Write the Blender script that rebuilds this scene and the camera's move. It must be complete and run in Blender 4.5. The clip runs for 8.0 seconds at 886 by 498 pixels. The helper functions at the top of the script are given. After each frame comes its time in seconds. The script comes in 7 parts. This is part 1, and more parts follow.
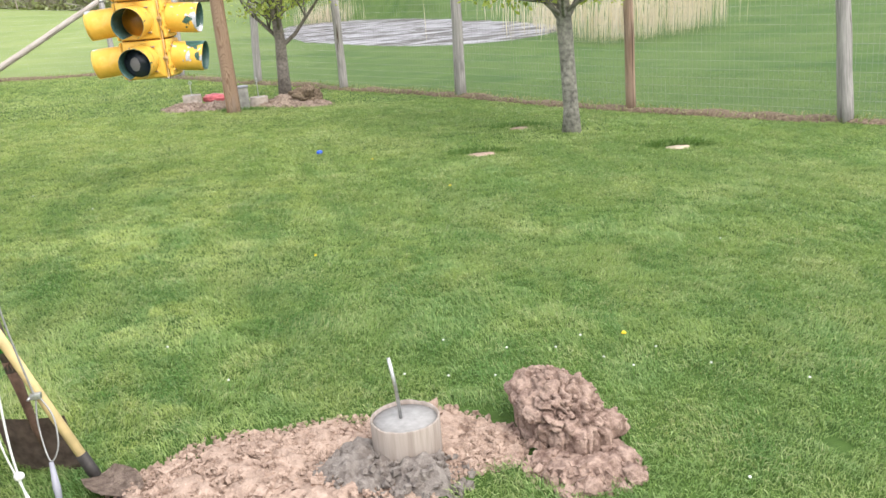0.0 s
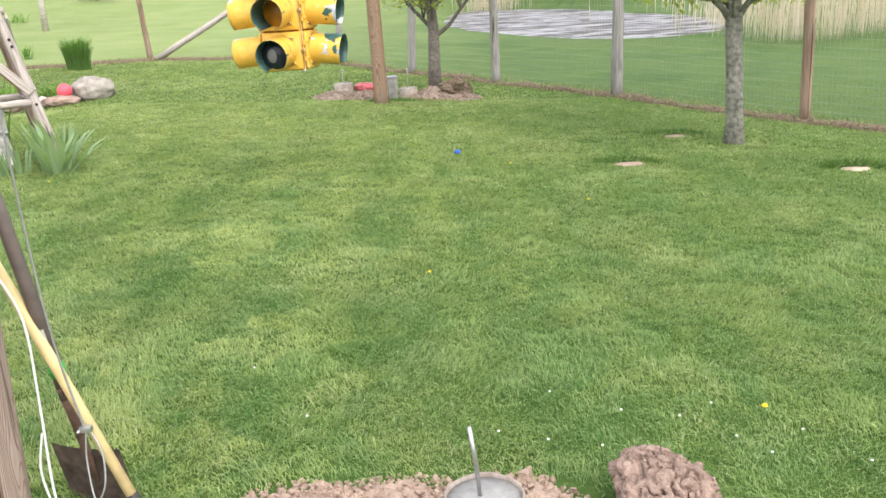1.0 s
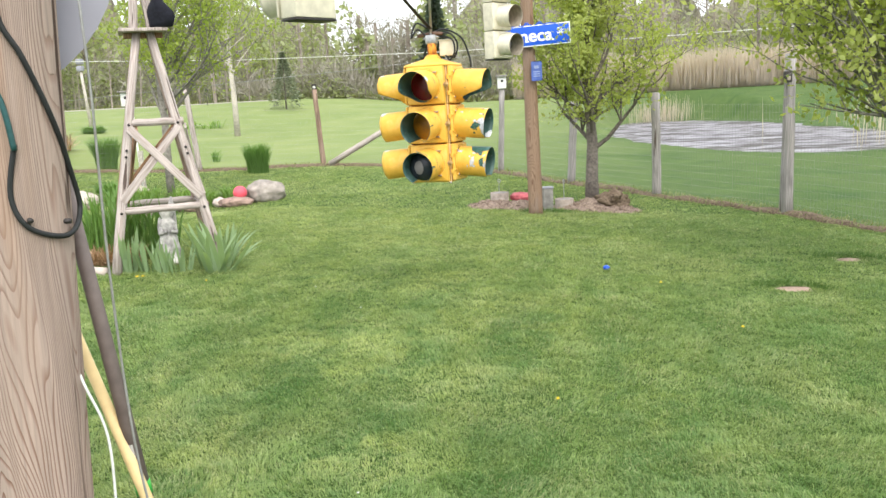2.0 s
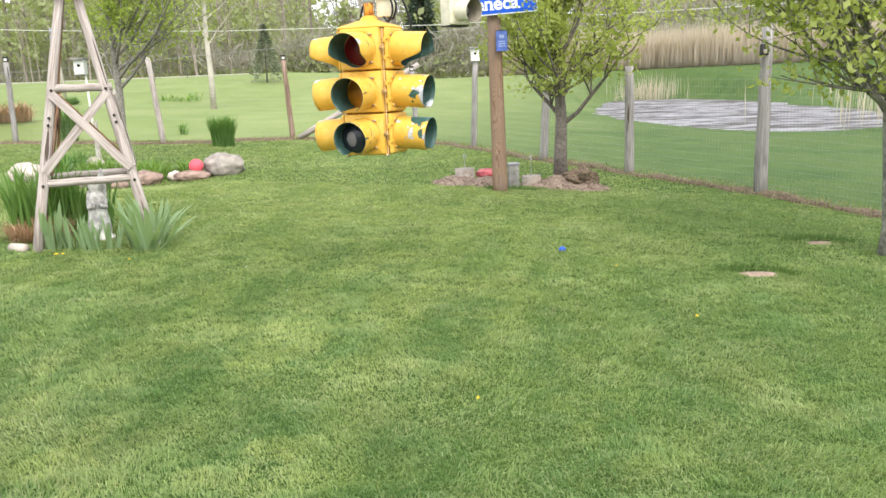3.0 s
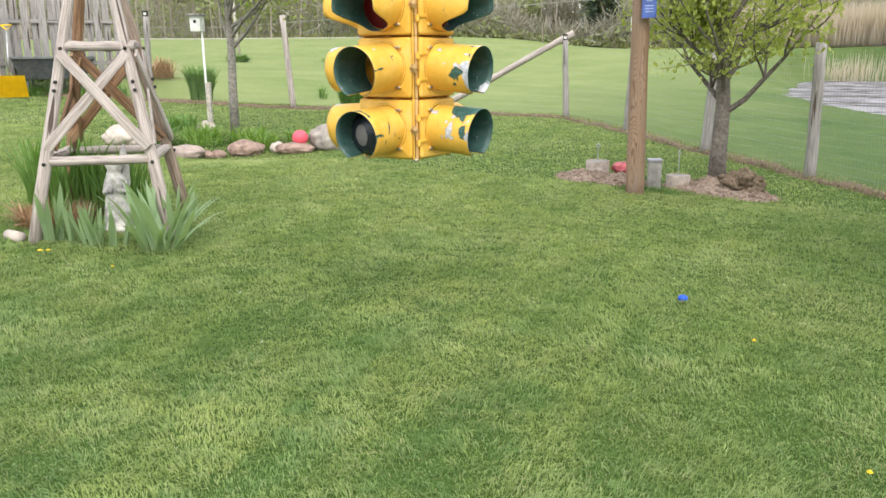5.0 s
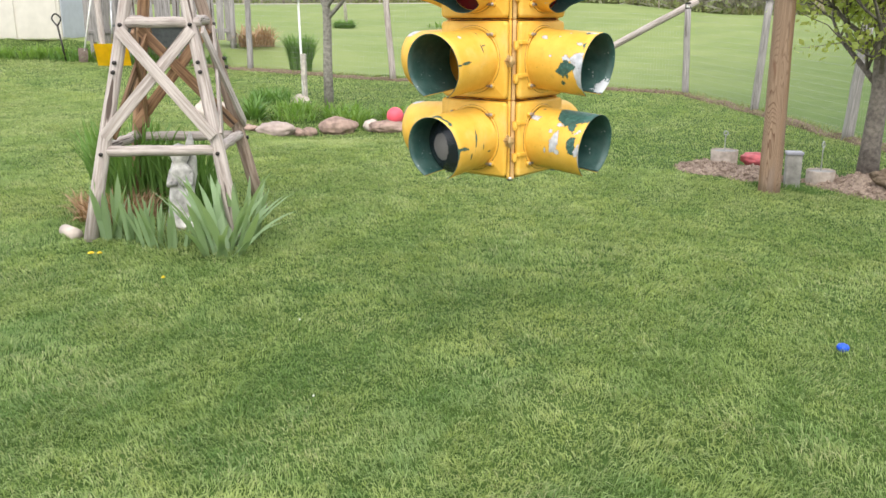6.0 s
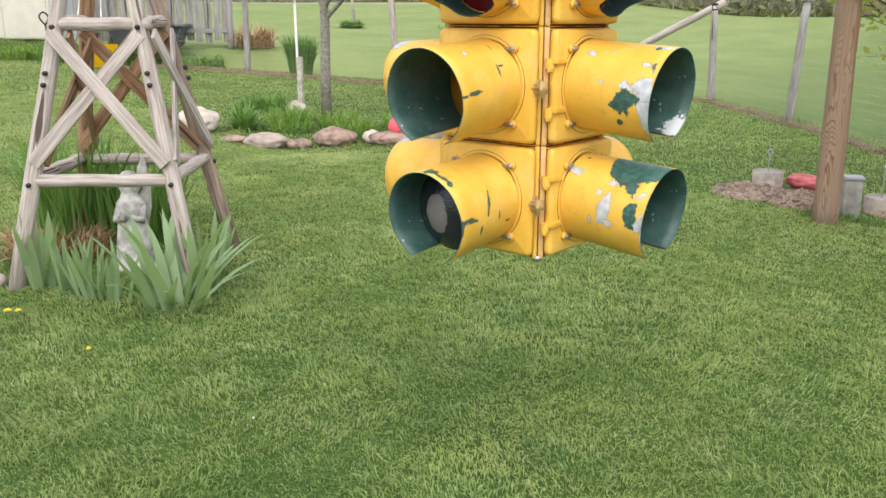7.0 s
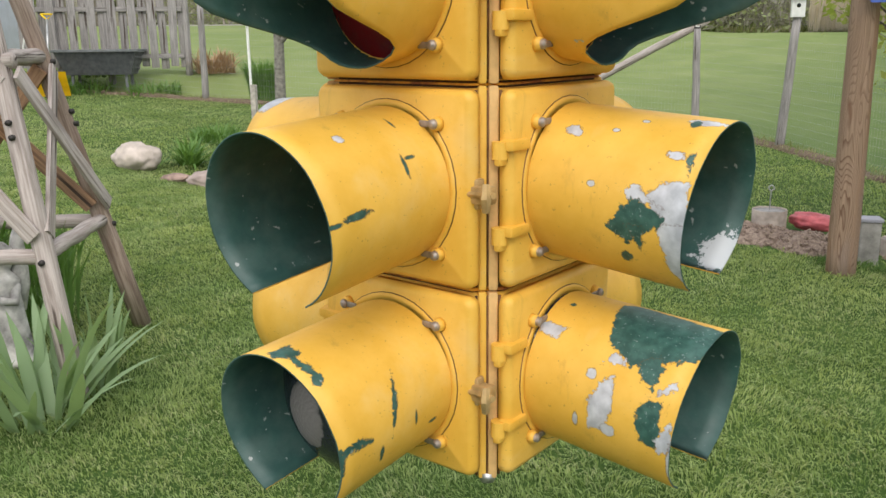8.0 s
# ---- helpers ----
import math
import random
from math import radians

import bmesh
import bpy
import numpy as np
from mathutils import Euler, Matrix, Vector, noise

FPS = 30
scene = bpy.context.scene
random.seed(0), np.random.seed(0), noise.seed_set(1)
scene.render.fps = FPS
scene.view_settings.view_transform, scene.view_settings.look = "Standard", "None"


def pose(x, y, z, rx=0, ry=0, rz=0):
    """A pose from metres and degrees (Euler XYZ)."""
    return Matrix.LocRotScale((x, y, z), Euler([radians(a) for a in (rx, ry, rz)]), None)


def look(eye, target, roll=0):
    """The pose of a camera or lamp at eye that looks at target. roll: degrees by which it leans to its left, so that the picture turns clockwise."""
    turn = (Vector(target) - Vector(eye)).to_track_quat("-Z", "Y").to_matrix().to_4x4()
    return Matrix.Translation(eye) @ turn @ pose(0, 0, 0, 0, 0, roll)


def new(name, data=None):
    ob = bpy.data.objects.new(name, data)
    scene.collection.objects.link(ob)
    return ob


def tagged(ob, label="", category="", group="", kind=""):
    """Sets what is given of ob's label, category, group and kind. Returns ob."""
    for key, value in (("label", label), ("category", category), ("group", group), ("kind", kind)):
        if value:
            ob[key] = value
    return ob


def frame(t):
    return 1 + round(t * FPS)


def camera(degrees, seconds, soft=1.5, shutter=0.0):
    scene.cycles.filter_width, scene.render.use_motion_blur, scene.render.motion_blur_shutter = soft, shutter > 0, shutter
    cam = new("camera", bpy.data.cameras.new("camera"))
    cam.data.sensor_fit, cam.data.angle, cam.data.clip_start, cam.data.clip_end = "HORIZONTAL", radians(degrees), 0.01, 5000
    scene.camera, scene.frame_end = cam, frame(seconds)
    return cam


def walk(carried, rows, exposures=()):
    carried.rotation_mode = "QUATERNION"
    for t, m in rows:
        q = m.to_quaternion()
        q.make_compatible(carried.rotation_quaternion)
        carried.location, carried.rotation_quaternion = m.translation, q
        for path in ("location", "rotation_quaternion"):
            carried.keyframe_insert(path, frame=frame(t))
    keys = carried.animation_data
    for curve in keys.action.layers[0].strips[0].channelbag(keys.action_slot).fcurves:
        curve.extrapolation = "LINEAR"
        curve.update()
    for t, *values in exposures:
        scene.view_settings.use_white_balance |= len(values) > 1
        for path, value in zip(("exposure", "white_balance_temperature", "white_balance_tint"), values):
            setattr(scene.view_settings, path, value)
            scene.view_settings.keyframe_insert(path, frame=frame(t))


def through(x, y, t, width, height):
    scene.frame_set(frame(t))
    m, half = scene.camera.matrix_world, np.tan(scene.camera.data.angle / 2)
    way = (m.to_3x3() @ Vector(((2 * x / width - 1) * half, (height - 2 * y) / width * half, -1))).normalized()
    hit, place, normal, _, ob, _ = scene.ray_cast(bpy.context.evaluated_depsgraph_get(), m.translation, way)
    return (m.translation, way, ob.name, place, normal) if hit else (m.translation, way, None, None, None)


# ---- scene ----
# ---- camera ----
cam = camera(54.5, 8.0)
PATH = [
    (0, (0.221, -0.556, 1.507), (0.447, 1.343, 0.923), -4.8),
    (0.3, (0.336, -0.503, 1.513), (0.449, 1.411, 0.942), -3.5),
    (0.5, (0.392, -0.405, 1.503), (0.387, 1.506, 0.916), -3.3),
    (0.8, (0.413, -0.244, 1.507), (0.306, 1.662, 0.912), -3.5),
    (1, (0.422, -0.114, 1.545), (0.297, 1.794, 0.961), -3.6),
    (1.2, (0.431, -0.054, 1.579), (0.246, 1.860, 1.031), -4.0),
    (1.5, (0.478, 0.056, 1.587), (0.075, 1.974, 1.188), -3.9),
    (1.7, (0.507, 0.074, 1.586), (0.019, 1.986, 1.263), -3.2),
    (3, (0.803, 0.673, 1.483), (0.340, 2.581, 1.102), -2.5),
    (3.2, (0.827, 0.905, 1.513), (0.443, 2.829, 1.126), -3.6),
    (3.5, (0.942, 1.156, 1.489), (0.562, 3.092, 1.162), -2.4),
    (3.7, (1.065, 1.326, 1.531), (0.586, 3.243, 1.220), -1.3),
    (4, (1.097, 1.592, 1.518), (0.492, 3.473, 1.213), -0.2),
    (4.2, (1.065, 1.815, 1.504), (0.393, 3.670, 1.174), -0.1),
    (5.3, (0.86, 3.021, 1.501), (-0.027, 4.75, 1.027), -0.1),
    (5.5, (0.791, 3.184, 1.514), (-0.15, 4.88, 1.025), 0.2),
    (5.8, (0.622, 3.479, 1.535), (-0.412, 5.113, 1.030), -0.1),
    (6, (0.541, 3.591, 1.585), (-0.492, 5.224, 1.068), -0.2),
    (6.2, (0.436, 3.756, 1.571), (-0.598, 5.388, 1.055), -0.1),
    (6.5, (0.266, 4.054, 1.558), (-0.77, 5.686, 1.042), -0.1),
    (6.7, (0.148, 4.247, 1.585), (-0.895, 5.873, 1.068), 0.1),
    (7, (-0.002, 4.51, 1.6), (-1.052, 6.132, 1.083), 0.1),
    (7.3, (-0.178, 4.814, 1.623), (-1.222, 6.441, 1.109), 0.0),
    (7.5, (-0.244, 4.956, 1.639), (-1.264, 6.604, 1.146), -0.5),
    (7.7, (-0.308, 5.119, 1.611), (-1.325, 6.778, 1.149), -0.3),
    (8, (-0.403, 5.415, 1.645), (-1.421, 7.069, 1.168), -0.6),
]
EXPOSURES = [(0.0, 0.64), (1.0, 0.62), (1.7, 0.53), (3.0, 0.55), (3.7, 0.42), (4.0, 0.34), (5.3, 0.38), (6.5, 0.36), (7.3, 0.08), (8.0, -0.16)]
walk(cam, [(t, look(eye, target, roll)) for t, eye, target, roll in PATH], EXPOSURES)

# ---- world and light ----
def sky():
    w = bpy.data.worlds.new("world")
    scene.world = w
    w.use_nodes = True
    nt = w.node_tree
    nt.nodes.clear()
    out = nt.nodes.new("ShaderNodeOutputWorld")
    bg = nt.nodes.new("ShaderNodeBackground")
    tex = nt.nodes.new("ShaderNodeTexSky")
    tex.sky_type = "NISHITA"
    tex.sun_disc = False
    tex.sun_elevation = radians(SUN_UP)
    tex.sun_rotation = radians(SUN_ROUND)
    tex.air_density, tex.dust_density, tex.ozone_density = 1.0, 4.0, 1.0
    # a veil of high cloud: the blue is thinned towards white
    veil = nt.nodes.new("ShaderNodeMix")
    veil.data_type = "RGBA"
    veil.inputs[0].default_value = 0.8
    veil.inputs[7].default_value = (10.6, 10.9, 11.4, 1)
    nt.links.new(tex.outputs[0], veil.inputs[6])
    nt.links.new(veil.outputs[2], bg.inputs[0])
    bg.inputs[1].default_value = 0.15
    nt.links.new(bg.outputs[0], out.inputs[0])


SUN_UP, SUN_ROUND = 48, 150      # degrees; the sun stands behind the camera's right shoulder
sky()
sun = new("sun", bpy.data.lights.new("sun", "SUN"))
sun.data.energy, sun.data.angle, sun.data.color = 1.9, radians(38), (1.0, 0.95, 0.87)
sun.matrix_world = look((0, 0, 40), (-40 * math.sin(radians(SUN_ROUND)) / math.tan(radians(SUN_UP)),
                                     -40 * math.cos(radians(SUN_ROUND)) / math.tan(radians(SUN_UP)), 0))


# ---- materials ----
class Nodes:
    """A short hand for node materials."""

    def __init__(self, name, rough=0.8, metal=0.0, spec=0.3):
        self.m = bpy.data.materials.new(name)
        self.m.use_nodes = True
        self.t = self.m.node_tree
        self.b = self.t.nodes["Principled BSDF"]
        self.out = self.t.nodes["Material Output"]
        self.b.inputs["Roughness"].default_value = rough
        self.b.inputs["Metallic"].default_value = metal
        self.b.inputs["Specular IOR Level"].default_value = spec
        self.co = self.n("ShaderNodeTexCoord").outputs["Object"]

    def n(self, kind, **props):
        node = self.t.nodes.new(kind)
        for k, v in props.items():
            if k == "blend":
                node.blend_type = v
            elif k == "op":
                node.operation = v
            elif k == "data":
                node.data_type = v
        return node

    def link(self, a, b):
        self.t.links.new(a, b)

    def put(self, sock, v):
        if isinstance(v, bpy.types.NodeSocket):
            self.link(v, sock)
        elif isinstance(v, (tuple, list)) and len(v) == 3 and sock.type == "RGBA":
            sock.default_value = (*v, 1)
        else:
            sock.default_value = v

    def scaled(self, s, vec=None, shift=(0, 0, 0)):
        node = self.n("ShaderNodeMapping")
        self.link(vec or self.co, node.inputs[0])
        node.inputs["Scale"].default_value = s
        node.inputs["Location"].default_value = shift
        return node.outputs[0]

    def world(self):
        return self.n("ShaderNodeNewGeometry").outputs["Position"]

    def noise(self, scale, detail=4, rough=0.55, vec=None, warp=0.0):
        node = self.n("ShaderNodeTexNoise")
        self.link(vec or self.co, node.inputs["Vector"])
        node.inputs["Scale"].default_value = scale
        node.inputs["Detail"].default_value = detail
        node.inputs["Roughness"].default_value = rough
        node.inputs["Distortion"].default_value = warp
        return node.outputs[0]

    def cells(self, scale, vec=None):
        node = self.n("ShaderNodeTexVoronoi")
        self.link(vec or self.co, node.inputs["Vector"])
        node.inputs["Scale"].default_value = scale
        return node.outputs[0]

    def math(self, op, a, b=0.0, c=None):
        node = self.n("ShaderNodeMath", op=op)
        self.put(node.inputs[0], a)
        self.put(node.inputs[1], b)
        if c is not None:
            self.put(node.inputs[2], c)
        return node.outputs[0]

    def step(self, v, lo, hi):
        node = self.n("ShaderNodeMapRange")
        self.link(v, node.inputs[0])
        node.inputs[1].default_value, node.inputs[2].default_value = lo, hi
        return node.outputs[0]

    def mix(self, f, a, b, blend="MIX"):
        node = self.n("ShaderNodeMix", data="RGBA", blend=blend)
        self.put(node.inputs[0], f)
        self.put(node.inputs[6], a)
        self.put(node.inputs[7], b)
        return node.outputs[2]

    def bump(self, h, strength=0.5, dist=0.01):
        node = self.n("ShaderNodeBump")
        self.link(h, node.inputs["Height"])
        node.inputs["Strength"].default_value = strength
        node.inputs["Distance"].default_value = dist
        self.link(node.outputs[0], self.b.inputs["Normal"])

    def colour(self, v):
        self.put(self.b.inputs["Base Color"], v)
        return self.m

    def leafy(self, colour, through=0.45, tint=(1.2, 1.2, 0.62)):
        """Light that comes through a leaf, besides what it throws back."""
        self.put(self.b.inputs["Base Color"], colour)
        tr = self.n("ShaderNodeBsdfTranslucent")
        self.link(self.mix(1.0, colour, tint, "MULTIPLY"), tr.inputs[0])
        mx = self.n("ShaderNodeMixShader")
        mx.inputs[0].default_value = through
        self.link(self.b.outputs[0], mx.inputs[1])
        self.link(tr.outputs[0], mx.inputs[2])
        self.link(mx.outputs[0], self.out.inputs[0])
        return self.m

    def island(self):
        return self.n("ShaderNodeNewGeometry").outputs["Random Per Island"]

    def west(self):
        """Brighter western light put into the field's colour: 0 by the pond, 1 towards the garden."""
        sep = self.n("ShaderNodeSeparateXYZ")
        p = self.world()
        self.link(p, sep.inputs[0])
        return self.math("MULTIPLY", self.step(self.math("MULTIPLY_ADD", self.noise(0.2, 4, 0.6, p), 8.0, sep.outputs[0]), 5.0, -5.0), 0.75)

    def chance(self):
        return self.n("ShaderNodeObjectInfo").outputs["Random"]


def plain(name, c, rough=0.7, metal=0.0, vary=0.25, scale=30, bump=0.15, spec=0.3):
    k = Nodes(name, rough, metal, spec)
    v = k.noise(scale, 5)
    big = k.noise(scale * 0.15, 3)
    k.bump(v, bump, 0.004)
    low = tuple(x * (1 - vary) for x in c)
    high = tuple(min(1, x * (1 + vary)) for x in c)
    return k.colour(k.mix(k.step(k.math("ADD", k.math("MULTIPLY", v, 0.6), k.math("MULTIPLY", big, 0.4)), 0.35, 0.65), low, high))


def mass_mat():
    """The blurred body of woods far off, haze put into its pale colours: bare twigs, trunks and young leaves."""
    k = Nodes("far_mass", 1.0, 0, 0.0)
    p = k.world()
    up = k.noise(0.55, 6, 0.7, k.scaled((1, 1, 0.35), p), 0.4)
    c = k.mix(k.step(k.noise(0.12, 4, 0.6, p), 0.42, 0.6), (0.34, 0.305, 0.255), (0.31, 0.31, 0.2))
    c = k.mix(k.math("MULTIPLY", k.step(up, 0.5, 0.7), 0.6), c, (0.46, 0.435, 0.39))
    c = k.mix(k.math("MULTIPLY", k.step(up, 0.48, 0.3), 0.6), c, (0.25, 0.245, 0.18))
    k.bump(up, 0.6, 0.6)
    return k.colour(c)


def wood(name, light, dark, grain=9, crack=(0.07, 0.05, 0.04), crack_at=0.36, bump=0.5):
    """Weathered timber; the grain runs along the local z."""
    k = Nodes(name, 0.85, 0, 0.15)
    off = k.n("ShaderNodeVectorMath", op="ADD")
    k.link(k.co, off.inputs[0])
    rnd = k.n("ShaderNodeCombineXYZ")
    k.link(k.math("MULTIPLY", k.chance(), 9.0), rnd.inputs[2])
    k.link(rnd.outputs[0], off.inputs[1])
    vec = off.outputs[0]
    fine = k.noise(grain * 4, 6, 0.65, k.scaled((1, 1, 0.05), vec))
    mid = k.noise(grain, 4, 0.6, k.scaled((1, 1, 0.11), vec), 0.8)
    big = k.noise(1.6, 3, 0.5, vec)
    c = k.mix(k.step(fine, 0.38, 0.62), dark, light)
    c = k.mix(k.math("MULTIPLY", k.step(mid, 0.5, 0.66), 0.55), c, tuple(x * 0.62 for x in dark))
    c = k.mix(k.math("MULTIPLY", k.step(big, 0.45, 0.7), 0.35), c, tuple(0.5 * (a + b) * 0.9 for a, b in zip(light, (0.35, 0.34, 0.33))))
    ck = k.step(k.noise(grain * 1.6, 3, 0.5, k.scaled((1, 1, 0.035), vec, (3, 1, 2)), 0.5), crack_at, crack_at - 0.05)
    c = k.mix(ck, c, crack)
    k.bump(k.math("SUBTRACT", k.math("ADD", fine, mid), k.math("MULTIPLY", ck, 1.5)), bump, 0.004)
    return k.colour(c)


def pole_wood(name, light, dark, line):
    """A split-faced old pole: arched growth lines, cracks and a few knots."""
    k = Nodes(name, 0.85, 0, 0.15)
    sep = k.n("ShaderNodeSeparateXYZ")
    k.link(k.co, sep.inputs[0])
    across = k.math("MULTIPLY_ADD", sep.outputs["X"], 84.0, k.math("MULTIPLY", sep.outputs["Y"], 70.0))
    swirl = k.noise(6.0, 2, 0.4, k.scaled((1, 1, 0.15), None, (0.4, 0.1, 0.3)), 0.15)
    ring = k.math("FRACT", k.math("MULTIPLY_ADD", swirl, 38.0, across))
    late = k.math("MULTIPLY", k.step(ring, 0.6, 0.92), k.step(ring, 1.0, 0.95))
    fine = k.noise(90, 5, 0.65, k.scaled((1, 1, 0.03)))
    big = k.noise(3.2, 4, 0.6, k.scaled((1, 1, 0.35)))
    c = k.mix(k.step(fine, 0.3, 0.7), tuple(x * 0.66 for x in light), light)
    c = k.mix(k.math("MULTIPLY", late, k.math("MULTIPLY_ADD", k.step(k.noise(2.6, 3, 0.5, k.scaled((1, 1, 0.3), None, (8, 3, 0))), 0.38, 0.62), 0.6, 0.4)), c, dark)
    c = k.mix(k.math("MULTIPLY", k.step(big, 0.52, 0.72), 0.55), c, tuple(0.55 * (a + b) for a, b in zip(dark, (0.30, 0.29, 0.30))))
    warm = k.noise(9, 2, 0.4, k.scaled((1, 1, 0.07), None, (1, 4, 2)))
    c = k.mix(k.math("MULTIPLY", k.step(warm, 0.55, 0.62), 0.4), c, tuple(x * f for x, f in zip(light, (0.8, 0.66, 0.52))))
    knot = k.step(k.noise(13, 1, 0.3, k.scaled((1, 1, 0.16), None, (6, 2, 5))), 0.70, 0.73)
    c = k.mix(k.math("MULTIPLY", knot, 0.85), c, tuple(x * 1.25 for x in dark))
    ck = k.step(k.noise(20, 3, 0.5, k.scaled((1, 1, 0.028), None, (3, 1, 2)), 0.4), 0.335, 0.305)
    c = k.mix(ck, c, line)
    k.bump(k.math("SUBTRACT", k.math("ADD", k.math("MULTIPLY", late, -0.6), k.math("MULTIPLY", fine, 0.5)), k.math("MULTIPLY", ck, 1.5)), 0.6, 0.004)
    return k.colour(c)


def grass_mat(name, cool, warm, dry, dry_at=0.62, through=0.4, speck=1.0, west=False):
    """Turf in cool, warm and bleached patches; every blade has its own brightness, some are dry."""
    k = Nodes(name, 0.5, 0, 0.32)
    p = k.world()
    isl = k.island()
    patch, small, wide = k.noise(1.1, 4, 0.6, p), k.noise(6.0, 3, 0.6, p), k.noise(0.45, 3, 0.5, p)
    mixed = k.math("ADD", k.math("MULTIPLY", patch, 0.6), k.math("MULTIPLY", small, 0.4))
    c = k.mix(k.step(mixed, 0.44, 0.55), cool, warm)
    c = k.mix(k.math("MULTIPLY", k.step(wide, 0.47, 0.6), 0.8), c, tuple(x * 0.9 for x in cool))
    c = k.mix(k.math("MULTIPLY", k.step(k.noise(2.2, 4, 0.6, k.scaled((1, 0.7, 1), p, (7, 2, 0)), 0.5), 0.48, 0.56), 0.9 * speck), c, tuple(x * f for x, f in zip(cool, (0.64, 0.8, 0.66))))
    if speck > 0.9:  # faint bands left by the mower
        sep = k.n("ShaderNodeSeparateXYZ")
        k.link(p, sep.inputs[0])
        phase = k.math("MULTIPLY_ADD", k.noise(0.9, 3, 0.5, p), 3.0, k.math("MULTIPLY_ADD", sep.outputs["Y"], 1.1, k.math("MULTIPLY", sep.outputs["X"], 9.0)))
        c = k.mix(k.math("MULTIPLY", k.step(k.math("SINE", phase, 0.0), 0.0, 0.9), 0.3), c, tuple(x * 1.2 for x in warm))
        # soft shade of the eastern side, put into a darker, bluer turf colour
        east_shade = k.step(k.math("MULTIPLY_ADD", k.noise(0.55, 4, 0.6, p), 3.2, sep.outputs["X"]), 1.0, 2.8)
        # warmer, lighter turf colour further up the lawn
        far_warm = k.math("MULTIPLY", k.step(k.math("MULTIPLY_ADD", k.noise(0.5, 4, 0.6, p), 5.0, sep.outputs["Y"]), 6.5, 11.0), 0.4)
        c = k.mix(far_warm, c, (warm[0] * 1.12, warm[1] * 1.06, warm[2]))
        c = k.mix(k.math("MULTIPLY", east_shade, 0.55), c, (cool[0] * 0.82, cool[1] * 0.88, cool[2] * 0.76))
    bleached = k.step(k.noise(0.8, 5, 0.65, k.scaled((1, 0.55, 1), p, (4, 9, 0)), 0.3), 0.5, 0.66)
    c = k.mix(k.math("MULTIPLY", bleached, 0.65), c, tuple(0.6 * a + 0.4 * b for a, b in zip(warm, dry)))
    c = k.mix(k.math("MULTIPLY", k.step(isl, 0.3, 0.0), 0.45 * speck), c, tuple(x * f for x, f in zip(cool, (0.42, 0.5, 0.38))))
    c = k.mix(k.math("MULTIPLY", k.step(isl, 0.78, 0.96), 0.55 * speck), c, tuple(min(1, x * f) for x, f in zip(warm, (1.4, 1.38, 1.75))))
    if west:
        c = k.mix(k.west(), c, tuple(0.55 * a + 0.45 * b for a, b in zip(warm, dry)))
    turn = k.math("FRACT", k.math("MULTIPLY", isl, 37.0))
    dr = k.math("MULTIPLY", k.step(k.math("ADD", k.math("MULTIPLY", turn, 0.5), k.math("MULTIPLY", k.noise(2.3, 4, 0.6, p), 0.6)), dry_at, dry_at + 0.14), 0.75)
    return k.leafy(k.mix(dr, c, dry), through, (1.12, 1.12, 0.8))


def leaf_mat(name, a, b, c2, through=0.45):
    k = Nodes(name, 0.5, 0, 0.3)
    isl = k.island()
    big = k.noise(1.4, 3, 0.5, k.world())
    c = k.mix(isl, a, b)
    return k.leafy(k.mix(k.math("MULTIPLY", k.step(big, 0.45, 0.7), 0.6), c, c2), through)


def soil_mat(name, pale, dark, scale=9):
    k = Nodes(name, 0.95, 0, 0.1)
    p = k.world()
    big, mid, fine = k.noise(scale * 0.35, 4, 0.6, p), k.noise(scale * 2, 5, 0.6, p), k.noise(scale * 9, 4, 0.6, p)
    c = k.mix(k.step(mid, 0.36, 0.64), dark, pale)
    c = k.mix(k.math("MULTIPLY", k.step(big, 0.42, 0.66), 0.5), c, tuple(x * 0.75 for x in pale))
    c = k.mix(k.math("MULTIPLY", k.step(fine, 0.55, 0.75), 0.5), c, tuple(min(1, x * 1.35) for x in pale))
    k.bump(k.math("ADD", mid, k.math("MULTIPLY", fine, 0.5)), 0.9, 0.02)
    return k.colour(c)


def ground_mat(name, low, high, pale, deep, west=False):
    k = Nodes(name, 0.9, 0, 0.1)
    p = k.world()
    big, mid, fine = k.noise(0.25, 4, 0.55, p), k.noise(1.3, 5, 0.6, p), k.noise(16, 5, 0.7, p)
    c = k.mix(k.step(mid, 0.35, 0.65), low, high)
    c = k.mix(k.math("MULTIPLY", k.step(big, 0.4, 0.66), 0.6), c, pale)
    c = k.mix(k.math("MULTIPLY", k.step(fine, 0.42, 0.7), 0.6), c, deep)
    if west:
        c = k.mix(k.west(), c, k.mix(k.step(k.noise(0.35, 5, 0.65, k.scaled((1.4, 0.7, 1), p)), 0.38, 0.62), (0.205, 0.26, 0.09), (0.265, 0.31, 0.122)))
    k.bump(fine, 0.8, 0.03)
    return k.colour(c)


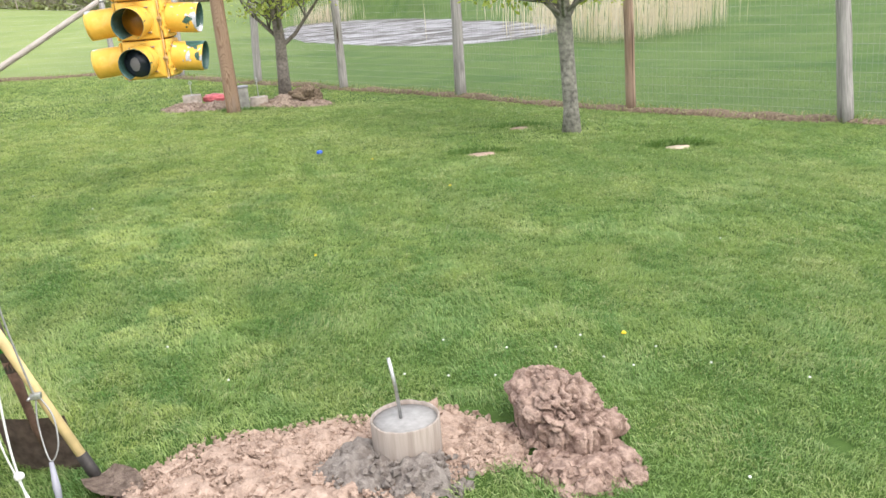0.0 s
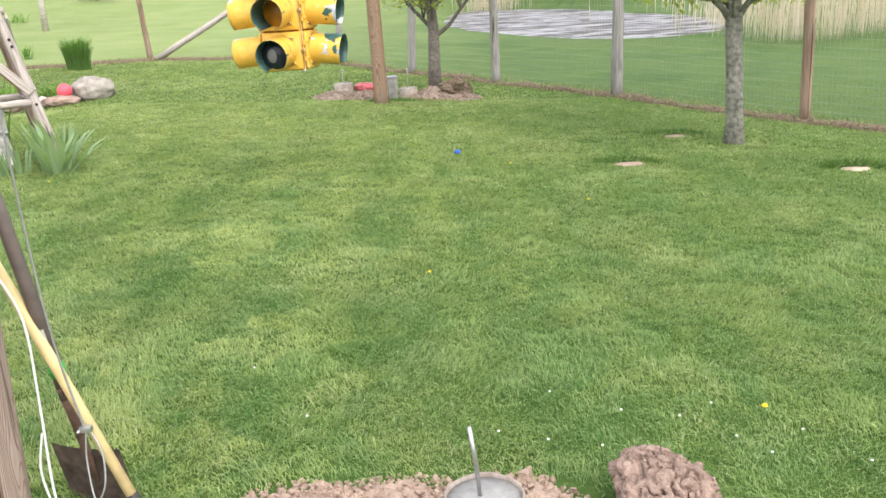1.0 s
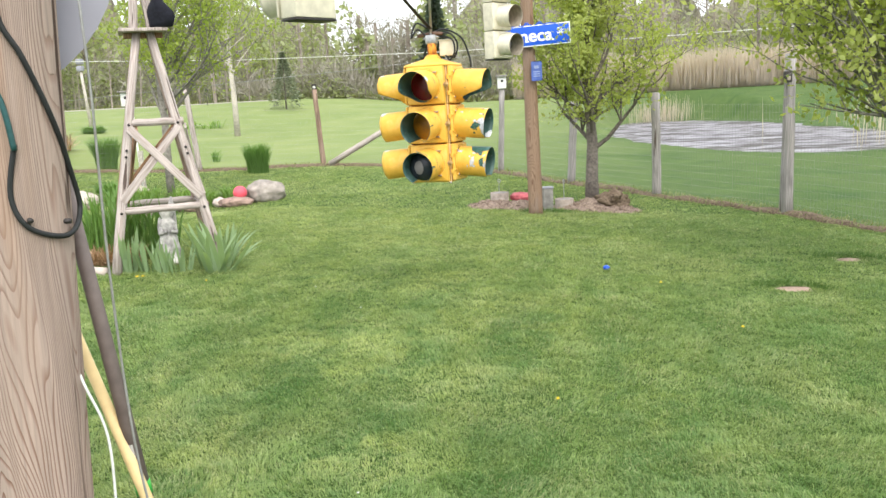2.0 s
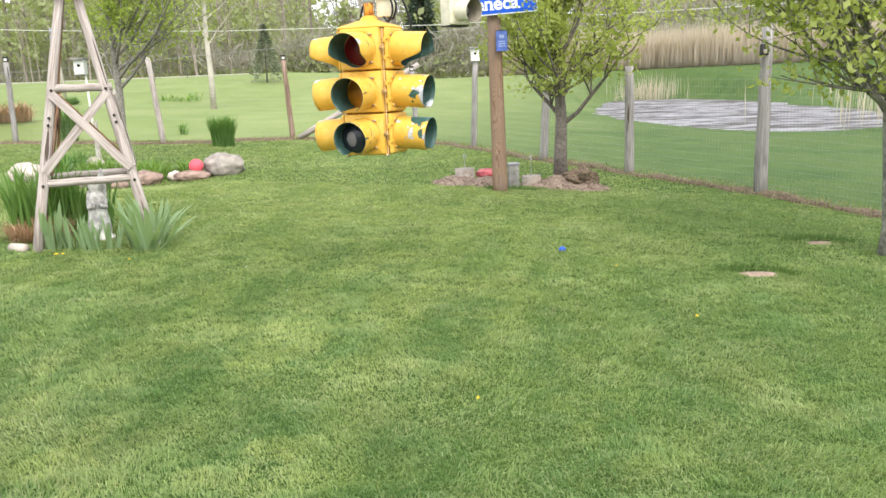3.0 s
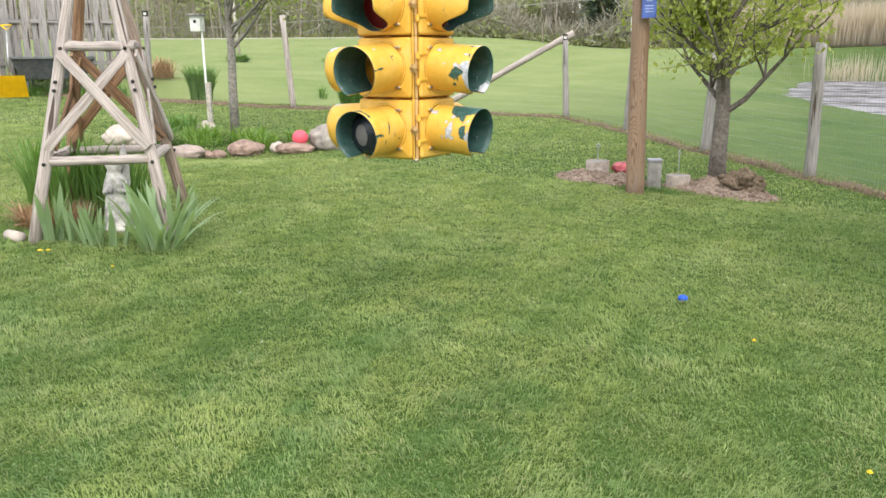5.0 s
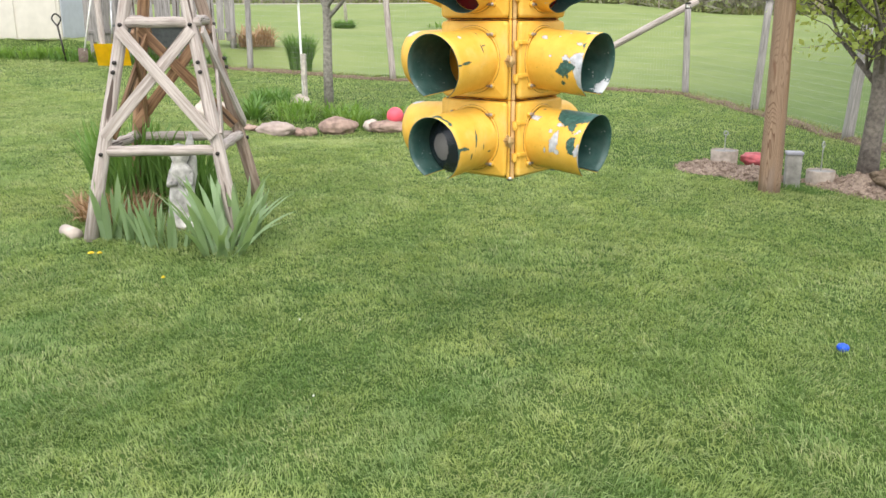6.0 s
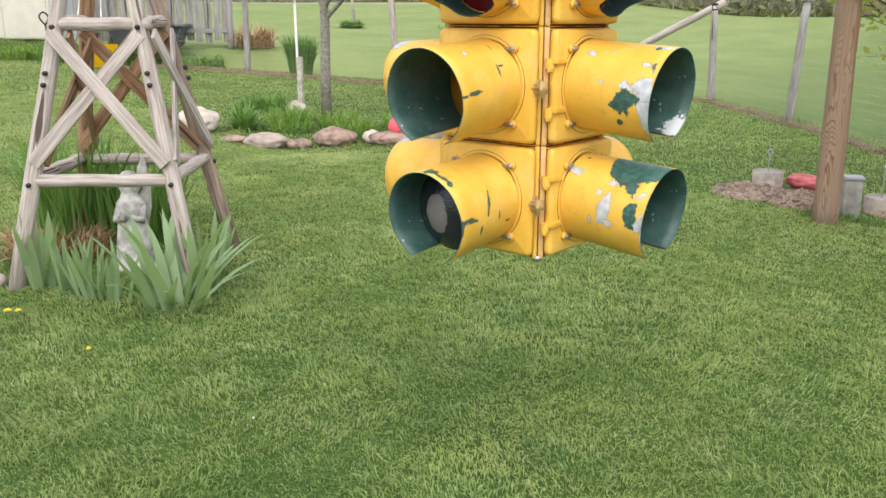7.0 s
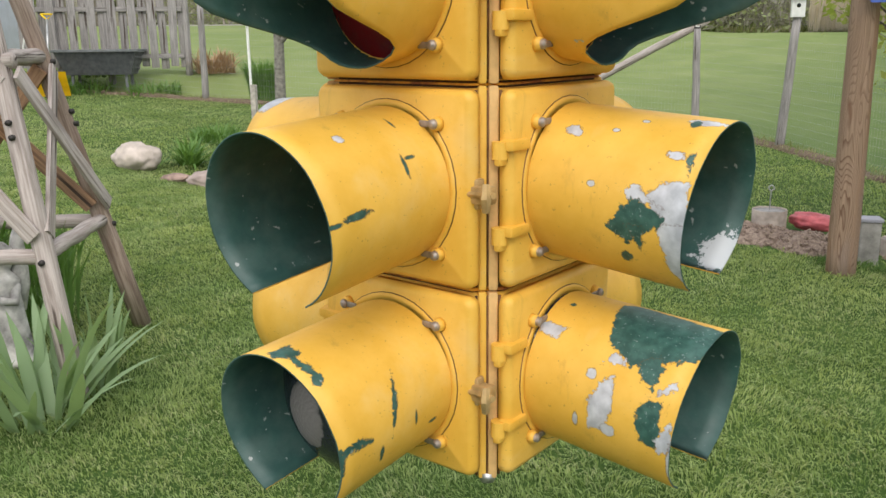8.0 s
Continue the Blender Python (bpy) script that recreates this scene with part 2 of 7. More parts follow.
def yellow_paint(name, patches=(), scatter=0.0, radius=0.115):
    """Signal enamel, chipped to the green coat below and to the bare primer.
    patches, in millimetres along a visor and round it from its top: (coat, corner, corner, ...) or (coat, centre, half axes)."""
    k = Nodes(name, 0.5, 0, 0.4)
    fine, mid = k.noise(120, 4), k.noise(14, 4, 0.6)
    base = k.mix(k.step(mid, 0.35, 0.68), (0.74, 0.42, 0.055), (0.83, 0.5, 0.09))
    base = k.mix(k.math("MULTIPLY", k.step(k.noise(5, 4, 0.7), 0.55, 0.75), 0.3), base, (0.60, 0.30, 0.03))
    grime = k.step(k.noise(22, 7, 0.7, k.scaled((1, 1, 0.3)), 0.5), 0.60, 0.78)
    base = k.mix(k.math("MULTIPLY", grime, 0.45), base, (0.30, 0.15, 0.03))
    base = k.mix(k.math("MULTIPLY", k.step(k.noise(170, 3, 0.5), 0.68, 0.72), 0.4), base, (0.22, 0.12, 0.03))
    rub = k.step(k.noise(9, 5, 0.6, k.scaled((1, 0.5, 1), None, (5, 2, 1)), 0.4), 0.56, 0.74)
    base = k.mix(k.math("MULTIPLY", rub, 0.35), base, (0.80, 0.60, 0.26))
    green = k.mix(k.step(k.noise(60, 4), 0.4, 0.65), (0.022, 0.075, 0.062), (0.05, 0.13, 0.11))
    green = k.mix(k.math("MULTIPLY", k.step(k.noise(190, 3), 0.64, 0.7), 0.7), green, (0.3, 0.36, 0.36))
    primer = k.mix(k.step(k.noise(45, 5), 0.35, 0.7), (0.40, 0.41, 0.45), (0.64, 0.65, 0.70))
    ragged, sharp = k.noise(48, 9, 0.75, None, 0.6), k.noise(150, 7, 0.75, None, 0.5)
    c, edge = base, None
    if patches:
        sep = k.n("ShaderNodeSeparateXYZ")
        k.link(k.co, sep.inputs[0])
        skin = k.n("ShaderNodeCombineXYZ")
        k.link(sep.outputs["X"], skin.inputs[0])
        k.link(k.math("MULTIPLY", k.math("ARCTAN2", sep.outputs["Y"], sep.outputs["Z"]), radius), skin.inputs[1])
    for coat, *pts in patches:
        if len(pts) == 2:
            (px, py), (a, b) = pts
            node = k.n("ShaderNodeVectorMath", op="SUBTRACT")
            k.link(skin.outputs[0], node.inputs[0])
            node.inputs[1].default_value = (px / 1000, py / 1000, 0)
            node2 = k.n("ShaderNodeVectorMath", op="MULTIPLY")
            k.link(node.outputs[0], node2.inputs[0])
            node2.inputs[1].default_value = (1000 / a, 1000 / b, 0)
            ln = k.n("ShaderNodeVectorMath", op="LENGTH")
            k.link(node2.outputs[0], ln.inputs[0])
            small = min(a, b) / 1000
            away = k.math("MULTIPLY_ADD", ln.outputs["Value"], small, -small)
            wild = min(0.02, 2.4 * small)
        else:
            away, wild = None, 0.03
            for (ax, ay), (bx, by) in zip(pts, pts[1:] + pts[:1]):
                nx, ny = by - ay, ax - bx
                ln = math.hypot(nx, ny)
                node = k.n("ShaderNodeVectorMath", op="DOT_PRODUCT")
                k.link(skin.outputs[0], node.inputs[0])
                node.inputs[1].default_value = (nx / ln, ny / ln, 0)
                d = k.math("SUBTRACT", node.outputs["Value"], (nx * ax + ny * ay) / ln / 1000)
                away = d if away is None else k.math("MAXIMUM", away, d)
        away = k.math("ADD", away, k.math("MULTIPLY_ADD", ragged, wild, -0.5 * wild))
        away = k.math("ADD", away, k.math("MULTIPLY_ADD", sharp, 0.55 * wild, -0.275 * wild))
        mask = k.step(away, 0.0004, -0.0004)
        c = k.mix(k.math("MULTIPLY", k.step(away, 0.0013, 0.0004), 0.75), c, (0.11, 0.055, 0.02))
        c = k.mix(mask, c, green if coat == "g" else primer)
        edge = mask if edge is None else k.math("MAXIMUM", edge, mask)
    if scatter:
        shift = k.n("ShaderNodeVectorMath", op="ADD")
        k.link(k.co, shift.inputs[0])
        rnd = k.n("ShaderNodeCombineXYZ")
        k.link(k.math("MULTIPLY", k.chance(), 7.0), rnd.inputs[0])
        k.link(rnd.outputs[0], shift.inputs[1])
        chip = k.step(k.noise(16, 7, 0.62, shift.outputs[0]), 0.735 - scatter, 0.745 - scatter)
        which = k.step(k.noise(9, 2, 0.5, shift.outputs[0]), 0.45, 0.5)
        c = k.mix(chip, c, k.mix(which, green, primer))
        edge = chip if edge is None else k.math("MAXIMUM", edge, chip)
    h = k.math("MULTIPLY_ADD", fine, 0.05, k.math("MULTIPLY", mid, 0.15))
    if edge is not None:
        h = k.math("SUBTRACT", h, k.math("MULTIPLY", edge, 0.6))
    k.bump(h, 0.5, 0.002)
    return k.colour(c)


def water_mat():
    """Rippled pond water, the sky's reflection put into its pale colour, with strips of weed."""
    k = Nodes("pond_water", 0.1, 0, 0.6)
    p = k.world()
    rip = k.noise(5, 5, 0.62, k.scaled((0.35, 1, 1), p))
    k.bump(rip, 0.8, 0.12)
    k.b.inputs["IOR"].default_value = 1.33
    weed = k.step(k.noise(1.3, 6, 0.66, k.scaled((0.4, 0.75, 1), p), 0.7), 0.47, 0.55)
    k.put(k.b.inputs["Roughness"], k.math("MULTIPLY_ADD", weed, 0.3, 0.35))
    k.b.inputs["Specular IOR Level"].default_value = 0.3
    # pale tones stand in for sky mirrored on the ripples
    sky_sheen = k.mix(k.step(k.noise(2.2, 5, 0.6, k.scaled((0.4, 0.8, 1), p)), 0.4, 0.62), (0.15, 0.142, 0.16), (0.36, 0.35, 0.38))
    return k.colour(k.mix(weed, sky_sheen, (0.075, 0.068, 0.062)))


def inside_mat(name, patch=None):
    """Green enamel inside a visor: dust, scuffs and bird spots; patch: a place with bare primer, and its radius."""
    k = Nodes(name, 0.5, 0, 0.4)
    base = k.mix(k.step(k.noise(26, 5), 0.35, 0.68), (0.026, 0.075, 0.068), (0.045, 0.112, 0.10))
    dust = k.math("MULTIPLY", k.step(k.noise(11, 5, 0.65), 0.45, 0.72), 0.4)
    c = k.mix(dust, base, (0.14, 0.18, 0.17))
    spots = k.step(k.noise(70, 3, 0.5, None, 0.4), 0.68, 0.72)
    c = k.mix(k.math("MULTIPLY", spots, 0.8), c, (0.45, 0.47, 0.47))
    if patch:
        away = k.n("ShaderNodeVectorMath", op="DISTANCE")
        k.link(k.co, away.inputs[0])
        away.inputs[1].default_value = patch[:3]
        wob = k.math("MULTIPLY_ADD", k.noise(55, 8, 0.75), 4 * patch[3], away.outputs["Value"])
        c = k.mix(k.step(wob, 3.0 * patch[3] + 0.001, 3.0 * patch[3] - 0.001), c, (0.55, 0.57, 0.6))
    k.bump(k.noise(60, 4), 0.15, 0.003)
    return k.colour(c)


M_TURF = ground_mat("turf", (0.048, 0.092, 0.021), (0.074, 0.126, 0.029), (0.085, 0.128, 0.034), (0.028, 0.055, 0.012))
M_FIELDTURF = ground_mat("field_turf", (0.050, 0.097, 0.028), (0.096, 0.148, 0.044), (0.112, 0.155, 0.053), (0.041, 0.076, 0.024), True)
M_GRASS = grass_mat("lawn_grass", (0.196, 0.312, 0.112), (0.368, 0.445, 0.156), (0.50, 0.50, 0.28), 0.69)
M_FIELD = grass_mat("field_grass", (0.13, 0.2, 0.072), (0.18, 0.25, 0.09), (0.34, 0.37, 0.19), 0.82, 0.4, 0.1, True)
M_LEAF = leaf_mat("pear_leaf", (0.27, 0.34, 0.075), (0.44, 0.49, 0.15), (0.50, 0.53, 0.22), 0.5)
M_LICHEN = plain("lichened_bark", (0.20, 0.19, 0.165), 0.95, 0, 0.65, 24, 0.9)
M_LICHEN2 = plain("mossy_grey_bark", (0.22, 0.205, 0.18), 0.95, 0, 0.5, 26, 0.8)
M_LEAF2 = leaf_mat("birch_leaf", (0.19, 0.26, 0.06), (0.32, 0.38, 0.11), (0.36, 0.40, 0.15))
M_LEAF3 = leaf_mat("young_leaf", (0.24, 0.33, 0.055), (0.38, 0.45, 0.11), (0.30, 0.38, 0.08), 0.5)
M_IRIS = leaf_mat("iris_leaf", (0.175, 0.275, 0.14), (0.33, 0.44, 0.255), (0.24, 0.35, 0.18), 0.35)
M_LILY = leaf_mat("lily_leaf", (0.10, 0.205, 0.05), (0.18, 0.31, 0.09), (0.16, 0.28, 0.07), 0.35)
M_RANK = leaf_mat("rank_blade", (0.075, 0.145, 0.035), (0.125, 0.21, 0.055), (0.10, 0.18, 0.045), 0.3)
M_BED = leaf_mat("bed_leaf", (0.13, 0.25, 0.05), (0.25, 0.37, 0.10), (0.18, 0.30, 0.07), 0.4)
M_DRY = leaf_mat("dry_leaf", (0.3, 0.18, 0.1), (0.5, 0.34, 0.22), (0.36, 0.22, 0.14), 0.2)
M_SPRUCE = leaf_mat("spruce_needle", (0.045, 0.066, 0.045), (0.085, 0.115, 0.075), (0.065, 0.09, 0.06), 0.15)
# needle colour paled against the spruce to hold the distance haze
M_PINE = leaf_mat("dull_pine_needle", (0.13, 0.16, 0.105), (0.22, 0.25, 0.16), (0.18, 0.2, 0.14), 0.2)
M_REED = leaf_mat("dry_reed", (0.49, 0.425, 0.40), (0.62, 0.55, 0.515), (0.55, 0.485, 0.455), 0.45)
# haze over the far woods is put into these greyed, lightened colours
M_FAR_A = leaf_mat("far_leaf", (0.27, 0.32, 0.15), (0.37, 0.42, 0.21), (0.36, 0.37, 0.23), 0.4)
M_FAR_B = leaf_mat("bare_twigs", (0.25, 0.232, 0.2), (0.33, 0.31, 0.27), (0.3, 0.3, 0.225), 0.25)
M_BARK = plain("grey_bark", (0.15, 0.13, 0.115), 0.95, 0, 0.5, 28, 0.8)
M_BIRCH = plain("pale_bark", (0.46, 0.42, 0.37), 0.9, 0, 0.35, 22, 0.5)
M_POLE = pole_wood("pole_wood", (0.41, 0.32, 0.268), (0.185, 0.105, 0.075), (0.07, 0.045, 0.035))
M_POLE2 = wood("brown_pole_wood", (0.36, 0.255, 0.195), (0.19, 0.125, 0.09), 11, (0.05, 0.03, 0.022), 0.40, 0.8)
M_POLE3 = pole_wood("brown_sign_pole_wood", (0.35, 0.24, 0.17), (0.14, 0.08, 0.052), (0.055, 0.034, 0.025))
M_POST = wood("post_wood", (0.39, 0.365, 0.35), (0.22, 0.205, 0.2), 16)
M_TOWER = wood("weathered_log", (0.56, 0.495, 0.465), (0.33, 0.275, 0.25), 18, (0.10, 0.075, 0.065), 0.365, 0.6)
# browner tones of the back legs and inner braces
M_TOWER_IN = wood("brown_log", (0.43, 0.26, 0.15), (0.19, 0.105, 0.065), 18)
M_TOWER_MID = wood("grey_brown_log", (0.47, 0.37, 0.31), (0.23, 0.16, 0.125), 18)
M_SOIL = soil_mat("dug_soil", (0.49, 0.365, 0.295), (0.27, 0.19, 0.15), 14)
M_CLAY = soil_mat("clay_clod", (0.42, 0.305, 0.25), (0.15, 0.095, 0.077), 13)
M_MUD = soil_mat("grey_mud", (0.30, 0.265, 0.24), (0.15, 0.125, 0.112), 16)
M_MULCH = soil_mat("mulch", (0.41, 0.32, 0.26), (0.18, 0.128, 0.105), 20)
M_EDGE = soil_mat("edge_soil", (0.27, 0.205, 0.15), (0.07, 0.05, 0.035), 16)
M_GRAVEL = soil_mat("road_gravel", (0.40, 0.38, 0.33), (0.28, 0.27, 0.22), 1.2)
M_CONCRETE = plain("wet_concrete", (0.27, 0.26, 0.255), 0.6, 0, 0.2, 40, 0.3)
M_OLDTUBE = plain("old_footing", (0.38, 0.325, 0.285), 0.95, 0, 0.35, 14, 0.5)
M_STUB = plain("stained_grey_board", (0.26, 0.25, 0.235), 0.9, 0, 0.45, 12, 0.4)
M_TUBE = wood("cardboard_tube", (0.36, 0.31, 0.275), (0.26, 0.21, 0.18), 12, (0.17, 0.12, 0.10), 0.36, 0.3)
M_STEEL = plain("bare_steel", (0.45, 0.45, 0.45), 0.4, 0.85, 0.3, 60, 0.1)
M_RUST = plain("rusted_steel", (0.16, 0.10, 0.075), 0.75, 0.4, 0.45, 30, 0.4)
M_IRON = plain("dark_iron", (0.055, 0.05, 0.048), 0.55, 0.6, 0.4, 30, 0.3)
M_BLACK = plain("black_rubber", (0.018, 0.02, 0.02), 0.6, 0, 0.3, 40, 0.1)
M_TEAL = plain("teal_cable_jacket", (0.02, 0.075, 0.075), 0.5, 0, 0.3, 40, 0.1)
M_ROPE = plain("white_rope", (0.62, 0.63, 0.6), 0.9, 0, 0.2, 200, 0.6)
M_HANDLE = plain("yellow_handle", (0.68, 0.53, 0.27), 0.5, 0, 0.2, 15, 0.1)
M_GREYPOLE = plain("grey_brown_pole", (0.16, 0.13, 0.12), 0.6, 0, 0.2, 20, 0.15)
M_GREENTAPE = plain("green_tape", (0.05, 0.38, 0.06), 0.5, 0, 0.15, 30, 0.1)
M_WHITE = plain("white_paint", (0.75, 0.75, 0.72), 0.6, 0, 0.12, 18, 0.1)
M_GREYSHEET = plain("grey_sheet_metal", (0.30, 0.30, 0.35), 0.55, 0.1, 0.06, 6, 0.05)
M_CREAM = plain("cream_enamel", (0.64, 0.60, 0.47), 0.5, 0, 0.16, 16, 0.1)
M_ROCK = plain("grey_rock", (0.30, 0.268, 0.24), 0.95, 0, 0.4, 9, 0.9)
M_ROCK2 = plain("reddish_rock", (0.29, 0.205, 0.17), 0.95, 0, 0.45, 12, 0.9)
M_ROCK3 = plain("pale_rock", (0.50, 0.43, 0.38), 0.95, 0, 0.25, 9, 0.7)
M_STATUE = plain("cast_stone", (0.46, 0.445, 0.43), 0.9, 0, 0.75, 13, 0.9)
M_RED = plain("red_rubber", (0.72, 0.10, 0.14), 0.5, 0, 0.15, 6, 0.05)
M_REDCLOTH = plain("red_plastic_sack", (0.45, 0.105, 0.12), 0.45, 0, 0.35, 18, 0.6)
M_BLUE = plain("blue_plastic", (0.02, 0.09, 0.62), 0.4, 0, 0.15, 20, 0.1)
M_SIGN = plain("sign_blue", (0.015, 0.10, 0.62), 0.4, 0, 0.1, 8, 0.02)
M_GLYPH = plain("sign_white", (0.85, 0.86, 0.88), 0.5, 0, 0.04, 8, 0.02)
M_SIGN2 = plain("faded_sign_blue", (0.09, 0.145, 0.42), 0.6, 0, 0.3, 14, 0.05)
M_GLYPH2 = plain("faded_print", (0.30, 0.36, 0.55), 0.7, 0, 0.3, 30, 0.02)
M_SHOVEL = plain("yellow_plastic", (0.9, 0.6, 0.02), 0.4, 0, 0.1, 8, 0.05)
M_SHED = plain("pale_siding", (0.62, 0.58, 0.52), 0.8, 0, 0.08, 5, 0.2)
M_SHED2 = plain("blue_grey_siding", (0.48, 0.5, 0.56), 0.8, 0, 0.08, 5, 0.2)
M_FLOWER = plain("yellow_petals", (0.78, 0.60, 0.05), 0.7, 0, 0.15, 60, 0.2)
M_CLOVER = plain("white_seed_head", (0.6, 0.62, 0.55), 0.9, 0, 0.15, 80, 0.3)
M_WIRE = plain("galvanised_wire", (0.33, 0.33, 0.32), 0.5, 0.5, 0.2, 40, 0.05)
M_DIRTWHITE = plain("pale_bare_soil", (0.42, 0.34, 0.26), 0.95, 0, 0.25, 12, 0.6)
M_YELLOW = yellow_paint("signal_yellow", (), 0.0)
M_YELLOW_W = yellow_paint("signal_yellow_worn", (), 0.055)
M_GAP = plain("gasket_grime", (0.06, 0.034, 0.02), 0.9, 0, 0.4, 40, 0.2)
M_INSIDE = inside_mat("visor_green")
M_FABRIC = plain("black_cloth", (0.012, 0.013, 0.02), 0.95, 0, 0.4, 30, 0.4)
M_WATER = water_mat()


# ---- helpers of this scene ----
def smooth(a, b, v):
    k = np.clip((v - a) / (b - a), 0, 1)
    return k * k * (3 - 2 * k)


POND = (3.1, 40.5, 4.6, 17.5, 0.148)     # centre, half axes, turn


def pond_r(x, y):
    cx, cy, a, b, turn = POND
    u, v = (x - cx) * math.cos(turn) + (y - cy) * math.sin(turn), -(x - cx) * math.sin(turn) + (y - cy) * math.cos(turn)
    return np.sqrt((u / a) ** 2 + (v / b) ** 2) + 0.07 * np.sin(3 * np.arctan2(v, u) + 1) + 0.04 * np.sin(7 * np.arctan2(v, u)) + 0.03 * np.sin(13 * np.arctan2(v, u) + 2)


def gz(x, y):
    """The height of the ground."""
    x, y = np.asarray(x, float), np.asarray(y, float)
    h = -0.0437 * np.clip(x, -45, 9)
    h = h - 0.2 * np.exp(-((x + 6.9) ** 2 + (y - 12.2) ** 2) / 1.6)
    behind = (x + 12.6) * -0.464 + (y - 16.9) * 0.886        # the garden's bank
    h = h + 0.4 * smooth(0.7, 1.6, behind) * smooth(-11.5, -13.2, x) * smooth(27, 21, y)
    h = h + 0.012 * np.sin(x * 1.7 + 0.6 * y) * np.cos(y * 1.3 - 0.4 * x)
    k = smooth(38, 66, np.hypot(0.8 * x, y))
    h = h * (1 - k) + (1.75 + 0.95 * smooth(-14, -26, x)) * k + smooth(90, 500, np.hypot(x, y)) * 3
    q = pond_r(x, y)
    flat = smooth(1.28, 1.07, q)
    h = h * (1 - flat) - 0.12 * flat
    return h - 0.35 * smooth(1.06, 0.86, q)


def g(x, y):
    return float(gz(x, y))


def mesh(name, verts, faces, mats, smooth_faces=False):
    me = bpy.data.meshes.new(name)
    me.from_pydata([tuple(v) for v in verts], [], faces)
    for m in mats if isinstance(mats, (list, tuple)) else [mats]:
        me.materials.append(m)
    if smooth_faces:
        me.polygons.foreach_set("use_smooth", [True] * len(me.polygons))
    return me


def big_mesh(name, verts, faces, mats):
    """A mesh from arrays: verts n x 3, faces m x 3."""
    me = bpy.data.meshes.new(name)
    v, f = np.ascontiguousarray(verts, dtype=np.float32), np.ascontiguousarray(faces, dtype=np.int32)
    me.vertices.add(len(v))
    me.vertices.foreach_set("co", v.ravel())
    me.loops.add(f.size)
    me.loops.foreach_set("vertex_index", f.ravel())
    me.polygons.add(len(f))
    me.polygons.foreach_set("loop_start", np.arange(0, f.size, f.shape[1], dtype=np.int32))
    me.update(calc_edges=True)
    for m in mats if isinstance(mats, (list, tuple)) else [mats]:
        me.materials.append(m)
    return me


def part(name, bm, material, parent=None, label="", m=None, soft=True):
    """Links a bmesh (or a mesh) as one object under a thing or a part."""
    if isinstance(bm, bpy.types.Mesh):
        me = bm
    else:
        me = bpy.data.meshes.new(name)
        if soft:
            for f in bm.faces:
                f.smooth = True
            for e in bm.edges:
                e.smooth = len(e.link_faces) == 2 and e.calc_face_angle(0) < radians(38)
        bm.to_mesh(me)
        bm.free()
        for mt in material if isinstance(material, (list, tuple)) else [material]:
            me.materials.append(mt)
    ob = new(name, me)
    if parent is not None:
        ob.parent = parent
    if m is not None:
        ob.matrix_basis = m
    return tagged(ob, label)


def thing(name, at, label, category, group="", turn=0.0, kind=""):
    ob = new(name)
    ob.empty_display_size = 0.1
    ob.matrix_basis = pose(*at, 0, 0, turn)
    return tagged(ob, label, category, group, kind)


def single(name, bm, material, at, label, category, group="", turn=0.0, kind="", m=None):
    ob = part(name, bm, material)
    ob.matrix_basis = m or pose(*at, 0, 0, turn)
    return tagged(ob, label, category, group, kind)


def box(sx, sy, sz, at=(0, 0, 0), bevel=0.0, bm=None, m=None):
    bm = bm or bmesh.new()
    r = bmesh.ops.create_cube(bm, size=1.0)
    bmesh.ops.scale(bm, vec=(sx, sy, sz), verts=r["verts"])
    vs = r["verts"]
    if bevel:
        es = list({e for v in vs for e in v.link_edges})
        out = bmesh.ops.bevel(bm, geom=es, offset=bevel, segments=2, affect="EDGES", profile=0.6)
        vs = list({v for f in out["faces"] for v in f.verts} | {v for v in vs if v.is_valid})
    bmesh.ops.transform(bm, matrix=(m or Matrix()) @ Matrix.Translation(at), verts=vs)
    return bm


def tube(points, radii, bm=None, sides=10, cap=True, wob=0.0):
    """A round bar through points."""
    bm = bm or bmesh.new()
    pts = [Vector(p) for p in points]
    rs = radii if isinstance(radii, (list, tuple)) else [radii] * len(pts)
    rings, ref = [], None
    for i, p in enumerate(pts):
        d = (pts[min(i + 1, len(pts) - 1)] - pts[max(i - 1, 0)]).normalized()
        if ref is None:
            ref = d.orthogonal().normalized()
        ref = (ref - d * ref.dot(d)).normalized()
        other = d.cross(ref)
        ring = []
        for k in range(sides):
            a = 2 * math.pi * k / sides
            r = rs[i] * (1 + (wob * noise.noise((p + ref * math.cos(a) * 0.3 + other * math.sin(a) * 0.3) * 6) if wob else 0))
            ring.append(bm.verts.new(p + (ref * math.cos(a) + other * math.sin(a)) * r))
        rings.append(ring)
    for a, b in zip(rings, rings[1:]):
        for k in range(sides):
            bm.faces.new((a[k], a[(k + 1) % sides], b[(k + 1) % sides], b[k]))
    if cap:
        bm.faces.new(rings[0][::-1])
        bm.faces.new(rings[-1])
    return bm


def along(p0, p1):
    """The pose at p0 whose z points at p1, and the length."""
    d = Vector(p1) - Vector(p0)
    return Matrix.Translation(p0) @ d.to_track_quat("Z", "Y").to_matrix().to_4x4(), d.length


def log(name, p0, p1, r0, r1, material, parent=None, label="", sides=12, wob=0.06, steps=6):
    m, ln = along(p0, p1)
    k = random.uniform(0, 50)
    pts = [(0.003 * math.sin(k + 3 * i), 0.003 * math.cos(k * 2 + 2.3 * i), ln * i / steps) for i in range(steps + 1)]
    return part(name, tube(pts, [r0 + (r1 - r0) * i / steps for i in range(steps + 1)], None, sides, True, wob), material, parent, label, m)


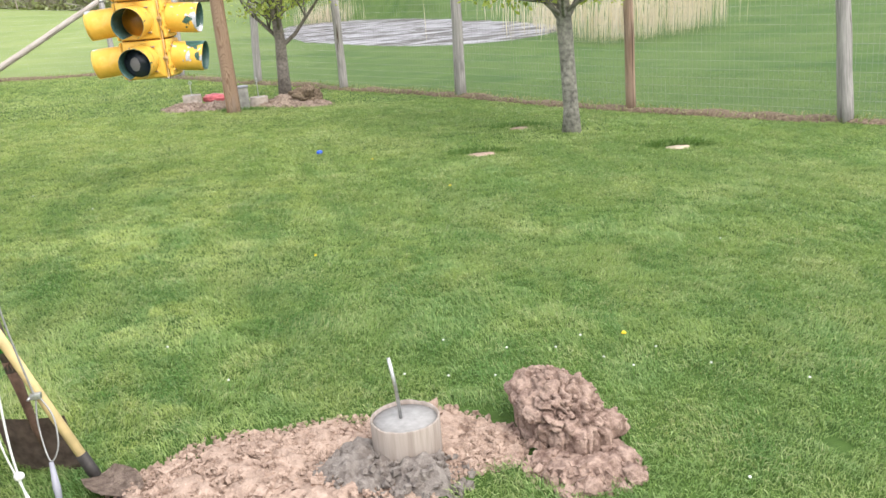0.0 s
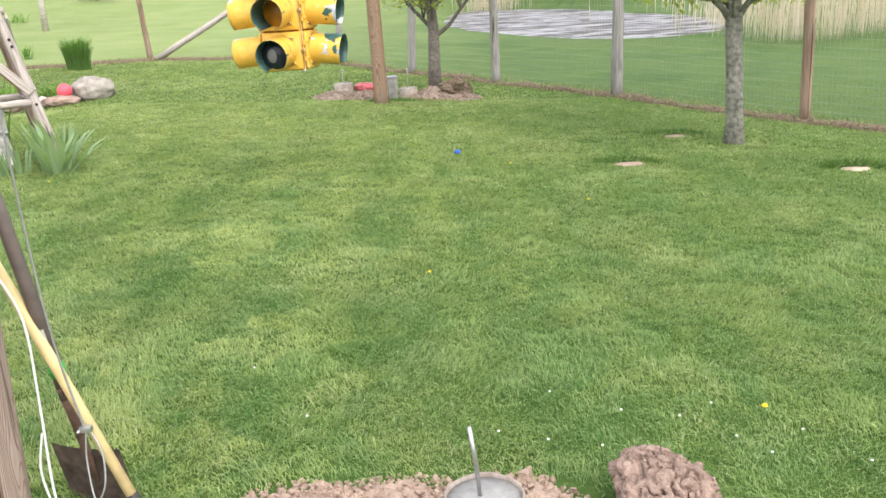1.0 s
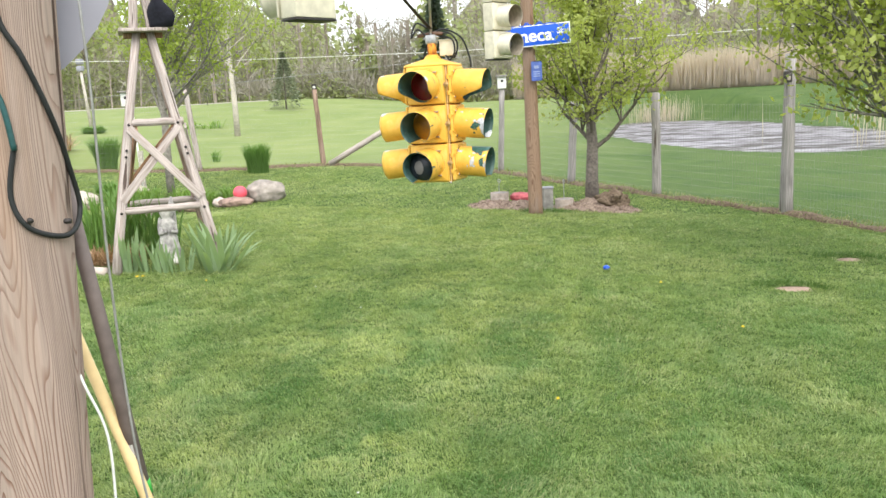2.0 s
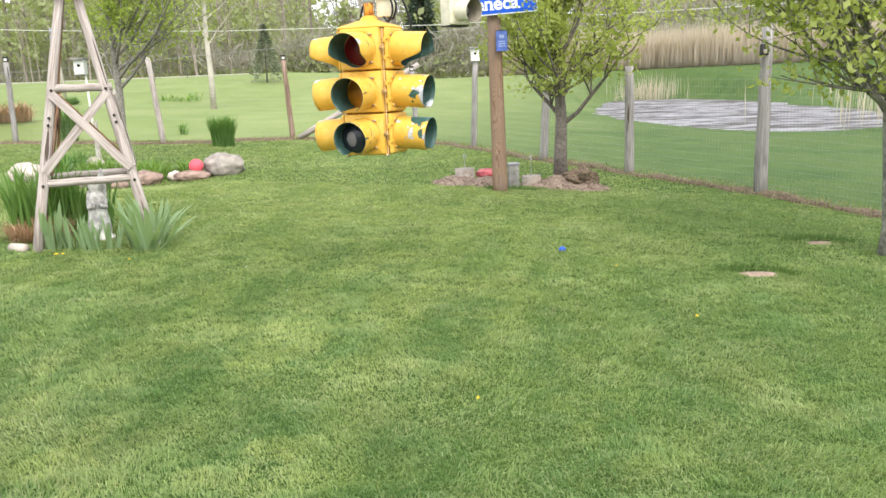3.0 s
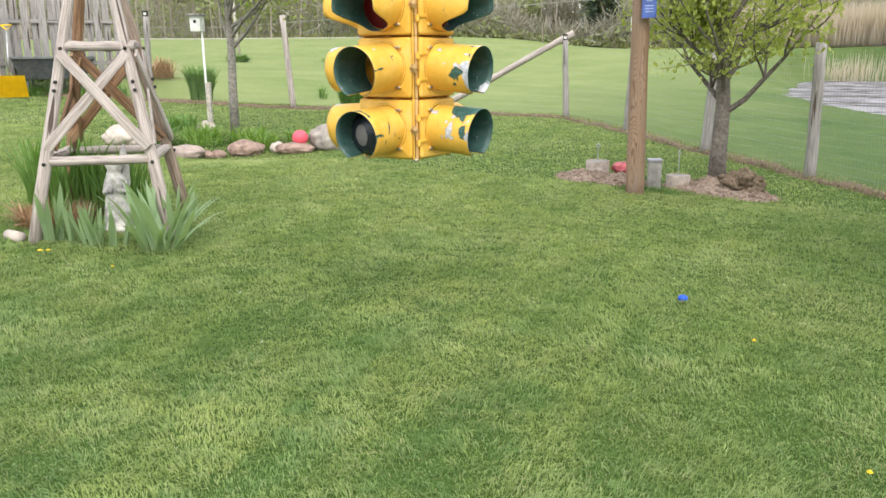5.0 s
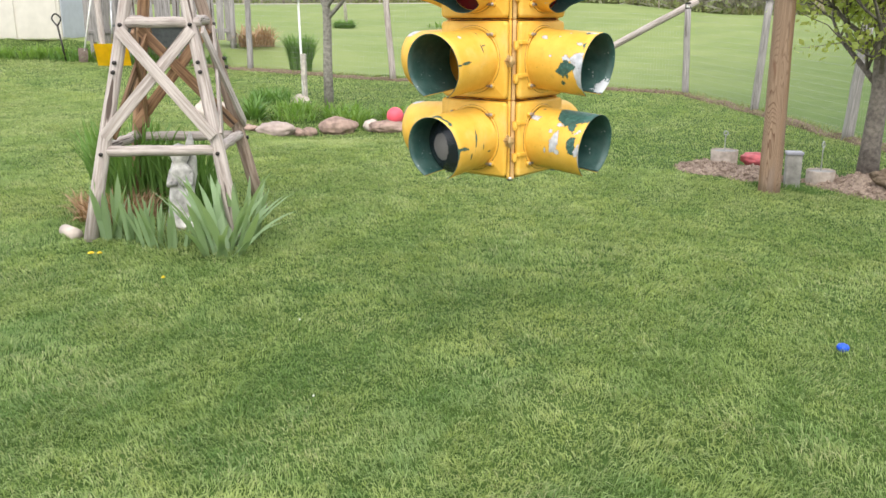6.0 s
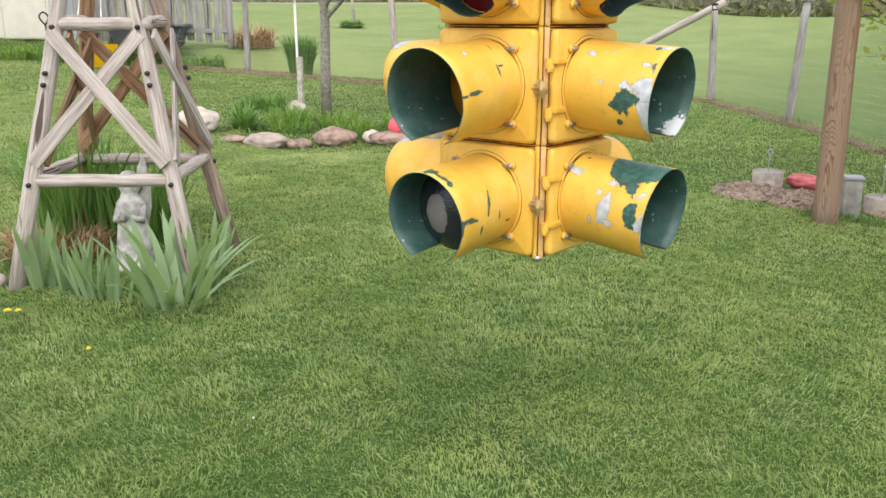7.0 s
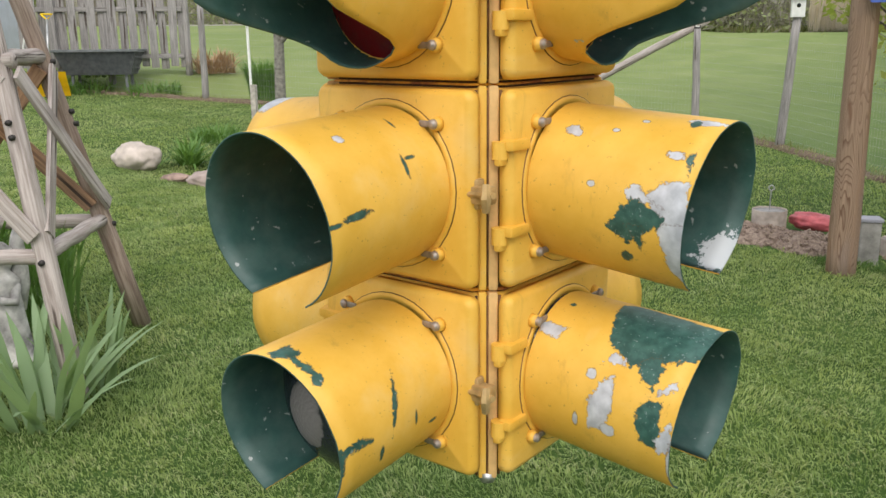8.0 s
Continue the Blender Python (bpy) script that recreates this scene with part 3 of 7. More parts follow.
def board(name, p0, p1, width, thick, material, parent=None, label="", side=(0, 0, 1)):
    """A plank from p0 to p1; side: the way its broad face looks."""
    z = (Vector(p1) - Vector(p0)).normalized()
    n = Vector(side)
    n = (n - z * n.dot(z)).normalized()
    x = n.cross(z)
    rot = Matrix((x, n, z)).transposed().to_4x4()
    ln = (Vector(p1) - Vector(p0)).length
    return part(name, box(width, thick, ln, (0, 0, ln / 2), min(0.004, thick / 4)), material, parent, label, Matrix.Translation(p0) @ rot)


def lump(r, seed, squash=(1, 1, 1), rough=0.25, detail=3, sharp=1.0, bm=None, at=(0, 0, 0)):
    """A stone or clod."""
    bm = bm or bmesh.new()
    vs = bmesh.ops.create_icosphere(bm, subdivisions=detail, radius=1.0)["verts"]
    for v in vs:
        p = v.co.normalized()
        d = 1 + rough * noise.fractal(p * 1.3 * sharp + Vector((seed * 3.1, seed, 0)), 1.0, 2.0, 4) + rough * 0.5 * noise.noise(p * 4 + Vector((0, seed, 1)))
        v.co = Vector((p.x * squash[0], p.y * squash[1], p.z * squash[2])) * r * d + Vector(at)
    return bm


# ---- the ground ----
FENCE = [(9.4, 4.6), (7.5, 6.35), (5.71, 8.0), (3.93, 9.72), (2.18, 12.1), (0.53, 14.02), (-0.99, 15.8), (-2.65, 17.9), (-4.3, 19.7)]


def inside(x, y):
    """Whether a place is on the house's side of the fence."""
    px, py = np.array(FENCE + [(-7.15, 19.3), (-10.0, 18.4), (-12.6, 16.9), (-15.8, 16.2)])[::-1].T
    return y < np.interp(x, px, py, left=16.2, right=3.0)


LAWN_BARE = [  # round spots with no turf: x, y, radius
    (0.34, 2.0, 0.30), (0.11, 2.07, 0.34), (-0.21, 2.05, 0.33), (-0.44, 1.95, 0.28), (0.56, 2.15, 0.25), (0.9, 2.05, 0.25),
    (0.0, 1.7, 0.42), (-0.4, 1.6, 0.38), (0.88, 1.9, 0.16),
    (-1.70, 12.55, 0.6), (-0.5, 12.65, 0.55), (-0.15, 12.5, 0.5), (-1.2, 12.4, 0.5),
    (1.63, 7.51, 0.13), (2.32, 8.9, 0.11), (3.47, 7.2, 0.13), (1.78, 1.82, 0.05),
]


def bare(x, y):
    """How far inside a bare spot; over 0 is bare."""
    b = np.full(np.shape(x), -9.0)
    for cx, cy, r in LAWN_BARE:
        b = np.maximum(b, (r - np.hypot(x - cx, y - cy)) / r)
    return b


def spaced(lo, hi, fine_lo, fine_hi, fine, grow=1.22):
    mid = list(np.arange(fine_lo, fine_hi + 1e-6, fine))
    up, s = [mid[-1]], fine
    while up[-1] < hi:
        s *= grow
        up.append(min(up[-1] + s, hi))
    dn, s = [mid[0]], fine
    while dn[-1] > lo:
        s *= grow
        dn.append(max(dn[-1] - s, lo))
    return np.array(dn[:0:-1] + mid + up[1:])


def ground():
    xs, ys = spaced(-900, 900, -12, 12, 0.4), spaced(-300, 1600, -1, 50, 0.4)
    gx, gy = np.meshgrid(xs, ys)
    v = np.stack([gx, gy, gz(gx, gy)], -1).reshape(-1, 3)
    i = np.arange(len(xs) * len(ys)).reshape(len(ys), len(xs))
    f = np.stack([i[:-1, :-1], i[:-1, 1:], i[1:, 1:], i[1:, :-1]], -1).reshape(-1, 4)
    me = big_mesh("ground", v, f, M_TURF)
    me.materials.append(M_FIELDTURF)
    mid = v[f].mean(1)
    me.polygons.foreach_set("material_index", np.where(inside(mid[:, 0], mid[:, 1] - 0.15), 0, 1).astype(np.int32))
    me.polygons.foreach_set("use_smooth", np.ones(len(f), bool))
    tagged(new("ground", me), "green lawn and mown field running to the woods", "ground", kind="structure")


ground()


def wave(x, y, k):
    return (np.sin(x * 2.1 + y * 1.3 + k) + np.sin(x * 0.9 - y * 2.6 + 2 * k) + np.sin(5.3 * x + 1.1 * k) * np.cos(4.7 * y + k)) / 3


TABLE = np.random.default_rng(99).random((256, 256))


def lattice(x, y, size, k=0):
    """Smooth random heights 0 to 1 with features of the given size."""
    u, v = x / size + 31.7 * k + 1000, y / size + 17.3 * k + 1000
    i, j = np.floor(u).astype(int), np.floor(v).astype(int)
    fu, fv = u - i, v - j
    fu, fv = fu * fu * (3 - 2 * fu), fv * fv * (3 - 2 * fv)
    i0, i1, j0, j1 = i % 256, (i + 1) % 256, j % 256, (j + 1) % 256
    return (TABLE[i0, j0] * (1 - fu) + TABLE[i1, j0] * fu) * (1 - fv) + (TABLE[i0, j1] * (1 - fu) + TABLE[i1, j1] * fu) * fv


def blades(x, y, tall, wide, rng, lean=0.5, clump=0.0):
    """Kite-shaped bent blades of grass: two triangles each."""
    n = len(x)
    a = rng.uniform(0, 2 * np.pi, n)
    h = tall * rng.uniform(0.55, 1.15, n) * (1 + 0.2 * wave(x * 0.8, y * 0.8, 1.0))
    w = wide * rng.uniform(0.6, 1.3, n)
    flow = 2.5 * wave(x * 0.5, y * 0.5, 3.0) + rng.normal(0, 1.1, n)
    if clump:
        h *= 1 + clump * (1.3 * lattice(x, y, 0.06, 1) + 0.7 * lattice(x, y, 0.25, 2) - 1.0)
        flow = 4 * lattice(x, y, 0.16, 3) + 4 * lattice(x, y, 0.7, 4) + rng.normal(0, 1.0, n)
    tilt = lean * rng.uniform(0.15, 1.2, n)
    dx, dy = np.cos(flow) * tilt * h, np.sin(flow) * tilt * h
    z = gz(x, y)
    c, s = np.cos(a) * w / 2, np.sin(a) * w / 2
    base = np.stack([x, y, z - 0.004], -1)
    midp = np.stack([x + dx * 0.3, y + dy * 0.3, z + h * 0.5], -1)
    side = np.stack([c, s, 0 * c], -1)
    tip = np.stack([x + dx, y + dy, z + h * np.maximum(0.25, 1 - 0.45 * tilt)], -1)
    v = np.stack([base, midp + side, midp - side, tip], 1).reshape(-1, 3)
    i = np.arange(n)[:, None] * 4
    f = np.stack([i + [0, 1, 2], i + [2, 1, 3]], 1).reshape(-1, 3)
    return v, f


def sow(name, label, zones, material, rng, clump=0.0):
    vs, fs, at = [], [], 0
    for x0, x1, y0, y1, density, tall, wide, lean, keep in zones:
        n = int((x1 - x0) * (y1 - y0) * density)
        x, y = rng.uniform(x0, x1, n), rng.uniform(y0, y1, n)
        ok = keep(x, y) & (bare(x, y) < rng.uniform(-0.12, 0.22, n))
        x, y = x[ok], y[ok]
        v, f = blades(x, y, tall, wide, rng, lean, clump)
        vs.append(v)
        fs.append(f + at)
        at += len(v)
    tagged(new(name, big_mesh(name, np.concatenate(vs), np.concatenate(fs), material)), label, "grass", kind="stuff")


def in_sight(x, y):
    """The stretch of lawn that the walk passes."""
    return (y > 1.3) & (x > np.minimum(-0.97 * y + 0.4, -1.75 * (y - 3.4))) & (x < np.maximum(0.64 * y + 1.7, 0.2 * y + 2.5))


rng = np.random.default_rng(5)
near = lambda x, y: in_sight(x, y) & inside(x, y)
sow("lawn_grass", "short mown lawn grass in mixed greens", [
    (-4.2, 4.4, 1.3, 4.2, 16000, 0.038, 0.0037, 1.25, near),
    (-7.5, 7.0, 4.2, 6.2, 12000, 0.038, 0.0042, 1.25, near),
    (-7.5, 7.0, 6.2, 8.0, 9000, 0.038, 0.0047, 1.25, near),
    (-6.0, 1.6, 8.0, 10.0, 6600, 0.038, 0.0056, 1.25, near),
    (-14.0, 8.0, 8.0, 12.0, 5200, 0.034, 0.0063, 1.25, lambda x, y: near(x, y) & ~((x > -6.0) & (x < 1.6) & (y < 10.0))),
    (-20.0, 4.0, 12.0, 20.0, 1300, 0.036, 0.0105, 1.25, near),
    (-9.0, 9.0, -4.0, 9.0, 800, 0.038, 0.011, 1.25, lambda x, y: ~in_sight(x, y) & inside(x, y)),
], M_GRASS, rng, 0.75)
beyond = lambda x, y: ~inside(x, y) & (pond_r(x, y) > 1.02) & (x > -0.95 * y) & (x < 0.62 * y + 4)
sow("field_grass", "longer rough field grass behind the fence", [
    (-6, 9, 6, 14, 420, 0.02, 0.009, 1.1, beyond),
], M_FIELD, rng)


def rank_grass():
    """Taller dark grass left standing round the bare spots."""
    rg = np.random.default_rng(17)
    xs, ys = [], []
    for cx, cy in ((1.63, 7.52), (2.32, 8.9), (3.47, 7.2), (-0.95, 11.72)):
        a, q = rg.uniform(-0.3, 3.4, 520), rg.normal(1.0, 0.25, 520)
        xs.append(cx + 0.24 * q * np.cos(a))
        ys.append(cy + 0.03 + 0.16 * q * np.sin(a))
    v, f = blades(np.concatenate(xs), np.concatenate(ys), 0.075, 0.007, rg, 0.7)
    tagged(new("rank_grass", big_mesh("rank_grass", v, f, M_RANK)), "taller dark green grass round the bare spots", "grass", kind="stuff")


rank_grass()
WATER_Z = -0.20


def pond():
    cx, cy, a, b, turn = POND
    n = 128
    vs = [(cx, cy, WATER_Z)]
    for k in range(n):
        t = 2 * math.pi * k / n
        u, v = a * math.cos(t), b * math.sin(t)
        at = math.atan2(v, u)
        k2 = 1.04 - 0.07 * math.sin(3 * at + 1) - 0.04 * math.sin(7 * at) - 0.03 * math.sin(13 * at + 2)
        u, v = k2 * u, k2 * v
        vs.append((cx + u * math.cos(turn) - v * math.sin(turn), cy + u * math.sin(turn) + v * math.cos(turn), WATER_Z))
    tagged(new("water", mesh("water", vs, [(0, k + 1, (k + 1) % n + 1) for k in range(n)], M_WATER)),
           "pond with sky sheen in its pale colour, ripples and floating weed", "water", kind="structure")


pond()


# ---- traffic signals ----
SEC, HALF, CHAMFER = 0.2918, 0.1694, 0.034       # height of a section, half width of the body, cut of its corners


def body_ring(h, c):
    return [(h, -h + c), (h, h - c), (h - c, h), (-h + c, h), (-h, h - c), (-h, -h + c), (-h + c, -h), (h - c, -h)]


def prism(levels):
    """levels: z, half width, chamfer."""
    bm = bmesh.new()
    rings = [[bm.verts.new((x, y, z)) for x, y in body_ring(h, c)] for z, h, c in levels]
    for a, b in zip(rings, rings[1:]):
        for k in range(8):
            bm.faces.new((a[k], a[(k + 1) % 8], b[(k + 1) % 8], b[k]))
    bm.faces.new(rings[0][::-1])
    bm.faces.new(rings[-1])
    return bm


def rounded_plate(w, h, t, r, inset=0.006):
    """A door plate in the y-z plane, its front at x = t."""
    bm = bmesh.new()
    def ring(x, d):
        out = []
        for cy, cz, a0 in ((w / 2 - r, h / 2 - r, 0), (-w / 2 + r, h / 2 - r, 90), (-w / 2 + r, -h / 2 + r, 180), (w / 2 - r, -h / 2 + r, 270)):
            for k in range(5):
                a = radians(a0 + k * 22.5)
                out.append(bm.verts.new((x, cy + (r - d) * math.cos(a), cz + (r - d) * math.sin(a))))
        return out
    rings = [ring(0, 0), ring(t - inset, 0), ring(t - inset * 0.3, inset * 0.4), ring(t, inset)]
    n = len(rings[0])
    for a, b in zip(rings, rings[1:]):
        for k in range(n):
            bm.faces.new((a[k], a[(k + 1) % n], b[(k + 1) % n], b[k]))
    bm.faces.new(rings[-1])
    bm.faces.new(rings[0][::-1])
    return bm


def visor_mesh(r, length, slot, jag=0.0):
    """A tunnel visor along x. length(a): its reach at the angle a from the top; slot: half angle that is open below."""
    bm = bmesh.new()
    cols, rows = 44, 9
    full = slot <= 0
    angles = [-math.pi + slot + (2 * math.pi - 2 * slot) * k / cols for k in range(cols + (0 if full else 1))]
    def shell(rad):
        grid = []
        for k, a in enumerate(angles):
            ln = length(a) + jag * noise.noise(Vector((a * 3, r * 9, 1)))
            grid.append([bm.verts.new((ln * i / (rows - 1), math.sin(a) * (rad + 0.004 * i / (rows - 1)), math.cos(a) * (rad + 0.004 * i / (rows - 1)))) for i in range(rows)])
        return grid
    out, inn = shell(r), shell(r - 0.0025)
    n = len(angles)
    for k in range(n if full else n - 1):
        j = (k + 1) % n
        for i in range(rows - 1):
            bm.faces.new((out[k][i], out[k][i + 1], out[j][i + 1], out[j][i]))
            bm.faces.new((inn[k][i], inn[j][i], inn[j][i + 1], inn[k][i + 1])).material_index = 1
        bm.faces.new((out[k][-1], inn[k][-1], inn[j][-1], out[j][-1])).material_index = 1
    if not full:
        for k in (0, n - 1):
            for i in range(rows - 1):
                bm.faces.new((out[k][i], inn[k][i], inn[k][i + 1], out[k][i + 1]))
    return bm


def ring_mesh(r, thick, deep, x0):
    bm = bmesh.new()
    n, prof = 36, [(0, thick), (deep * 0.7, thick), (deep, thick * 0.6), (deep, -thick * 0.4), (0, -thick * 0.6)]
    rings = []
    for k in range(n):
        a = 2 * math.pi * k / n
        rings.append([bm.verts.new((x0 + px, (r + pr) * math.sin(a), (r + pr) * math.cos(a))) for px, pr in prof])
    for k in range(n):
        for i in range(len(prof) - 1):
            bm.faces.new((rings[k][i], rings[k][i + 1], rings[(k + 1) % n][i + 1], rings[(k + 1) % n][i]))
    return bm


def lens_mesh(r, bulge):
    bm = bmesh.new()
    rings = []
    for i in range(6):
        q = i / 5
        rings.append([bm.verts.new((bulge * (1 - q * q), r * q * math.sin(2 * math.pi * k / 28), r * q * math.cos(2 * math.pi * k / 28))) for k in range(28)] if i else [bm.verts.new((bulge, 0, 0))])
    for k in range(28):
        bm.faces.new((rings[0][0], rings[1][k], rings[1][(k + 1) % 28]))
        for i in range(1, 5):
            bm.faces.new((rings[i][k], rings[i + 1][k], rings[i + 1][(k + 1) % 28], rings[i][(k + 1) % 28]))
    return bm


def lens_mat(name, c, glint=None):
    k = Nodes(name, 0.15, 0, 0.5)
    dirt = k.noise(18, 4, 0.6)
    k.bump(k.cells(160), 0.35, 0.003)
    col = k.mix(k.step(dirt, 0.45, 0.75), c, tuple(x * 0.55 + 0.012 for x in c))
    # a grey reflection on the glass, painted as a round patch
    if glint:
        wide = k.n("ShaderNodeVectorMath", op="LENGTH")
        k.link(k.scaled((0, 1.25, 1), None, (0, 0.02, 0.004)), wide.inputs[0])
        glint_mask = k.step(k.math("MULTIPLY_ADD", k.noise(30, 3, 0.5), 0.03, wide.outputs["Value"]), 0.068, 0.062)
        col = k.mix(glint_mask, col, glint)
        k.put(k.b.inputs["Roughness"], k.math("MULTIPLY_ADD", glint_mask, 0.4, 0.15))
    return k.colour(col)


M_LENS = [lens_mat("green_lens", (0.02, 0.024, 0.035), (0.17, 0.155, 0.155)), lens_mat("amber_lens", (0.48, 0.19, 0.015)), lens_mat("red_lens", (0.17, 0.006, 0.008))]
LENS_LABEL = ["dark blue-green glass lens", "amber glass lens", "dark red glass lens"]
VISOR_R, VISOR_L, TILT = 0.115, 0.237, 4.6


def cutaway(a):
    k = max(0.0, min(1.0, (math.cos(a) + 0.85) / 0.75))
    return 0.07 + (VISOR_L - 0.07) * k * k * (3 - 2 * k)


def tunnel(a):
    return VISOR_L + 0.006 * math.cos(a)


def tag_mesh(bm, name, mats):
    """A mesh to be shared, from a bmesh."""
    for f in bm.faces:
        f.smooth = True
    for e in bm.edges:
        e.smooth = len(e.link_faces) == 2 and e.calc_face_angle(0) < radians(38)
    me = bpy.data.meshes.new(name)
    bm.to_mesh(me)
    bm.free()
    for m in mats:
        me.materials.append(m)
    return me


def on_visor(s, side, z):
    """A place on the visor's skin, s along it and z up, on the side y < 0 or y > 0."""
    return s, side * math.sqrt(max(0.0, VISOR_R ** 2 - z * z)), z


def rusty():
    k = Nodes("rusty_yellow", 0.6, 0, 0.3)
    v = k.noise(20, 5, 0.65, k.scaled((1, 1, 0.3)))
    return k.colour(k.mix(k.step(v, 0.42, 0.6), (0.8, 0.36, 0.03), (0.30, 0.09, 0.025)))


M_RUSTY = rusty()


M_WORNBAR = plain("worn_bar", (0.66, 0.41, 0.17), 0.6, 0, 0.3, 26, 0.3)
M_RUSTLINE = plain("rust_line", (0.15, 0.075, 0.03), 0.9, 0, 0.6, 25, 0.2)
M_SCREW = plain("tarnished_screw", (0.36, 0.31, 0.28), 0.5, 0.6, 0.5, 60, 0.3)
M_BRASS = plain("corroded_brass", (0.52, 0.37, 0.18), 0.6, 0.5, 0.45, 40, 0.3)


def signal_kit(paint, inside):
    kit = {
        "door": tag_mesh(rounded_plate(0.300, 0.280, 0.02, 0.016, 0.010), "door", [paint]),
        "rim": tag_mesh(ring_mesh(VISOR_R + 0.002, 0.007, 0.005, 0.018), "rim", [paint]),
        "seal": tag_mesh(ring_mesh(VISOR_R + 0.0092, 0.0009, 0.0033, 0.018), "seal", [M_RUSTLINE]),
        "lens": [tag_mesh(lens_mesh(VISOR_R - 0.0035, deep), "lens", [m]) for m, deep in zip(M_LENS, (0.105, 0.035, 0.02))],
        "hinge": None, "latch": None, "screw": None,
    }
    b = tube([(0.002, 0, -0.012), (0.002, 0, 0.012)], 0.0115, None, 12)
    box(0.024, 0.046, 0.015, (0.013, 0.02, 0.007), 0.004, b)
    box(0.012, 0.02, 0.03, (0.004, 0.0, -0.006), 0.004, b)
    kit["hinge"] = tag_mesh(b, "hinge", [paint])
    b = box(0.016, 0.022, 0.018, (0, 0.006, 0), 0.004)
    tube([(0.004, -0.016, 0), (0.012, 0.026, 0.003)], 0.0035, b, 8)
    tube([(0.013, 0.018, -0.013), (0.016, 0.02, 0), (0.013, 0.018, 0.013)], [0.004, 0.0055, 0.004], b, 6)
    box(0.012, 0.012, 0.03, (-0.002, -0.004, 0.0), 0.003, b)
    kit["latch"] = tag_mesh(b, "latch", [M_BRASS if paint is M_YELLOW else M_CREAM])
    b = tube([(0, 0, 0), (0.010, 0, 0)], [0.011, 0.009], None, 10)
    kit["lug"] = tag_mesh(b, "lug", [paint])
    b = tube([(0.009, 0, 0), (0.014, 0, 0), (0.017, 0, 0)], [0.0075, 0.007, 0.0035], None, 10)
    box(0.003, 0.026, 0.009, (0.0105, 0.012, 0), 0.001, b)
    kit["screw"] = tag_mesh(b, "screw", [M_SCREW])
    b = visor_mesh(VISOR_R, cutaway, 0.0, 0.004)
    kit["cutaway"] = tag_mesh(b, "visor", [paint, inside])
    b = visor_mesh(VISOR_R, tunnel, radians(26), 0.002)
    kit["tunnel"] = tag_mesh(b, "visor", [paint, inside])
    return kit


def signal_door(root, kit, face_turn, z, which, worn=None, inside=None, loose=False):
    """One face of one section: which 0 bottom, 1 middle, 2 top."""
    m = pose(0, 0, z, 0, 0, face_turn) @ Matrix.Translation((HALF, 0, 0))
    door = part("door", kit["door"], None, root, "", m)
    part("rim", kit["rim"], None, door)
    part("seal", kit["seal"], None, door, "grimy line round the visor's flange")
    glass = part("lens", kit["lens"][which], None, door, LENS_LABEL[which], Matrix.Translation((0.0215, 0, 0)))
    if loose:
        glass.matrix_local = Matrix.Translation((0.152, 0, -0.0125)) @ pose(0, 0, 0, 0, TILT, 0) @ Matrix.Diagonal((0.45, 0.96, 0.96, 1))
    vm = kit["cutaway" if which == 2 else "tunnel"]
    v = part("visor", vm, None, door, "", Matrix.Translation((0.02, 0, 0)) @ pose(0, 0, 0, 0, TILT, 0))
    if worn is not None:
        v.material_slots[0].link = "OBJECT"
        v.material_slots[0].material = worn
    if inside is not None:
        v.material_slots[1].link = "OBJECT"
        v.material_slots[1].material = inside
    for sy in (-1, 1):
        for sz in (-1, 1):
            q = Matrix.Translation((0.02, sy * 0.093, sz * 0.093))
            part("lug", kit["lug"], None, door, "", q)
            part("screw", kit["screw"], None, door, "corroded steel screw and clip", q @ Matrix.Diagonal((1, -sy, 1, 1)))
    for dz in (0.058, -0.062):
        part("hinge", kit["hinge"], None, door, "", Matrix.Translation((0.002, -0.155, dz)))
    part("latch", kit["latch"], None, door, "corroded wing nut latch", Matrix.Translation((0.006, 0.152, -0.002)) @ Matrix.Scale(1.45, 4))
    return door


# chips on the visors, as yellow_paint() takes them
MID_EAST = [
    ("p", (203, -190), (239, -213), (244, -196), (233, -129), (210, -133), (178, -155)),
    ("p", (210, -220), (220, -256), (234, -277), (242, -183), (203, -190)),
    ("p", (156, -164), (200, -166), (164, -146), (144, -152)),
    ("g", (160, -224), (204, -192), (208, -181), (189, -171), (162, -163), (149, -179), (132, -206)),
    ("g", (170, -218), (183, -237), (184, -194), (148, -198)),
    ("g", (229, -122), (232, -112), (228, -90), (217, -99)),
    ("p", (204, -99), (12.8, 6.5)), ("p", (218, -28), (24, 9)), ("p", (48, -83), (13.2, 9.0)), ("g", (158, -246), (7.9, 9.5)),
    ("p", (106, -72), (4.6, 3.1)), ("p", (100, -154), (4.9, 3.6)), ("g", (203, -36), (5.4, 8.8)), ("p", (137, -45), (5.1, 3.0)),
]
LOW_EAST = [
    ("g", (113, -80), (156, -107), (192, -93), (236, -72), (252, -40), (250, 6), (112, 28), (85, 4)),
    ("g", (175, -113), (197, -127), (204, -95), (191, -82), (164, -96)),
    ("g", (191, -201), (220, -202), (218, -157), (214, -139), (190, -145), (181, -158)),
    ("p", (112, -210), (139, -204), (145, -150), (138, -127), (122, -142), (109, -170)),
    ("p", (150, -108), (147, -97), (128, -94), (118, -110)),
    ("p", (207, -132), (234, -115), (226, -106), (204, -123)),
    ("p", (220, -212), (242, -198), (232, -157), (215, -191)),
    ("p", (4, -97), (34, -99), (42, -82), (-11, -78)),
    ("p", (105, -132), (7.4, 6.6)), ("p", (144, -203), (10.7, 8.9)), ("p", (91, -204), (3.8, 10.3)), ("p", (237, -230), (6.0, 35.9)), ("g", (26, -33), (4.5, 3.9)),
]
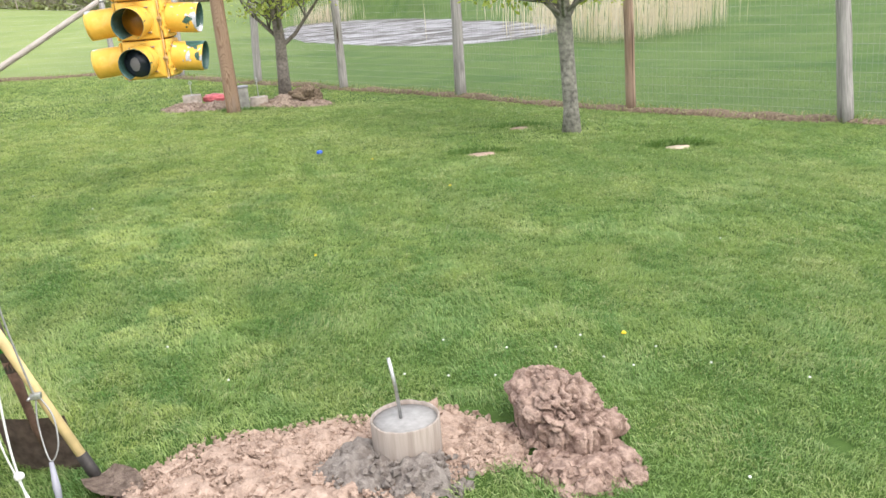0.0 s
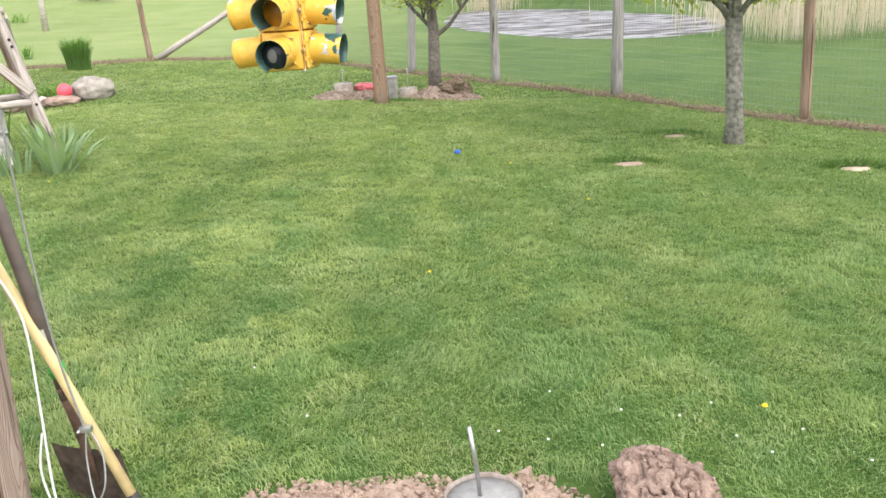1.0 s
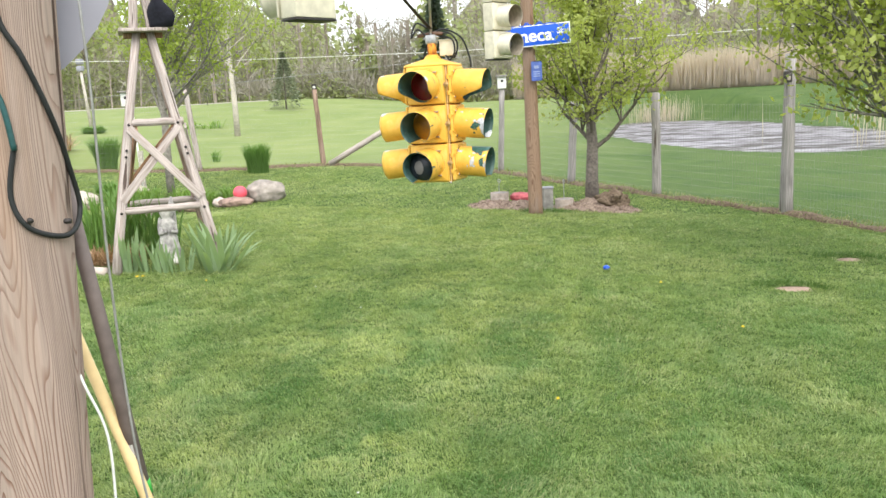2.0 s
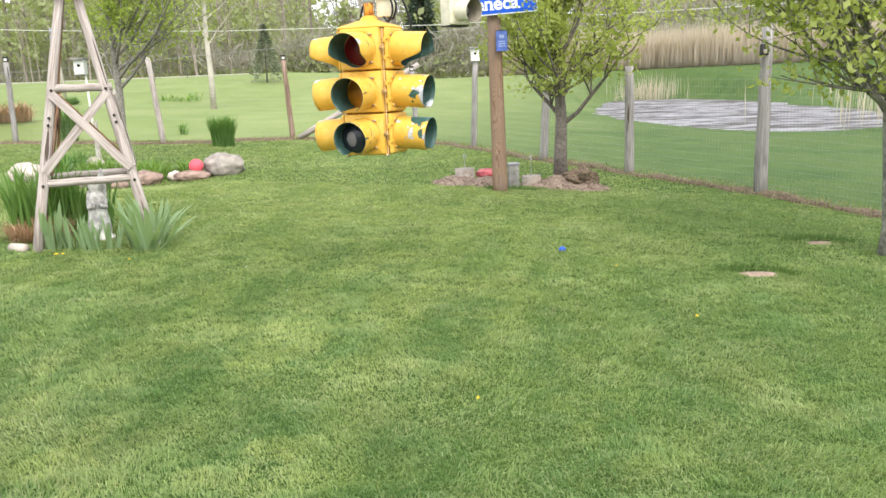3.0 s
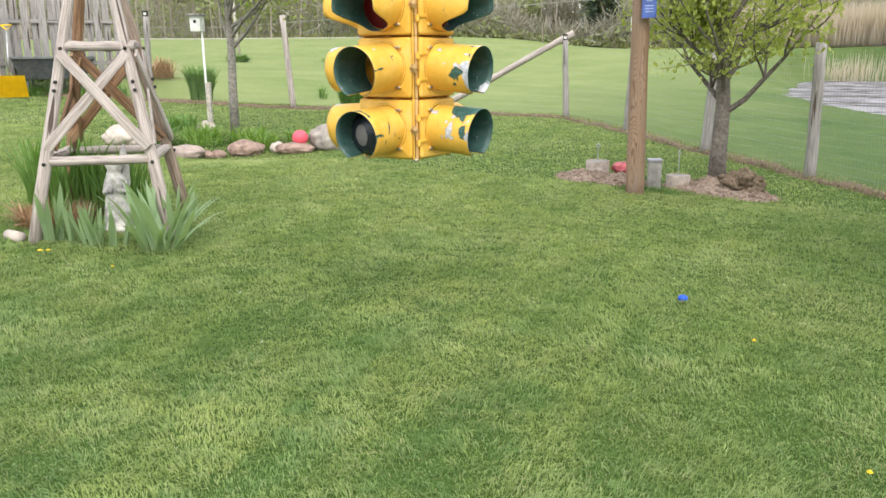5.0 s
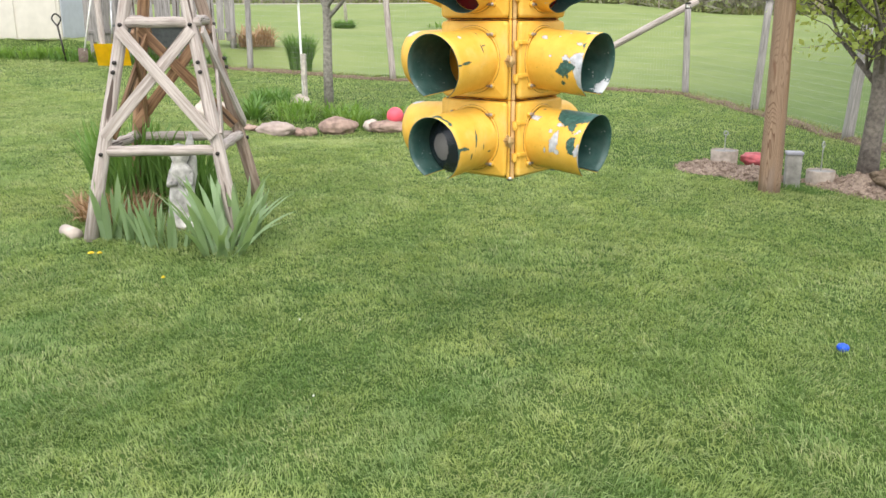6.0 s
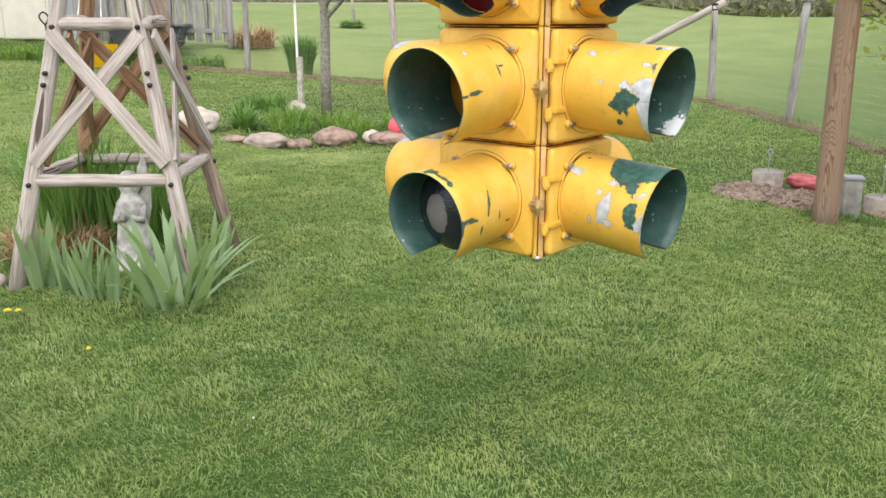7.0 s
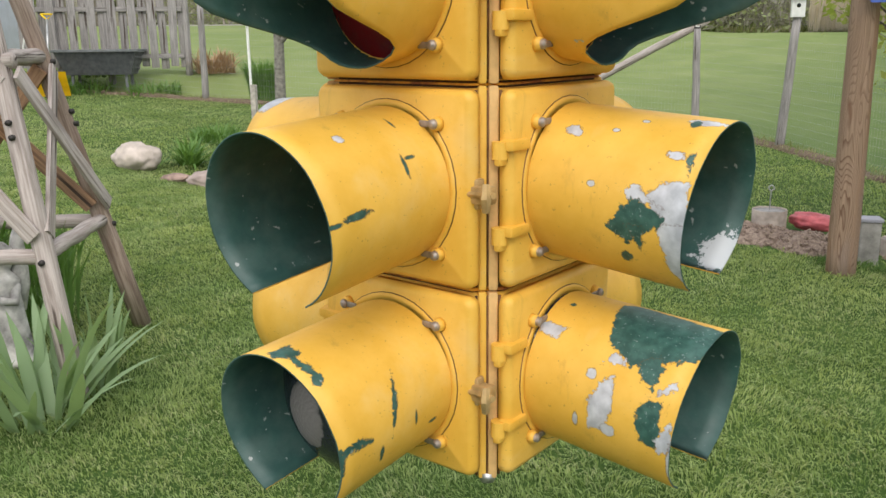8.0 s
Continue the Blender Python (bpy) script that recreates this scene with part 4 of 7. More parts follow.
MID_SOUTH = [
    ("g", (189, 169), (21.2, 4.6)), ("g", (228, 172), (10.9, 2.6)), ("g", (79, 126), (3.0, 12.9)), ("g", (65, 118), (8.1, 2.2)),
    ("p", (157, 66), (8.8, 7.8)), ("g", (51, 59), (2.0, 8.0)),
]
LOW_SOUTH = [
    ("g", (243, 14), (219, 30), (205, 25), (199, 0), (235, -2)),
    ("g", (232, 55), (216, 72), (214, 51), (221, 23)),
    ("g", (229, 79), (222, 86), (211, 78), (214, 51)),
    ("g", (122, 132), (135, 197), (124, 202), (120, 175), (113, 130), (104, 106)),
    ("g", (233, 179), (192, 184), (173, 183), (195, 171), (236, 170)),
    ("g", (244, 207), (230, 210), (231, 176), (244, 170)),
    ("g", (156, 213), (3.6, 12.1)), ("g", (85, 190), (2.0, 9.3)), ("g", (45, 215), (8.0, 3.0)),
]
YELLOW_CHIPS = {
    ("+x", 1): MID_EAST, ("+x", 0): LOW_EAST, ("-y", 1): MID_SOUTH, ("-y", 0): LOW_SOUTH,
    ("-x", 0): [("p", (228, -10), (30, 50))], ("-x", 1): [("p", (230, 25), (28, 45))], ("-x", 2): [("p", (225, 0), (30, 50))],
    ("-y", 2): [("g", (85, 140), (5, 26)), ("p", (215, 120), (24, 20))],
}


def yellow_signal(at, turn):
    root = thing("traffic_signal", at, "yellow four-way traffic signal with chipped green and primer patches", "traffic light", turn=turn)
    kit = signal_kit(M_YELLOW, M_INSIDE)
    core = prism([(0.012, HALF - 0.009, CHAMFER), (3 * SEC - 0.02, HALF - 0.009, CHAMFER)])
    part("gasket_core", core, M_GAP, root, "grimy dark core seen in the joints")
    for s in range(3):
        z0, z1 = s * SEC + (0.0 if s == 0 else 0.005), (s + 1) * SEC - 0.005
        part("section", prism([(z0, HALF - 0.006, CHAMFER), (z0 + 0.006, HALF, CHAMFER), (z1 - 0.006, HALF, CHAMFER), (z1, HALF - 0.006, CHAMFER)]), M_YELLOW, root)
        for face, a in (("+x", 0), ("+y", 90), ("-x", 180), ("-y", 270)):
            chips = YELLOW_CHIPS.get((face, s))
            worn = yellow_paint("chipped_yellow", chips, 0.0) if chips else M_YELLOW_W
            signal_door(root, kit, a, (s + 0.5) * SEC, s, worn, inside_mat("peeled_visor_green", (*on_visor(0.225, 1, -0.085), 0.036)) if (face, s) == ("+x", 1) else None, (face, s) == ("-y", 0))
        for k in range(4):
            a = radians(45 + 90 * k)
            d = (2 * HALF - CHAMFER) / math.sqrt(2)
            side = Vector((-math.sin(a), math.cos(a), 0))
            out = Vector((math.cos(a), math.sin(a), 0))
            for q, wide, deep, name, m, lb in ((-0.0085, 0.0125, 0.014, "corner_bar", M_YELLOW, ""), (0.0065, 0.0145, 0.02, "hinge_bar", M_WORNBAR, "worn pinkish yellow hinge bar")):
                p = out * (d - 0.004) + side * q
                part(name, box(deep, wide, z1 - z0 + 0.008, (0, 0, 0), 0.0045), m, root, lb, Matrix.Translation(p + Vector((0, 0, (z0 + z1) / 2))) @ Matrix.Rotation(a, 4, "Z"))
            for q in (-0.0175, -0.0015, 0.0165):
                p = out * (d + 0.001) + side * q
                part("seam", tube([p + Vector((0, 0, z0 + 0.002)), p + Vector((0, 0, z1 - 0.002))], 0.0022, None, 6), M_RUSTLINE, root, "dark grimy seam beside the corner bar")
    for s in (1, 2):
        part("joint_strip", prism([(s * SEC - 0.0016, HALF - 0.004, CHAMFER), (s * SEC + 0.0016, HALF - 0.004, CHAMFER)]), M_RUSTY, root, "rusty strip in the joint")
    for k in range(4):
        a = radians(45 + 90 * k)
        d = (2 * HALF - CHAMFER) / math.sqrt(2) - 0.004
        part("foot_bolt", tube([(d * math.cos(a), d * math.sin(a), -0.010), (d * math.cos(a), d * math.sin(a), 0.004)], 0.012, None, 8), M_STEEL, root, "grey bolt end")
    top = 3 * SEC
    part("roof", prism([(top - 0.007, HALF + 0.012, CHAMFER), (top + 0.004, HALF + 0.014, CHAMFER), (top + 0.012, HALF + 0.006, CHAMFER), (top + 0.055, 0.055, 0.02), (top + 0.075, 0.05, 0.02)]), M_YELLOW, root, "sloping yellow cast roof")
    part("hanger_pipe", tube([(0, 0, top + 0.06), (0, 0, top + 0.17)], [0.036, 0.034], None, 14), M_RUSTY, root, "rust-streaked yellow hanger pipe")
    part("hanger_collar", tube([(0, 0, top + 0.068), (0, 0, top + 0.085)], 0.045, None, 14), M_YELLOW, root)
    j = part("junction_box", box(0.11, 0.09, 0.115, (0.11, 0.05, top + 0.13), 0.012), M_CREAM, root, "cream metal junction box")
    part("box_lid", box(0.118, 0.098, 0.012, (0.11, 0.05, top + 0.19), 0.004), M_CREAM, j)
    clamp = part("span_clamp", box(0.09, 0.05, 0.07, (0, 0, top + 0.20), 0.012), M_STEEL, root, "grey metal span clamp")
    part("clamp_bolt", tube([(-0.07, 0.01, top + 0.21), (0.07, -0.01, top + 0.215)], 0.009, None, 8), M_STEEL, clamp)
    part("clamp_bar", tube([(-0.12, 0.03, top + 0.235), (0.02, 0, top + 0.245), (0.1, -0.03, top + 0.235)], 0.014, None, 8), M_RUST, clamp)
    loops = [
        [(0.0, 0.0, 0.24), (0.1, 0.02, 0.27), (0.22, 0.06, 0.2), (0.27, 0.08, 0.06), (0.28, 0.08, -0.02)],
        [(0.02, 0.0, 0.23), (0.14, 0.0, 0.24), (0.2, 0.02, 0.16), (0.17, 0.03, 0.06), (0.12, 0.05, 0.08)],
        [(0.05, 0.0, 0.22), (0.17, -0.02, 0.19), (0.19, -0.02, 0.1), (0.14, 0.0, 0.04), (0.09, 0.02, 0.1)],
        [(-0.02, 0.0, 0.2), (-0.1, -0.02, 0.28), (-0.16, -0.02, 0.22), (-0.13, 0.02, 0.33), (-0.03, 0.0, 0.29)],
        [(-0.03, 0.02, 0.2), (-0.06, 0.02, 0.13), (-0.075, 0.02, 0.06), (-0.05, 0.03, 0.03)],
        [(0.0, -0.03, 0.28), (-0.04, -0.5, 0.5), (-0.04, -0.9, 0.72)],
        [(0.01, -0.02, 0.28), (-0.02, -0.45, 0.47), (-0.02, -0.9, 0.70)],
    ]
    for pts in loops:
        part("cable", curve_bm([(x, y, z + top) for x, y, z in pts], 0.0075), M_BLACK, root, "black signal cable")
    part("hanger_rod", tube([(0, 0, top + 0.22), (0, 0, SPAN_Z - at[2] + 0.02)], 0.012, None, 8), M_STEEL, root, "steel hanger rod on the span wire")
    return root


def curve_bm(pts, r, steps=6, sides=6, bm=None):
    """A smooth round line through points."""
    p = [Vector(q) for q in pts]
    out = []
    for i in range(len(p) - 1):
        a, b, c, d = p[max(i - 1, 0)], p[i], p[i + 1], p[min(i + 2, len(p) - 1)]
        for k in range(steps):
            t = k / steps
            out.append(0.5 * ((2 * b) + (c - a) * t + (2 * a - 5 * b + 4 * c - d) * t * t + (3 * b - a - 3 * c + d) * t ** 3))
    out.append(p[-1])
    return tube(out, r, bm, sides)


SPAN_Z = 3.3
yellow_signal((-1.103, 6.630, 0.999), -7.06)


def cream_signal(at, turn, label):
    """A slim signal head with one face, towards its x."""
    root = thing("cream_traffic_signal", at, label, "traffic light", "cream signals on the span wire", turn)
    kit = signal_kit(M_CREAM, M_CREAM_IN)
    for s in range(3):
        part("section", box(0.13, 0.275, SEC - 0.006, (0, 0, (s + 0.5) * SEC), 0.012), M_CREAM, root)
        m = pose(0, 0, (s + 0.5) * SEC) @ Matrix.Translation((0.065, 0, 0))
        door = part("door", kit["door"], None, root, "", m)
        part("rim", kit["rim"], None, door)
        part("lens", kit["lens"][s], None, door, LENS_LABEL[s], Matrix.Translation((0.012, 0, 0)))
        part("visor", kit["tunnel"], None, door, "", Matrix.Translation((0.02, 0, 0)) @ pose(0, 0, 0, 0, TILT, 0) @ Matrix.Diagonal((0.76, 1, 1, 1)))
        part("latch", kit["latch"], None, door, "", Matrix.Translation((0.010, 0.155, 0.01)))
    top = 3 * SEC
    part("cap", box(0.12, 0.2, 0.03, (0, 0, top + 0.012), 0.01), M_CREAM, root)
    part("floor_plate", box(0.125, 0.28, 0.012, (0, 0, -0.004), 0.004), M_IRON, root, "dark underside")
    part("hanger_rod", tube([(0, 0, top + 0.02), (0, 0, SPAN_Z - at[2] + 0.02)], 0.012, None, 8), M_STEEL, root, "steel hanger rod on the span wire")
    return root


M_CREAM_IN = plain("cream_visor_inside", (0.34, 0.30, 0.24), 0.6, 0, 0.3, 20, 0.1)
SIGNALS = [(-1.22, 4.5), (-1.103, 6.63), (-1.09, 9.4)]
cream_signal((*SIGNALS[2], 2.03), -30, "cream traffic signal with one row of round visors")
cream_signal((*SIGNALS[0], 2.06), 152, "cream traffic signal with a dark underside")


# ---- poles and what hangs on them ----
FG, BACK = (-1.061, 1.922), (-1.06, 11.66)


def pole(name, at, r0, r1, h, material, label, lean=(0, 0)):
    root = thing(name, (at[0], at[1], g(*at)), label, "pole")
    n = 16
    pts = [(lean[0] * i / n, lean[1] * i / n, -0.1 + (h + 0.1) * i / n) for i in range(n + 1)]
    part("shaft", tube(pts, [r0 + (r1 - r0) * i / n for i in range(n + 1)], None, 28, True, 0.05), material, root)
    return root


front_pole = pole("utility_pole", FG, 0.117, 0.115, 3.6, M_POLE, "thick weathered wooden pole with deep grain and knots", (0.125, 0.115))
back_pole = pole("sign_pole", BACK, 0.097, 0.078, 3.6, M_POLE3, "brown cracked wooden pole holding a street sign", (-0.03, 0))
for a, z in ((48, 1.295), (96, 1.28)):
    q = Vector((math.sin(radians(a)), -math.cos(radians(a)), 0))
    part("cable_staple", tube([q * 0.105 + Vector((0.045, 0.0415, z)), q * 0.132 + Vector((0.045, 0.0415, z))], 0.007, None, 8), M_IRON, front_pole, "dark iron staple")


def span_wire():
    line = [(FG[0] - 0.02, FG[1]), *SIGNALS, (BACK[0] - 0.03, BACK[1])]
    pts = [(x, y, SPAN_Z + (0.12 if i in (0, len(line) - 1) else 0.02)) for i, (x, y) in enumerate(line)]
    single("span_wire", tube(pts, 0.008, None, 6), M_STEEL, (0, 0, 0), "steel span wire stretched between the two poles", "cable")


span_wire()


def street_sign():
    x, y = BACK
    root = thing("street_sign", (-0.985, y - 0.135, 2.405), "blue street name sign with white letters and border", "sign", turn=6)
    root.matrix_basis = root.matrix_basis @ pose(0, 0, 0, 0, -2, 0)
    part("plate", box(0.94, 0.008, 0.27, (0, 0, 0), 0.003), M_GLYPH, root, "white-edged plate")
    part("blue_field", box(0.915, 0.012, 0.245, (0, 0, 0), 0.003), M_SIGN, root)
    for text, wide, high, px, pz in (("Seneca", 0.64, 0.165, -0.40, -0.078), ("St.", 0.10, 0.075, 0.30, 0.0)):
        c = bpy.data.curves.new("letters", "FONT")
        c.body, c.size, c.extrude, c.offset = text, 1.0, 0.002, 0.022
        ob = new("letters", c)
        dg = bpy.context.evaluated_depsgraph_get()
        me = bpy.data.meshes.new_from_object(ob.evaluated_get(dg))
        bpy.data.objects.remove(ob)
        me.materials.clear()
        me.materials.append(M_GLYPH)
        xs, ys = [v.co.x for v in me.vertices], [v.co.y for v in me.vertices]
        w, h = max(xs) - min(xs), max(ys) - min(ys)
        part("letters", me, None, root, "white lettering", pose(px, -0.0085, pz, 90, 0, 0) @ Matrix.Diagonal((wide / w, high / h, 1, 1)) @ Matrix.Translation((-min(xs), -min(ys), 0)))
    # slab serifs at the feet of the upright strokes
    for sx in (-0.172, -0.09, 0.232):
        part("serif", box(0.052, 0.003, 0.017, (sx, -0.0085, -0.07), 0.001), M_GLYPH, root, "white lettering")
    bm = bmesh.new()
    for sx in (-1, 1):
        curve_bm([(sx * 0.02, 0, 0.13), (sx * 0.08, 0, 0.15), (sx * 0.14, 0, 0.13), (sx * 0.2, 0, 0.14), (sx * 0.3, 0, 0.128)], 0.008, 5, 6, bm)
        curve_bm([(sx * 0.05, 0, 0.13), (sx * 0.07, 0, 0.165), (sx * 0.11, 0, 0.16), (sx * 0.1, 0, 0.14)], 0.006, 5, 6, bm)
    part("scrollwork", bm, M_SIGN, root, "blue scrolled crest")
    for z in (0.08, -0.08):
        part("bracket", box(0.03, 0.04, 0.03, (-0.08, 0.02, z), 0.004), M_STEEL, root)
    plate = thing("small_blue_sign", (-0.965, y - 0.135, 1.955), "small blue enamel plate on the pole", "sign", turn=8)
    part("plate", box(0.14, 0.006, 0.25, (0, 0, 0), 0.012), M_SIGN2, plate)
    part("emblem", box(0.07, 0.008, 0.05, (0, 0, 0.05), 0.01), M_GLYPH2, plate, "pale worn print")
    for k in range(3):
        part("print_bar", box(0.085, 0.008, 0.012, (0, 0, -0.01 - 0.028 * k), 0.002), M_GLYPH2, plate, "pale worn print")
    part("hanging_wire", tube([(0, 0, 0.12), (-0.02, 0.02, 0.2)], 0.003, None, 6), M_WIRE, plate)


street_sign()


def round_sheet():
    """A round sheet on the far side of the front pole."""
    root = thing("round_sign_back", (FG[0] - 0.04, FG[1] - 0.02, 2.10), "grey back of a round metal sign on the pole", "sign", turn=36)
    bm = bmesh.new()
    n = 40
    front = [bm.verts.new((0.42 * math.cos(2 * math.pi * k / n), 0.145, 0.46 * math.sin(2 * math.pi * k / n))) for k in range(n)]
    back = [bm.verts.new((v.co.x, 0.15, v.co.z)) for v in front]
    bm.faces.new(front)
    bm.faces.new(back[::-1])
    for k in range(n):
        bm.faces.new((front[k], back[k], back[(k + 1) % n], front[(k + 1) % n]))
    part("sheet", bm, M_GREYSHEET, root, soft=False)
    part("stiffener", box(0.03, 0.02, 0.7, (0.06, 0.135, 0), 0.003), M_STEEL, root)


round_sheet()


def cords():
    x, y = FG
    def on_pole(a, z, r=0.123):
        return (x + 0.0347 * z + r * math.sin(radians(a)), y + 0.032 * z - r * math.cos(radians(a)), z)
    single("black_cable", curve_bm([on_pole(12, 2.3), on_pole(20, 2.05), on_pole(30, 1.84), on_pole(52, 1.74), on_pole(83, 1.587), on_pole(113, 1.46), on_pole(126, 1.356, 0.136), on_pole(90, 1.30, 0.131), on_pole(46, 1.33),
                                    on_pole(29, 1.41), on_pole(37, 1.535)], 0.0068, 6, 8), M_BLACK, (0, 0, 0), "black cable looped round the pole", "cable")
    single("teal_cable", curve_bm([on_pole(37, 1.52, 0.137), on_pole(28, 1.64, 0.137), on_pole(6, 1.74, 0.137), on_pole(0, 1.84, 0.137), on_pole(-10, 2.1, 0.137)], 0.0072, 6, 8), M_TEAL, (0, 0, 0), "teal jacketed cable stapled to the pole", "cable")
    single("guy_wire", curve_bm([(-0.86, 2.0, 2.75), (-0.80, 2.0, 1.85), (-0.835, 2.04, 1.2), (-0.835, 2.06, 0.72), (-0.80, 2.07, 0.4), (-0.795, 2.075, 0.385)], 0.0035, 6, 6), M_WIRE, (0, 0, 0), "thin galvanised wire hanging beside the pole", "wire")
    rope = thing("white_rope", (0, 0, 0), "white rope hanging from the pole in loops", "rope")
    part("strand", curve_bm([(-0.97, 2.03, 0.95), (-0.90, 1.97, 0.9), (-0.855, 1.98, 0.75), (-0.86, 1.98, 0.5), (-0.86, 1.96, 0.25), (-0.83, 1.93, 0.05)], 0.0036, 6, 8), M_ROPE, rope)
    part("strand", curve_bm([(-0.865, 1.97, 0.42), (-0.885, 1.96, 0.3), (-0.85, 1.945, 0.15), (-0.81, 1.93, 0.045)], 0.0033, 6, 8), M_ROPE, rope)
    part("knot", lump(0.017, 3, (1, 1, 0.8), 0.2, 2, 1, None, (-0.85, 1.95, 0.17)), M_ROPE, rope)
    snap = thing("turnbuckle", (-0.795, 2.075, 0.375), "galvanised cable clamp, loop and turnbuckle", "clamp")
    part("clamp_body", box(0.035, 0.02, 0.02, (0, 0, 0), 0.004), M_STEEL, snap)
    part("clamp_bolt", tube([(-0.018, -0.02, -0.003), (-0.018, 0.015, -0.003)], 0.005, None, 6), M_STEEL, snap)
    part("wire_loop", curve_bm([(0, 0, 0), (-0.005, -0.02, -0.09), (0.02, -0.06, -0.2), (0.05, -0.05, -0.16), (0.045, -0.02, -0.07), (0.008, 0, 0)], 0.003, 6, 6), M_WIRE, snap)
    part("buckle", tube([(0.022, -0.06, -0.205), (0.03, -0.085, -0.28), (0.035, -0.1, -0.35)], [0.007, 0.013, 0.009], None, 8), M_GREYSHEET, snap)


cords()


def tools():
    # long-handled digging shovel: yellow handle, black socket
    sh = thing("digging_shovel", (-0.685, 2.09, 0.03), "shovel with a yellow handle leaning against the pole", "shovel")
    foot, top = Vector((0.015, -0.002, 0.02)), Vector((-0.365, 0.052, 0.98))
    d = (top - foot).normalized()
    part("handle", tube([foot + d * 0.07, foot + d * 0.6, top], [0.0165, 0.0165, 0.0155], None, 12), M_HANDLE, sh)
    part("socket", tube([foot - d * 0.05, foot + d * 0.03, foot + d * 0.1], [0.012, 0.021, 0.0195], None, 12), M_IRON, sh, "black steel socket")
    bm = bmesh.new()
    side = Vector((-0.7, -0.7, 0.05)).normalized()
    down = Vector((0.62, -0.6, -0.08)).normalized()
    rows = []
    for i in range(7):
        t = i / 6
        w = 0.08 * (1 - 0.75 * max(0, t - 0.55) ** 1.3 * 2) * (0.75 + 0.25 * min(1, t * 4))
        rows.append([bm.verts.new(foot + down * (0.01 + 0.19 * t) + side * w * s + Vector((0, 0, 0.015 + 0.016 * s * s))) for s in (-1, -0.5, 0, 0.5, 1)])
    for a, b in zip(rows, rows[1:]):
        for k in range(4):
            bm.faces.new((a[k], a[k + 1], b[k + 1], b[k]))
    bmesh.ops.solidify(bm, geom=bm.faces[:], thickness=0.003)
    part("blade", bm, M_CAKED, sh, "clay-caked steel blade")
    # square spade: grey-brown handle with a label and green tape
    sp = thing("square_spade", (-0.855, 2.2, 0.04), "square-bladed spade with a grey-brown handle", "spade")
    foot, top = Vector((0.0, -0.035, 0.2)), Vector((-0.14, -0.11, 1.5))
    d = (top - foot).normalized()
    part("handle", tube([foot + d * 0.2, foot + d * 0.8, top], [0.021, 0.0205, 0.019], None, 12), M_GREYPOLE, sp)
    part("shank", tube([foot - d * 0.1, foot - d * 0.02, foot + d * 0.1, foot + d * 0.24], [0.006, 0.013, 0.0155, 0.022], None, 10), M_RUST, sp, "dark steel shank")
    part("tape", tube([foot + d * 0.275, foot + d * 0.315], 0.0232, None, 12), M_GREENTAPE, sp, "bright green tape band")
    bm = bmesh.new()
    n0 = Vector((-0.12, -0.99, 0))
    n0 = (n0 - d * n0.dot(d)).normalized()
    n1 = d.cross(n0)
    strip = [[bm.verts.new(foot + d * t + (n0 * math.cos(a) + n1 * math.sin(a)) * 0.0217) for a in (-0.8, -0.4, 0, 0.4, 0.8)] for t in (0.325, 0.36, 0.40, 0.435)]
    for a, b in zip(strip, strip[1:]):
        for k in range(4):
            bm.faces.new((a[k], a[k + 1], b[k + 1], b[k]))
    bmesh.ops.solidify(bm, geom=bm.faces[:], thickness=0.0006)
    part("paper_label", bm, M_WHITE, sp, "white paper sticker")
    bm = bmesh.new()
    side = Vector((0.97, -0.22, 0)).normalized()
    rows = []
    for i in range(5):
        t = i / 4
        rows.append([bm.verts.new(Vector((-0.025, 0.0, 0.21)) + Vector((0.02, 0.03, -0.235)) * t + side * 0.125 * s + Vector((-0.2, -0.9, 0)) * (0.018 * (1 - s * s))) for s in (-1, -0.6, -0.2, 0.2, 0.6, 1)])
    for a, b in zip(rows, rows[1:]):
        for k in range(5):
            bm.faces.new((a[k], a[k + 1], b[k + 1], b[k]))
    bmesh.ops.solidify(bm, geom=bm.faces[:], thickness=0.004)
    part("blade", bm, M_CLAYED, sp, "soiled square blade")


M_CAKED = soil_mat("clay_caked_steel", (0.40, 0.31, 0.255), (0.20, 0.15, 0.125), 20)
M_CLAYED = plain("soiled_steel", (0.17, 0.13, 0.11), 0.8, 0.2, 0.5, 25, 0.5)
tools()


